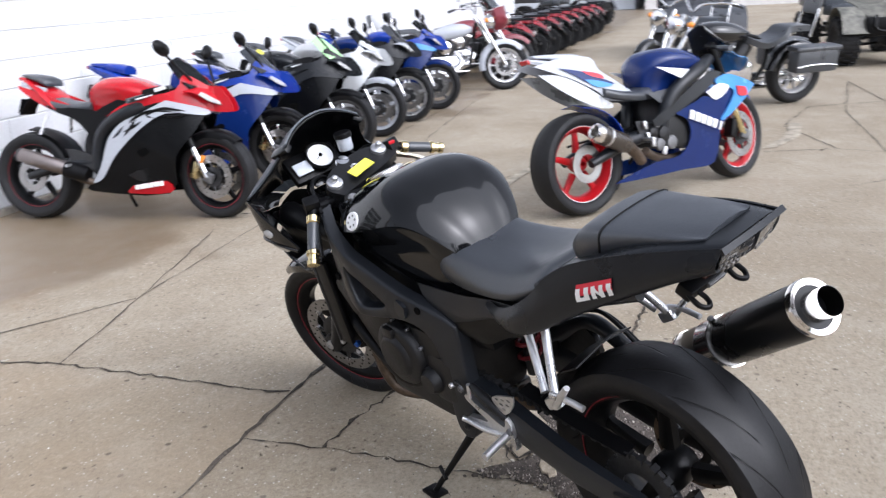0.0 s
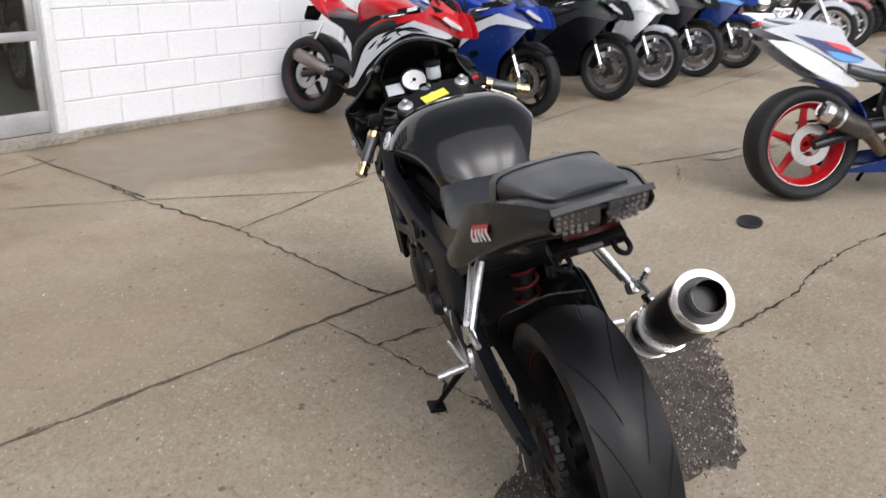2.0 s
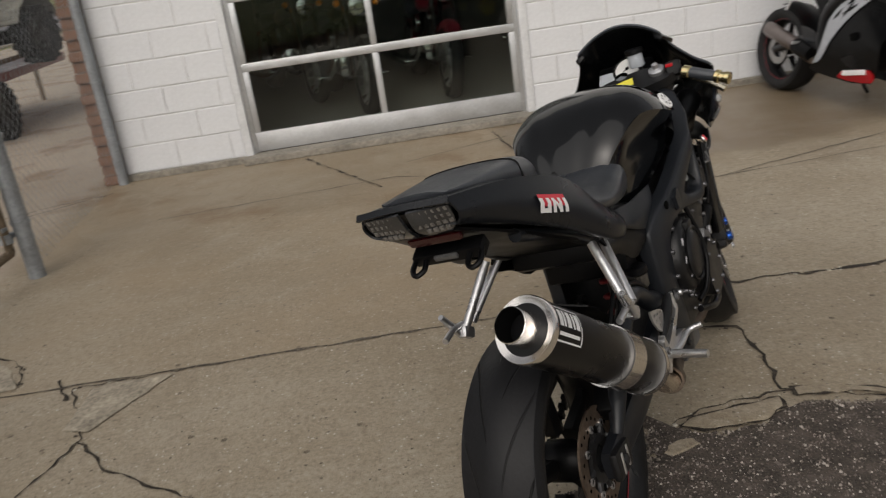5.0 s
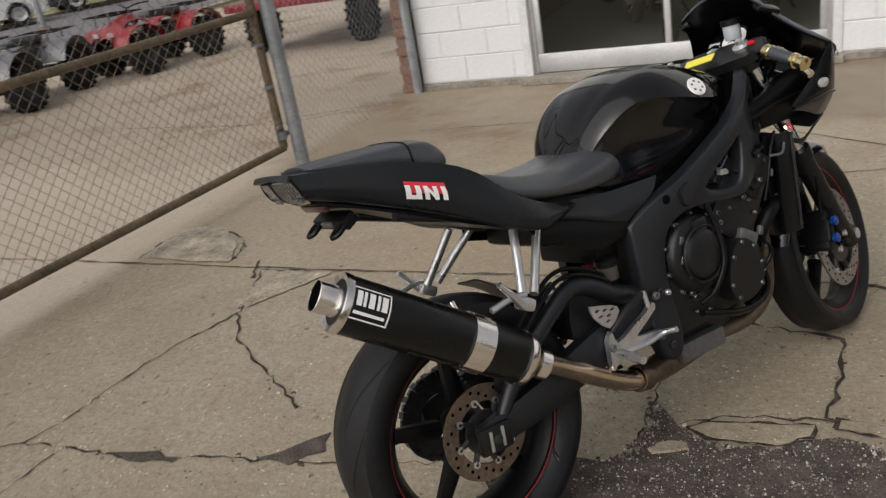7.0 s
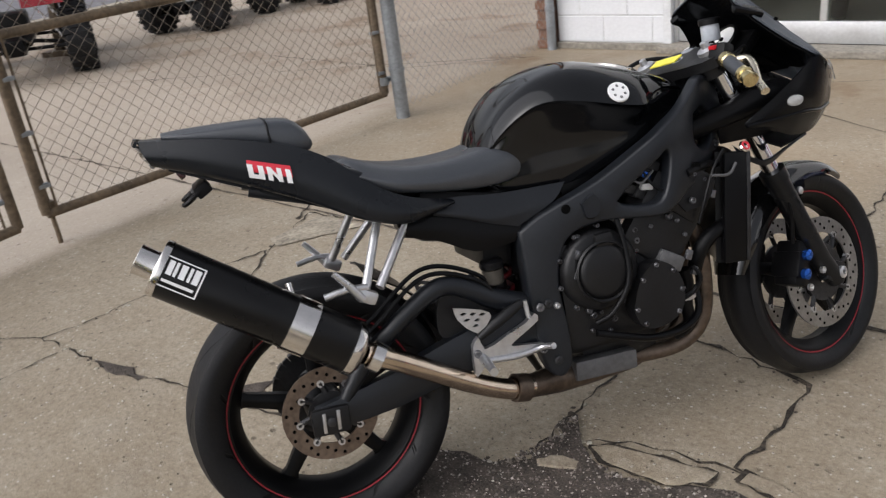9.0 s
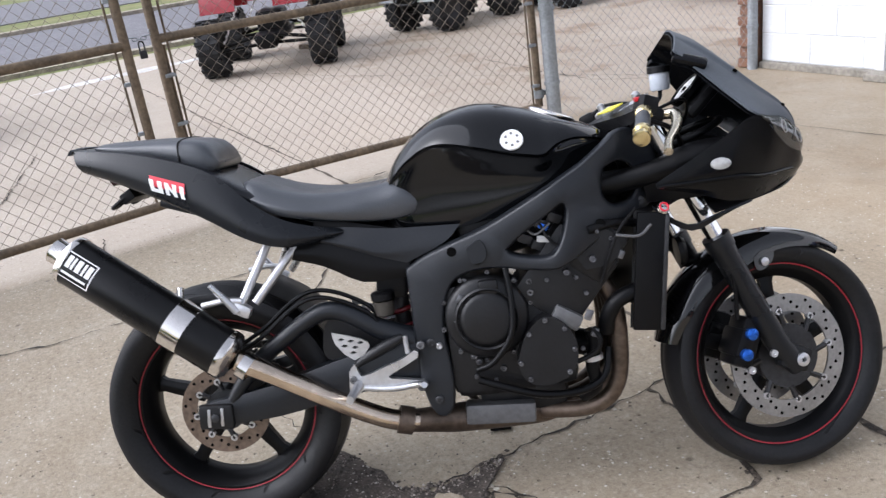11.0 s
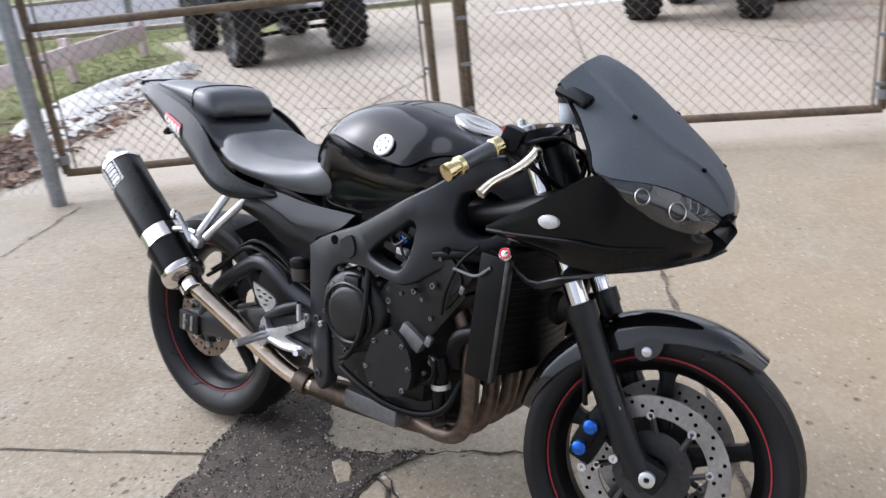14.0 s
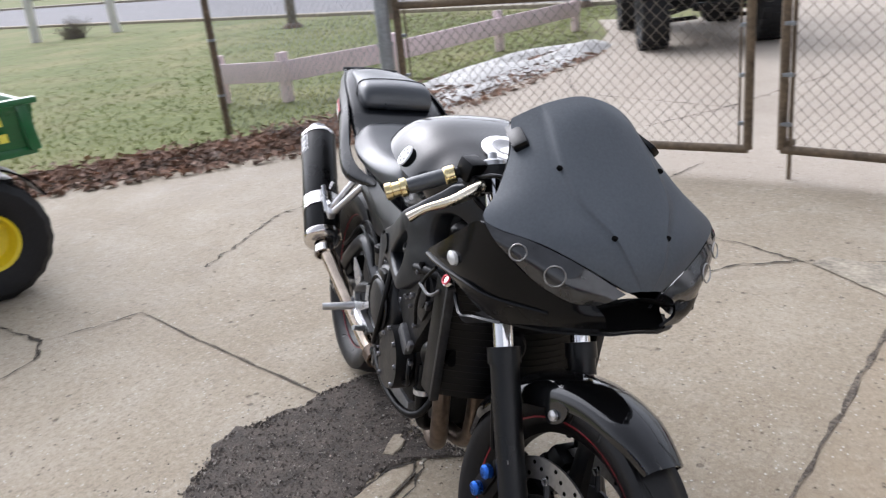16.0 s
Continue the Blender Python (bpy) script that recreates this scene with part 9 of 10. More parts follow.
    q("headlamp", lathe(B(), [(-0.10, 0.0005), (-0.09, 0.05), (-0.03, 0.088), (0.03, 0.09), (0.035, 0.084), (0.030, 0.0005)], (1.46 if not fairing else 1.56, 0, 0.90), (1, 0, 0), 22), "chrome", "round chrome headlamp")
    foot = m.inverted() @ Vector(((m @ Vector((0.85, 0.30, 0.05))).x, (m @ Vector((0.85, 0.30, 0.05))).y, 0.008))
    q("side_stand", tube(B(), [(0.88, 0.12, 0.26), foot], [0.012, 0.012], 8, 1), "plastic")
    return b


cruiser(parked((10.55, 5.30), (11.35, 3.88), 6), "white and chrome cruiser with a teardrop tank", "white_paint")
cruiser(parked((11.6, 5.45), (12.35, 4.0), 6), "dark touring cruiser with a handlebar fairing", "maroon", True, True)
cruiser(parked((9.90, 0.38), (8.95, 1.75), 5), "black touring cruiser with leather saddlebags and chrome forks", "gloss_black", True, False, group="cruisers in the yard")
for i, (x, y, a, t) in enumerate(((1.15, 7.1, -78, "gloss_black"), (2.05, 7.35, -84, "maroon"), (0.45, 8.1, -70, "gloss_black"), (3.3, 8.0, -95, "gloss_black"), (-0.0, 6.9, -70, "gloss_black"))):
    if i == 4:
        continue
    cruiser(parked((x + 0.1, y + 1.2), (x + 0.1 + 1.6 * math.cos(radians(a)), y + 1.2 + 1.6 * math.sin(radians(a))), 5, 0.05), "dark chrome-trimmed cruiser standing inside the showroom", t, group="cruisers in the showroom")


# ---- quads and side-by-sides ----
def knobby(parent, centre, R, W, rim_mat, rim_r, m=None, lugs=18, name="wheel"):
    bm = lathe(B(), [(-W * 0.36, rim_r), (-W * 0.5, rim_r + (R - rim_r) * 0.4), (-W * 0.5, R - 0.03), (-W * 0.40, R - 0.012), (0, R - 0.008), (W * 0.40, R - 0.012), (W * 0.5, R - 0.03), (W * 0.5, rim_r + (R - rim_r) * 0.4), (W * 0.36, rim_r)], (0, 0, 0), (0, 1, 0), 32, close=True)
    for i in range(lugs):
        a = 2 * math.pi * i / lugs
        for k, yy in enumerate((-0.36, 0.0, 0.36)):
            w = a + (0.5 if k == 1 else 0) * 2 * math.pi / lugs
            box(bm, (math.cos(w) * (R - 0.006), yy * W, math.sin(w) * (R - 0.006)), (0.026, W * 0.30, 2.2 * R / lugs), (0, -math.degrees(w), (k - 1) * 8))
        for sy in (-1, 1):
            box(bm, (math.cos(a) * (R - 0.035), sy * W * 0.5, math.sin(a) * (R - 0.035)), (0.055, 0.018, 1.9 * R / lugs), (0, -math.degrees(a), 0))
    w = part(name, bm, M["tyre"], parent, "chunky knobbed tyre", smooth=30)
    w.location = centre
    part("rim", lathe(B(), [(-W * 0.36, rim_r + 0.004), (-W * 0.30, rim_r - 0.012), (-W * 0.12, rim_r * 0.55), (-W * 0.14, 0.0005)], (0, 0, 0), (0, 1, 0), 24), rim_mat, w)
    part("rim", lathe(B(), [(W * 0.36, rim_r + 0.004), (W * 0.30, rim_r - 0.012), (W * 0.12, rim_r * 0.55), (W * 0.14, 0.0005)], (0, 0, 0), (0, 1, 0), 24), rim_mat, w)
    return w


def quad(m, label, body, group, lift=0.0, half=0.46, guard=None):
    """A four-wheeled all-terrain vehicle, x ahead."""
    b = thing("quad_bike", m, label, "quad bike", group)
    low = ("suspension_arm", "shock_spring", "axle_housing", "frame_tray", "engine_block")

    def q(nm, bm, mat, lab="", smooth=45):
        if lift and nm not in low:
            bmesh.ops.translate(bm, vec=(0, 0, lift), verts=bm.verts)
        return part(nm, bm, M[mat], b, lab, smooth)
    R = 0.31
    for x in (0, 1.25):
        for sy in (-1, 1):
            knobby(b, (x, sy * half, R), R, 0.24, M["dark_alloy"], 0.155)
            q("suspension_arm", tube(B(), [(x, sy * 0.10, 0.38), (x, sy * (half - 0.08), 0.30)], 0.020, 8, 1), "plastic")
            q("suspension_arm", tube(B(), [(x + 0.10, sy * 0.10, 0.28), (x, sy * (half - 0.08), 0.27)], 0.018, 8, 1), "plastic")
            sp = [(x + 0.035 * math.cos(t * 0.9), sy * (half - 0.12 - 0.0050 * t), 0.34 + 0.0085 * t + 0.035 * math.sin(t * 0.9) * 0.3) for t in range(0, 46)]
            q("shock_spring", tube(B(), sp, 0.010, 6, 1), "decal_white" if body == "atv_red" else "dark_alloy", "white coil spring" if body == "atv_red" else "")
        q("axle_housing", box(B(), (x, 0, 0.32), (0.22, 0.22, 0.16), (0, 0, 0), 0.04), "plastic")
    q("frame_tray", box(B(), (0.62, 0, 0.34), (1.0, 0.34, 0.10), (0, 0, 0), 0.04), "plastic")
    q("engine_block", box(B(), (0.62, 0, 0.48), (0.44, 0.32, 0.26), (0, 0, 0), 0.05), "engine")
    for x, s in ((0, 1), (1.25, -1)):
        for sy in (-1, 1):
            rows = [[(x + math.cos(a) * 0.40 * 1.0, sy * yy, R + 0.06 + math.sin(a) * 0.37) for yy in (0.20, 0.34, 0.50, 0.57)] for a in (radians(v) for v in (15, 45, 80, 110, 140, 165))]
            q("mudguard", surf(B(), rows, 3, 3, 0.008), guard or body)
    q("body_shell", surf(B(), [[(1.55, y, 0.62 - abs(y) * 0.3) for y in (-0.26, -0.13, 0, 0.13, 0.26)], [(1.35, y, 0.82 - abs(y) * 0.25) for y in (-0.28, -0.14, 0, 0.14, 0.28)], [(1.02, y, 0.90 - abs(y) * 0.5) for y in (-0.20, -0.10, 0, 0.10, 0.20)], [(0.78, y, 0.80 - abs(y) * 0.6) for y in (-0.18, -0.09, 0, 0.09, 0.18)]], 3, 3, 0.012), body)
    q("tail_shell", surf(B(), [[(0.30, y, 0.72 - abs(y) * 0.2) for y in (-0.24, -0.12, 0, 0.12, 0.24)], [(-0.05, y, 0.76 - abs(y) * 0.2) for y in (-0.34, -0.17, 0, 0.17, 0.34)], [(-0.34, y, 0.70 - abs(y) * 0.2) for y in (-0.30, -0.15, 0, 0.15, 0.30)]], 3, 3, 0.012), body)
    q("seat", box(B(), (0.40, 0, 0.80), (0.66, 0.28, 0.12), (0, -3, 0), 0.05), "vinyl", "black quad seat")
    q("handlebar", tube(B(), [(0.86, -0.36, 1.02), (0.95, -0.18, 1.01), (1.0, 0, 0.97), (0.95, 0.18, 1.01), (0.86, 0.36, 1.02)], 0.013, 8, 4), "plastic")
    q("steering_post", rod(B(), (1.0, 0, 0.97), (1.12, 0, 0.60), 0.02, n=8), "plastic")
    for x0, x1, z in ((-0.42, 0.06, 0.83), (1.02, 1.56, 0.93)):
        bm = B()
        rim = [(x0, -0.34, z), (x1, -0.34, z), (x1, 0.34, z), (x0, 0.34, z), (x0, -0.34, z)]
        rack = q("luggage_rack", tube(bm, rim, 0.011, 8, 1), "plastic")
        for k in range(3):
            y = -0.17 + 0.17 * k
            bm = rod(B(), (x0, y, z), (x1, y, z), 0.010, n=8)
            if lift:
                bmesh.ops.translate(bm, vec=(0, 0, lift), verts=bm.verts)
            part("bar", bm, M["plastic"], rack)
        for x in (x0 + 0.06, x1 - 0.06):
            for sy in (-1, 1):
                bm = rod(B(), (x, sy * 0.17, z), (x, sy * 0.16, z - 0.16), 0.010, n=6)
                if lift:
                    bmesh.ops.translate(bm, vec=(0, 0, lift), verts=bm.verts)
                part("strut", bm, M["plastic"], rack)
    for sy in (-1, 1):
        q("tail_lamp", box(B(), (-0.36, sy * 0.22, 0.66), (0.03, 0.08, 0.05), (0, 0, 0), 0.01), "red_lens")
        q("head_lamp", box(B(), (1.56, sy * 0.17, 0.66), (0.03, 0.11, 0.07), (0, 0, 0), 0.015), "clear_lens")
    q("bumper", tube(B(), [(1.58, -0.22, 0.62), (1.66, -0.20, 0.45), (1.66, 0.20, 0.45), (1.58, 0.22, 0.62)], 0.016, 8, 3), "plastic")
    return b


def side_by_side(m, label, body, group, cage=True, R=0.34):
    b = thing("utility_vehicle", m, label, "utility vehicle", group)

    def q(nm, bm, mat, lab="", smooth=45):
        return part(nm, bm, M[mat], b, lab, smooth)
    for x in (0, 2.0):
        for sy in (-1, 1):
            knobby(b, (x, sy * 0.60, R), R, 0.28, M["dark_alloy"], 0.17)
            q("suspension_arm", tube(B(), [(x + 0.02, sy * 0.16, 0.42), (x, sy * 0.48, 0.34)], 0.024, 8, 1), "plastic")
            q("suspension_arm", tube(B(), [(x - 0.06, sy * 0.14, 0.30), (x, sy * 0.48, 0.28)], 0.022, 8, 1), "plastic")
        q("differential", lathe(B(), [(-0.10, 0.0005), (-0.09, 0.09), (0.09, 0.09), (0.10, 0.0005)], (x, 0, 0.33), (1, 0, 0), 16), "plastic")
    q("floor_pan", box(B(), (1.0, 0, 0.42), (1.5, 0.9, 0.10), (0, 0, 0), 0.03), "plastic")
    bed = q("cargo_bed", box(B(), (-0.02, 0, 0.78), (0.92, 1.22, 0.05), (0, 0, 0), 0.01), "atv_grey", "dark grey dump bed")
    for sy in (-1, 1):
        part("bed_side", box(B(), (-0.02, sy * 0.61, 0.92), (0.94, 0.05, 0.30), (0, 0, 0), 0.015), M["atv_grey"], bed)
        part("tail_lamp", box(B(), (-0.50, sy * 0.52, 0.92), (0.03, 0.10, 0.10), (0, 0, 0), 0.012), M["red_lens"], bed)
        q("wheel_arch", surf(B(), [[(2.0 + math.cos(a) * 0.45, sy * y, R + 0.05 + math.sin(a) * 0.42) for y in (0.40, 0.60, 0.74)] for a in (radians(v) for v in (10, 50, 90, 130, 170))], 3, 3, 0.010), body)
        q("seat", box(B(), (0.72, sy * 0.28, 0.72), (0.48, 0.48, 0.14), (0, -6, 0), 0.05), "vinyl")
        q("seat_back", box(B(), (0.50, sy * 0.28, 0.98), (0.12, 0.46, 0.50), (0, -12, 0), 0.05), "vinyl")
    part("tailgate", box(B(), (-0.49, 0, 0.92), (0.05, 1.20, 0.28), (0, 0, 0), 0.015), M["atv_grey"], bed)
    q("hood", surf(B(), [[(1.55, y, 0.98 - abs(y) * 0.12) for y in (-0.55, -0.25, 0, 0.25, 0.55)], [(2.05, y, 0.88 - abs(y) * 0.12) for y in (-0.50, -0.25, 0, 0.25, 0.50)], [(2.42, y, 0.70 - abs(y) * 0.12) for y in (-0.40, -0.2, 0, 0.2, 0.40)]], 3, 3, 0.012), body)
    q("front_fascia", box(B(), (2.36, 0, 0.55), (0.16, 0.90, 0.26), (0, 0, 0), 0.05), "plastic")
    q("bumper", tube(B(), [(2.42, -0.32, 0.70), (2.52, -0.30, 0.50), (2.52, 0.30, 0.50), (2.42, 0.32, 0.70)], 0.022, 8, 3), "plastic")
    q("hitch_bar", box(B(), (-0.40, 0, 0.44), (0.12, 0.5, 0.08), (0, 0, 0), 0.02), "plastic")
    q("steering_wheel", lathe(B(), [(0, 0.16), (0.01, 0.172), (0.02, 0.16), (0.01, 0.148)], (1.28, 0.28, 1.02), (-0.8, 0, 0.5), 20, close=True), "plastic")
    if cage:
        for sy in (-1, 1):
            q("cage_tube", tube(B(), [(1.65, sy * 0.58, 0.92), (1.22, sy * 0.56, 1.62), (0.95, sy * 0.55, 1.74), (0.52, sy * 0.55, 1.72), (0.42, sy * 0.58, 0.82)], 0.026, 10, 3), "plastic")
        for x, z in ((1.22, 1.64), (0.50, 1.73)):
            q("cage_cross_tube", rod(B(), (x, -0.55, z), (x, 0.55, z), 0.024, n=10), "plastic")
        q("windshield", surf(B(), [[(1.62, -0.54, 0.96), (1.62, 0.54, 0.96)], [(1.24, -0.52, 1.60), (1.24, 0.52, 1.60)]], 2, 2, 0.006), "clear_screen")
    return b


def heading(x, y, deg, z=0.0):
    return pose(x, y, z, 0, 0, deg)


# red quads in a row along the wall
first = quad(heading(13.1, 5.45, -83) @ Matrix.Scale(0.84, 4), "red and black quad bike in a long row by the wall", "atv_red", "quads along the wall", guard="plastic")
for i in range(8):
    copy_thing(first, heading(14.3 + 1.2 * i, 5.45, -83 + (i % 3) * 1.5))
side_by_side(heading(26.5, 6.8, -110), "dark side-by-side with a roll cage and clear windshield", "atv_grey", "side-by-sides in the yard")
side_by_side(heading(15.6, -0.75, 190), "drab-coloured side-by-side with large knobbed tyres", "camo", "side-by-sides in the yard")
side_by_side(heading(20.0, -1.9, 192), "drab-coloured side-by-side with large knobbed tyres", "camo", "side-by-sides in the yard", False)
side_by_side(heading(17.4, 1.75, 186), "dark side-by-side with a tall roll cage behind the cruiser", "atv_grey", "side-by-sides in the yard")
cruiser(parked((12.0, 1.25), (10.5, 1.95), 4), "chrome-laden touring cruiser with twin passing lamps", "gloss_black", True, False, group="cruisers in the yard")

# beyond the gate
mid = ((-4.87 - 5.52) / 2, (-0.97 + 0.06) / 2)
side_by_side(heading(mid[0], mid[1], 212), "black side-by-side with a dump bed, seen from behind", "atv_grey", "side-by-sides in the street lot")
mid = ((-5.48 - 4.82) / 2, (3.31 + 4.44) / 2)
quad(heading(mid[0] - 0.08, mid[1] + 0.02, 150), "red quad with white shock springs", "atv_red", "quads in the street lot", 0.24, 0.60)
quad(heading(-5.84, 7.20, -76) @ Matrix.Scale(0.86, 4), "small black and silver quad with a rack", "atv_grey", "quads in the street lot", guard="atv_silver")
quad(heading(-5.12, 8.98, -99) @ Matrix.Scale(0.82, 4), "small red quad parked beyond the fence", "atv_red", "quads in the street lot")
tq = quad(heading(-2.85, 8.75, 74, 0.67), "dark muddy quad tied down on the trailer deck", "camo", "quads in the street lot")
part("fuel_can", box(B(), (0.05, -0.30, 0.98), (0.16, 0.14, 0.22), (0, 0, 10), 0.03), M["yellow"], tq, "yellow plastic can on the rack")
part("feed_sack", box(B(), (1.30, -0.10, 0.99), (0.30, 0.34, 0.14), (0, 8, 10), 0.05), M["white_paint"], tq, "white sack on the front rack")

# ---- trailer, mower cart, cars, verge ----
tr = thing("utility_trailer", heading(-3.0, 9.3, 90), "low steel utility trailer with a dusty red deck edge", "trailer")
part("deck", box(B(), (0.3, 0, 0.62), (3.0, 1.5, 0.10), (0, 0, 0), 0.01), M["maroon"], tr)
part("side_rail", box(B(), (0.3, 0.76, 0.78), (3.0, 0.04, 0.05), (0, 0, 0), 0.01), M["rusty"], tr)
part("side_rail", box(B(), (0.3, -0.76, 0.78), (3.0, 0.04, 0.05), (0, 0, 0), 0.01), M["rusty"], tr)
for sy in (-1, 1):
    knobby(tr, (-0.5, sy * 0.72, 0.30), 0.30, 0.18, M["dark_alloy"], 0.17)
part("draw_bar", rod(B(), (1.8, 0, 0.55), (2.9, 0, 0.45), 0.04), M["rusty"], tr)
part("jack_stand", rod(B(), (2.7, 0, 0.0), (2.7, 0, 0.55), 0.03), M["rusty"], tr)

jk = thing("steel_bracket", heading(-6.2, 4.9, 25), "rusty steel post on a flat base plate beyond the gate", "steel post")
part("base_plate", box(B(), (0, 0, 0.03), (0.5, 0.22, 0.06), (0, 0, 0), 0.01), M["rusty"], jk)
part("column", box(B(), (0, 0, 0.5), (0.10, 0.08, 0.95), (0, 8, 0), 0.01), M["rusty"], jk)

# green utility cart with yellow wheels
ct = thing("utility_cart", heading(2.26, -1.53, -12), "green utility cart with a dump box and yellow wheels", "utility cart")
for x in (-0.10, 1.25):
    for sy in (-1, 1):
        bm = lathe(B(), [(-0.10, 0.13), (-0.125, 0.19), (-0.120, 0.245), (-0.085, 0.278), (-0.050, 0.284), (-0.046, 0.279), (-0.006, 0.281), (-0.002, 0.287), (0.002, 0.287), (0.006, 0.281), (0.046, 0.279), (0.050, 0.284), (0.085, 0.278), (0.120, 0.245), (0.125, 0.19), (0.10, 0.13)], (0, 0, 0), (0, 1, 0), 40, close=True)
        for v in bm.verts:
            a = math.atan2(v.co.z, v.co.x)
            if math.hypot(v.co.x, v.co.z) > 0.24:
                v.co *= 1 + 0.012 * (1 if math.sin(a * 20 + 40 * abs(v.co.y)) > 0 else -1)
        w = part("wheel", bm, M["tyre"], ct, "worn knobbed tyre", 30)
        w.location = (x, sy * 0.50, 0.282)
        part("rim", lathe(B(), [(sy * 0.11, 0.135), (sy * 0.10, 0.120), (sy * 0.03, 0.100), (sy * 0.02, 0.045), (sy * 0.05, 0.040), (sy * 0.05, 0.0005)], (0, 0, 0), (0, 1, 0), 28), M["yellow_rim"], w, "bright yellow wheel")
bx = part("dump_box", box(B(), (0.00, 0, 0.64), (0.84, 1.10, 0.04), (0, 0, 0), 0.01), M["green_body"], ct, "green steel dump box")
for sy in (-1, 1):
    part("box_side", surf(B(), [[(-0.40, sy * 0.54, 0.645), (0.42, sy * 0.54, 0.645)], [(-0.415, sy * 0.58, 0.755), (0.44, sy * 0.58, 0.755)], [(-0.43, sy * 0.61, 0.865), (0.46, sy * 0.61, 0.865)]], 2, 2, 0.02), M["green_body"], bx)
    part("box_lip", box(B(), (0.02, sy * 0.62, 0.870), (0.93, 0.05, 0.028), (0, 0, 0), 0.008), M["green_body"], bx)
    part("box_rib", box(B(), (-0.39, sy * 0.59, 0.755), (0.05, 0.04, 0.22), (0, 6, 0), 0.008), M["green_body"], bx)
    for k in range(7):
        part("letter_bar", box(B(), (-0.26 + 0.085 * k, sy * 0.606, 0.800), (0.050, 0.012, 0.050), (sy * 14, 0, 0), 0.003), M["yellow"], bx)
    for k in range(4):
        part("letter_bar", box(B(), (-0.28 + 0.07 * k, sy * 0.592, 0.720), (0.036, 0.012, 0.040), (sy * 14, 0, 0), 0.003), M["yellow"], bx)
    part("mudguard", surf(B(), [[(-0.09 + math.cos(a) * 0.345, sy * y, 0.282 + math.sin(a) * 0.345) for y in (0.34, 0.45, 0.56)] for a in (radians(v) for v in (25, 60, 95, 130, 155))], 3, 2, 0.01), M["plastic"], ct)
part("box_front", box(B(), (0.44, 0, 0.755), (0.03, 1.14, 0.22), (0, 0, 0), 0.01), M["green_body"], bx)
part("box_tailgate", box(B(), (-0.41, 0, 0.755), (0.03, 1.14, 0.22), (0, -6, 0), 0.01), M["green_body"], bx)
part("chassis", box(B(), (0.55, 0, 0.42), (1.8, 0.5, 0.12), (0, 0, 0), 0.03), M["plastic"], ct)
part("cart_seat", box(B(), (0.72, 0, 0.66), (0.40, 0.95, 0.14), (0, 0, 0), 0.05), M["yellow_rim"], ct, "yellow bench seat")
part("cart_hood", box(B(), (1.35, 0, 0.58), (0.50, 0.70, 0.30), (0, 10, 0), 0.08), M["green_body"], ct)


def car(m, label, paint, group, suv=False, wagon=0.0):
    b = thing("car", m, label, "car", group)
    h = 1.75 if suv else 1.42
    belt = 1.05 if suv else 0.92
    prof = [(2.2, 0.35, 0.55), (2.22, 0.55, 0.68), (2.1, 0.72, 0.78), (1.2, 0.86, 0.84), (0.8, belt, 0.86), (-1.6, belt, 0.86), (-2.05, belt - 0.06, 0.80), (-2.15, 0.6, 0.74), (-2.1, 0.35, 0.66)]
    rows = []
    for x, t, w in prof:
        rows.append([(x, -w, 0.25), (x, -w, (t + 0.25) / 2), (x, -w * 0.95, t), (x, 0, t + 0.03), (x, w * 0.95, t), (x, w, (t + 0.25) / 2), (x, w, 0.25)])
    part("body", grid(B(), [list(k) for k in zip(*[spline(c, 3) for c in zip(*rows)])], cap=False), M[paint], b, smooth=50)
    cab = [(1.15, belt, 0.80), (0.45, h - 0.06, 0.62), (-0.3, h, 0.62), (-1.2, h - 0.06, 0.62), (-1.85 if suv else -1.75, belt, 0.78)]
    rows = [[(x, -w, belt - 0.02), (x, -w, z), (x, 0, z + 0.03), (x, w, z), (x, w, belt - 0.02)] for x, z, w in cab]
    part("glasshouse", grid(B(), [list(k) for k in zip(*[spline(c, 3) for c in zip(*rows)])]), M["car_glass"], b, smooth=50)
    part("roof_panel", surf(B(), [[(0.42, -0.58, h - 0.03), (0.42, 0, h + 0.0), (0.42, 0.58, h - 0.03)], [(-0.3, -0.60, h + 0.01), (-0.3, 0, h + 0.045), (-0.3, 0.60, h + 0.01)], [(-1.2, -0.58, h - 0.04), (-1.2, 0, h - 0.01), (-1.2, 0.58, h - 0.04)]], 3, 3, 0.02), M[paint], b)
    for x in (1.35, -1.35):
        for sy in (-1, 1):
            w = part("tyre", lathe(B(), [(-0.10, 0.20), (-0.10, 0.31), (-0.07, 0.33), (0.07, 0.33), (0.10, 0.31), (0.10, 0.20)], (0, 0, 0), (0, 1, 0), 28, close=True), M["tyre"], b)
            w.location = (x, sy * 0.80, 0.33)
            part("rim", lathe(B(), [(sy * 0.09, 0.205), (sy * 0.07, 0.18), (sy * 0.05, 0.05), (sy * 0.07, 0.0005)], (0, 0, 0), (0, 1, 0), 20), M["alloy"], w)
    for sy in (-1, 1):
        part("side_mirror", box(B(), (0.85, sy * 0.95, belt + 0.06), (0.12, 0.16, 0.12), (0, 0, 0), 0.04), M[paint], b)
        part("tail_lamp", box(B(), (-2.12, sy * 0.62, 0.78), (0.06, 0.22, 0.12), (0, 0, 0), 0.02), M["red_lens"], b)
        part("head_lamp", box(B(), (2.18, sy * 0.52, 0.64), (0.08, 0.28, 0.10), (0, 0, 0), 0.03), M["clear_lens"], b)
    return b


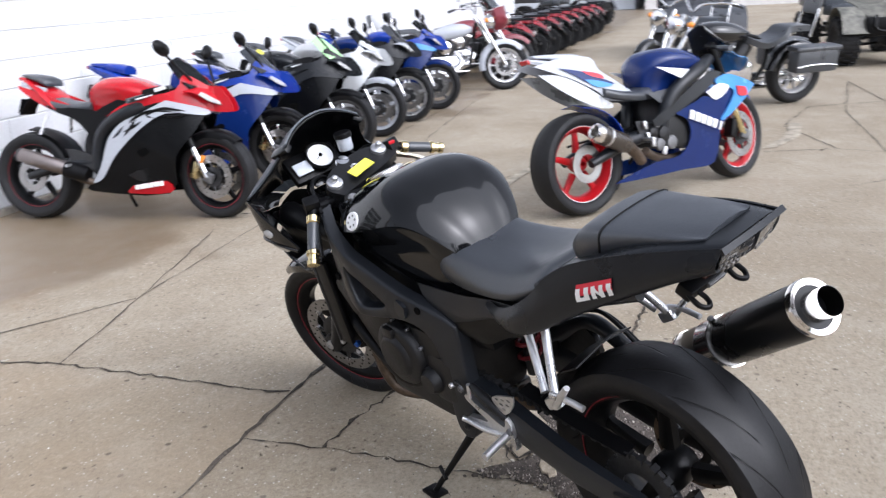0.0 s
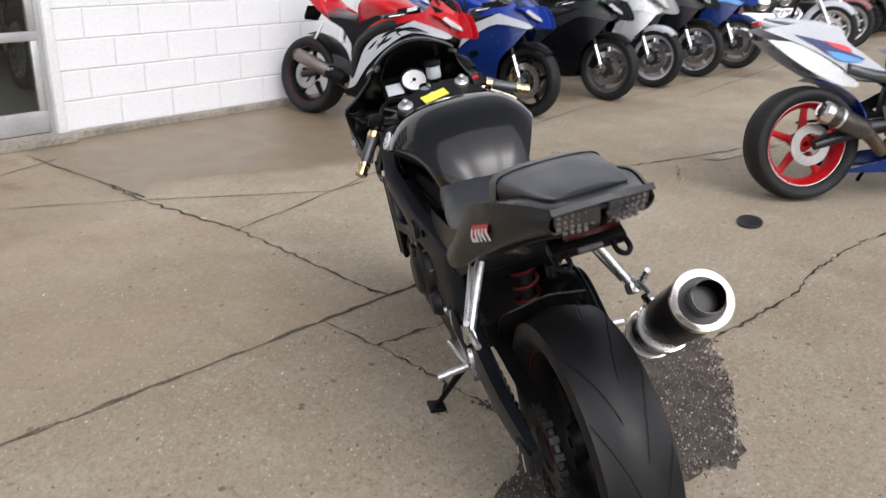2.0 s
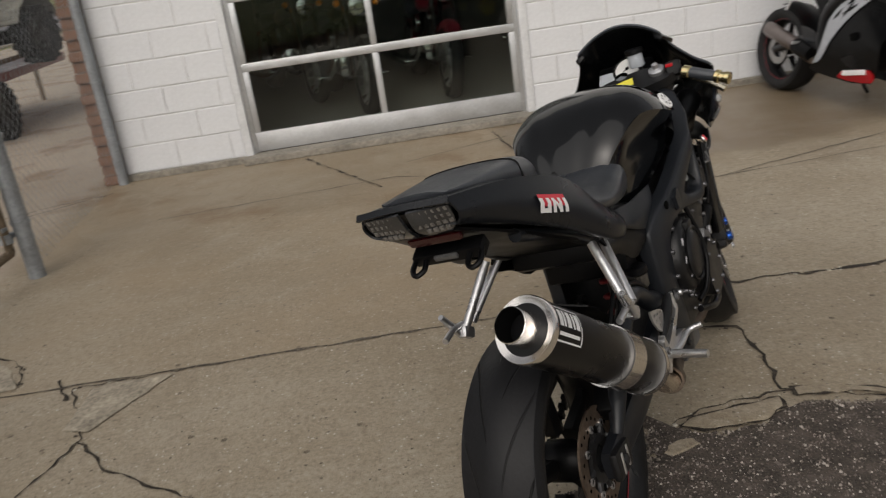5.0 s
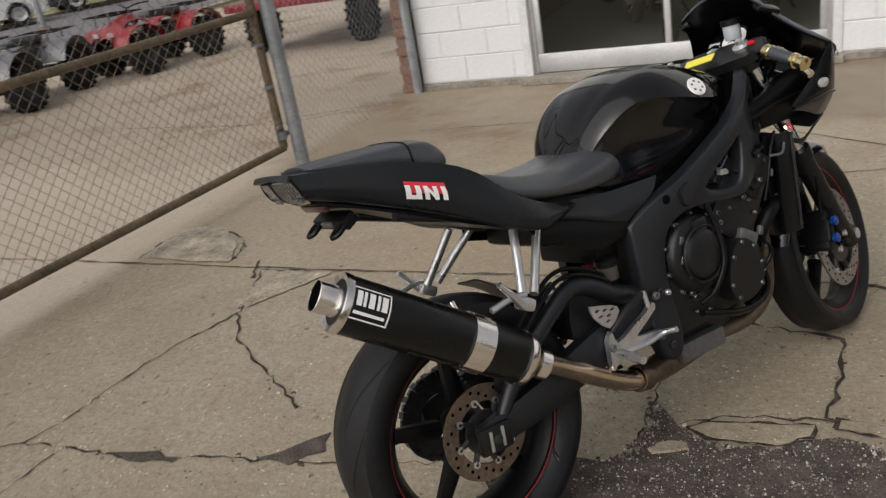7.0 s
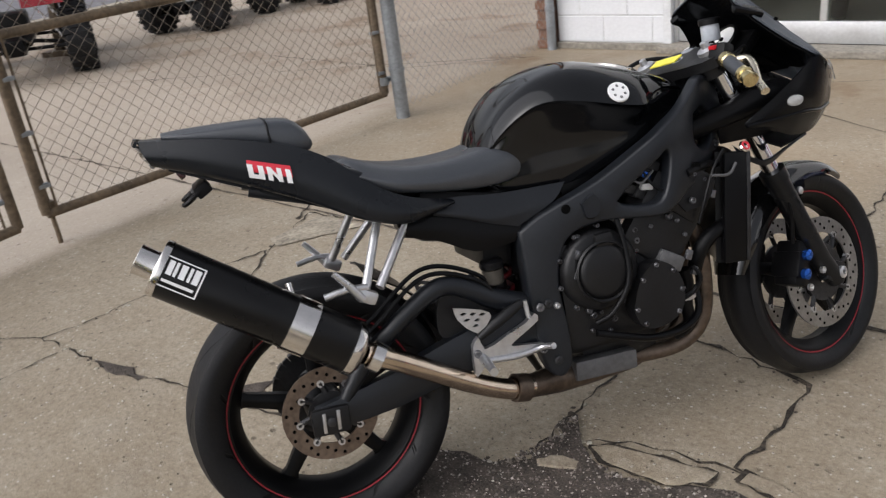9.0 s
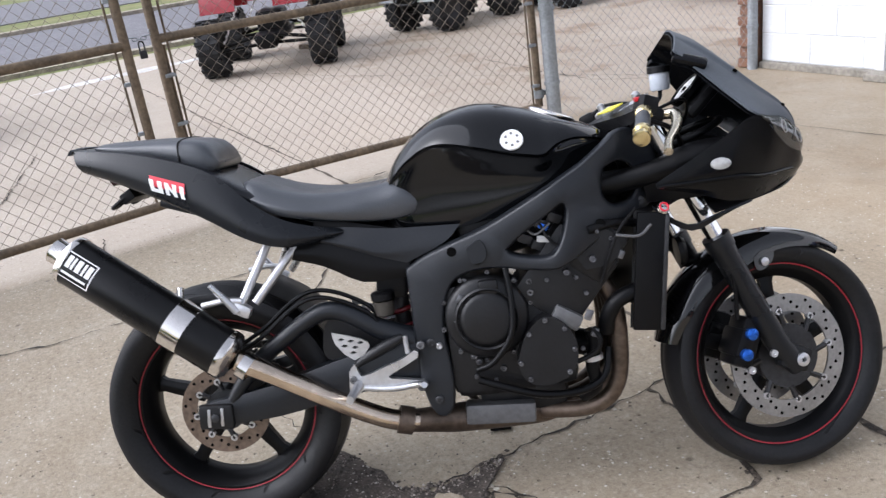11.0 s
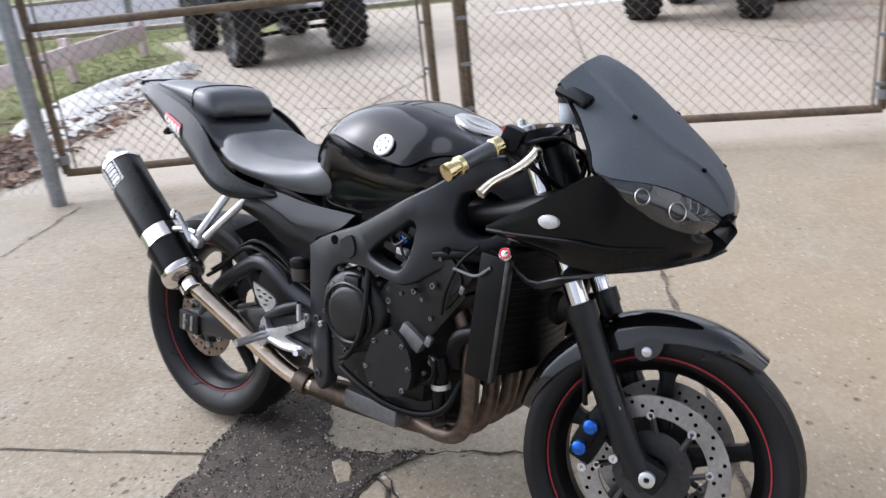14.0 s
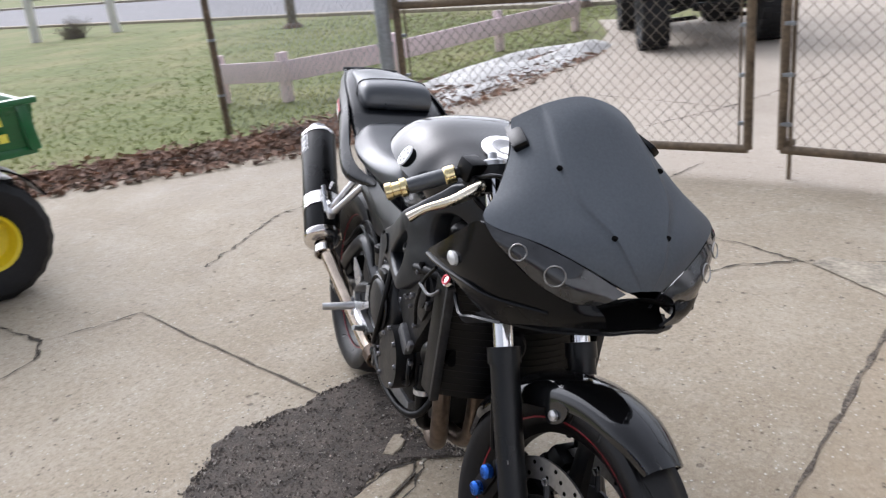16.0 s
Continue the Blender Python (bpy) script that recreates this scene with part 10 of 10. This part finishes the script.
car(heading(-19.6, 17.2, 60), "white saloon car parked across the street", "car_white", "cars across the street")
car(heading(-19.0, 22.5, 60), "dark pickup-like car parked across the street", "car_dark", "cars across the street", True)
car(heading(-24.5, 18.5, 60), "dark red car parked across the street", "car_red", "cars across the street")
flat("verge", [(-24.5, -60), (-20.0, -60), (-20.0, 60), (-24.5, 60)], -0.02, M["turf"], "strip of winter grass across the street", "verge")
flat("curb", [(-20.0, -60), (-19.5, -60), (-19.5, 60), (-20.0, 60)], 0.06, M["spall"], "pale concrete curb across the street", "curb", 0.12)
flat("curb", [(-10.2, -60), (-9.9, -60), (-9.9, 60), (-10.2, 60)], 0.03, M["spall"], "pale concrete curb beside the street", "curb", 0.10)
tagged(part("far_lot", box(B(), (-34, 10, -0.02), (18, 90, 0.03)), M["asphalt"], smooth=0), "grey lot across the street", "parking lot", kind="structure")

# poles on the verge
for x, y, h, r, mt, lab in ((-9.0, -8.3, 6.5, 0.11, "wood", "weathered wooden utility pole on the lawn"), (-8.05, -10.0, 6.5, 0.10, "wood", "grey wooden pole on the lawn"), (-9.8, -4.4, 5.0, 0.07, "galv", "thin grey sign pole beside the street"), (-15.3, 16.0, 4.5, 0.09, "galv", "pale post across the street")):
    p = thing("pole", pose(x, y, -0.035), lab, "pole", "poles")
    part("shaft", rod(B(), (0, 0, 0), (0, 0, h), r, r * 0.85, 14), M[mt], p)
    part("base_collar", lathe(B(), [(0, r * 2.2), (0.05, r * 1.9), (0.10, r * 1.1)], (0, 0, 0), (0, 0, 1), 14), M["mulch"], p)
# white swing-frame posts and a bush at the far side of the lawn
sg = thing("white_frame", pose(-7.3, -16.8, -0.035), "white painted post-and-rail frame on the lawn", "frame")
for x, y in ((0.7, -0.6), (-0.9, 0.3)):
    part("leg", tube(B(), [(x, y, 0), (x * 0.95, y * 0.95, 2.2)], 0.11, 10, 1), M["whiteboard"], sg)
part("beam", tube(B(), [(0.7, -0.6, 1.0), (-0.9, 0.3, 1.0)], 0.07, 10, 1), M["whiteboard"], sg)
sh = thing("shrub", pose(-7.2, -16.7, -0.035), "small leafless brown shrub under the white frame", "shrub")
bm = B()
rs = random.Random(5)
for _ in range(90):
    a, e, l = rs.uniform(0, 6.28), rs.uniform(0.5, 1.4), rs.uniform(0.25, 0.6)
    d = Vector((math.cos(a) * math.cos(e), math.sin(a) * math.cos(e), math.sin(e)))
    s0 = Vector((rs.uniform(-0.2, 0.2), rs.uniform(-0.2, 0.2), 0))
    tube(bm, [s0, s0 + d * l * 0.6 + Vector((0, 0, 0.03)), s0 + d * l], [0.012, 0.008, 0.004], 4, 1)
part("twigs", bm, M["wood"], sh)

# pale buildings that close the yard beyond the long wall
ax = thing("annexe", pose(38.0, 11.0, 0), "pale blue-grey sided building closing the yard", "building")
part("wall", box(B(), (4.0, 0, 2.5), (8.0, 12.0, 5.0)), M["siding"], ax, smooth=0)
for i in range(17):
    part("siding_board", box(B(), (-0.012, 0, 0.15 + i * 0.29), (0.02, 12.0, 0.275), bevel=0.004), M["siding"], ax, smooth=0)
for y in (0.4, -3.6):
    w = part("window", box(B(), (-0.04, y, 1.75), (0.06, 1.3, 2.1), bevel=0.01), M["white_metal"], ax)
    for i in range(2):
        for k in range(2):
            part("window_pane", box(B(), (-0.075, y - 0.29 + 0.58 * i, 1.27 + 0.96 * k), (0.012, 0.50, 0.86)), M["car_glass"], w, smooth=0)
part("door", box(B(), (-0.04, 2.6, 1.02), (0.05, 0.95, 2.04), bevel=0.01), M["white_metal"], ax)
part("roof", box(B(), (4.0, 0, 5.06), (8.4, 12.4, 0.12), bevel=0.02), M["galv"], ax, smooth=0)
sd = thing("storage_shed", pose(37.2, -4.0, 0), "cream painted storage building across the yard", "building")
part("wall", box(B(), (4.0, 0, 2.6), (8.0, 17.0, 5.2)), M["whiteboard"], sd, smooth=0)
for i in range(20):
    part("wall_panel", box(B(), (-0.012, -8.07 + i * 0.85, 2.6), (0.02, 0.83, 5.2), bevel=0.004), M["whiteboard"], sd, smooth=0)
part("roof", box(B(), (4.0, 0, 5.26), (8.4, 17.4, 0.12), bevel=0.02), M["galv"], sd, smooth=0)

# ---- painted blocks of the long wall, last ----
def block_mesh(w, h=0.192):
    """One block face with softened front edges, its back at y = 0."""
    d, c = 0.006, 0.005
    x, z = w / 2, h / 2
    v = [(-x, 0, -z), (x, 0, -z), (x, 0, z), (-x, 0, z), (-x, -d + c * 0.6, -z), (x, -d + c * 0.6, -z), (x, -d + c * 0.6, z), (-x, -d + c * 0.6, z),
         (-x + c, -d, -z + c), (x - c, -d, -z + c), (x - c, -d, z - c), (-x + c, -d, z - c)]
    f = [(8, 9, 10, 11), (4, 5, 9, 8), (5, 6, 10, 9), (6, 7, 11, 10), (7, 4, 8, 11), (0, 1, 5, 4), (1, 2, 6, 5), (2, 3, 7, 6), (3, 0, 4, 7)]
    return v, f


def lay_blocks(parent, x0, x1, z0, z1, near):
    """Courses of blocks in running bond; those of the near stretch are single objects, the rest one mesh."""
    meshes = {}
    gv, gf = [], []
    rb = random.Random(3)
    course = 0
    z = 0.05 if z0 < 0.1 else z0
    while z < z1 - 0.05:
        x = x0 - (0.2 if course % 2 else 0.0)
        while x < x1 - 0.01:
            a, e = max(x, x0), min(x + 0.4, x1)
            if e - a > 0.03:
                w = round(e - a - 0.007, 3)
                y = WY + 0.0045 + rb.uniform(-0.0012, 0.0012)
                if near[0] < a < near[1] and z < near[2]:
                    if w not in meshes:
                        v, f = block_mesh(w)
                        me = bpy.data.meshes.new("block")
                        me.from_pydata(v, [], f)
                        me.materials.append(M["block"])
                        meshes[w] = me
                    ob = new("block", meshes[w])
                    ob.parent = parent
                    ob.location = ((a + e) / 2, y, z + 0.1)
                else:
                    v, f = block_mesh(w)
                    b = len(gv)
                    gv += [(p[0] + (a + e) / 2, p[1] + y, p[2] + z + 0.1) for p in v]
                    gf += [tuple(i + b for i in q) for q in f]
            x += 0.4
        z += 0.2
        course += 1
    if gv:
        ob = raw("far_blocks", gv, gf, M["block"], parent)
        ob["kind"] = "stuff"


lay_blocks(wall_l, WX0, DX0, 0.0, WH, (-9, 9, 1.7))
lay_blocks(wall_r, DX1, WX1, 0.0, WH, (2.7, 9.0, 1.9))
lay_blocks(wall_t, DX0, DX1, DH, WH, (99, 99, 0))
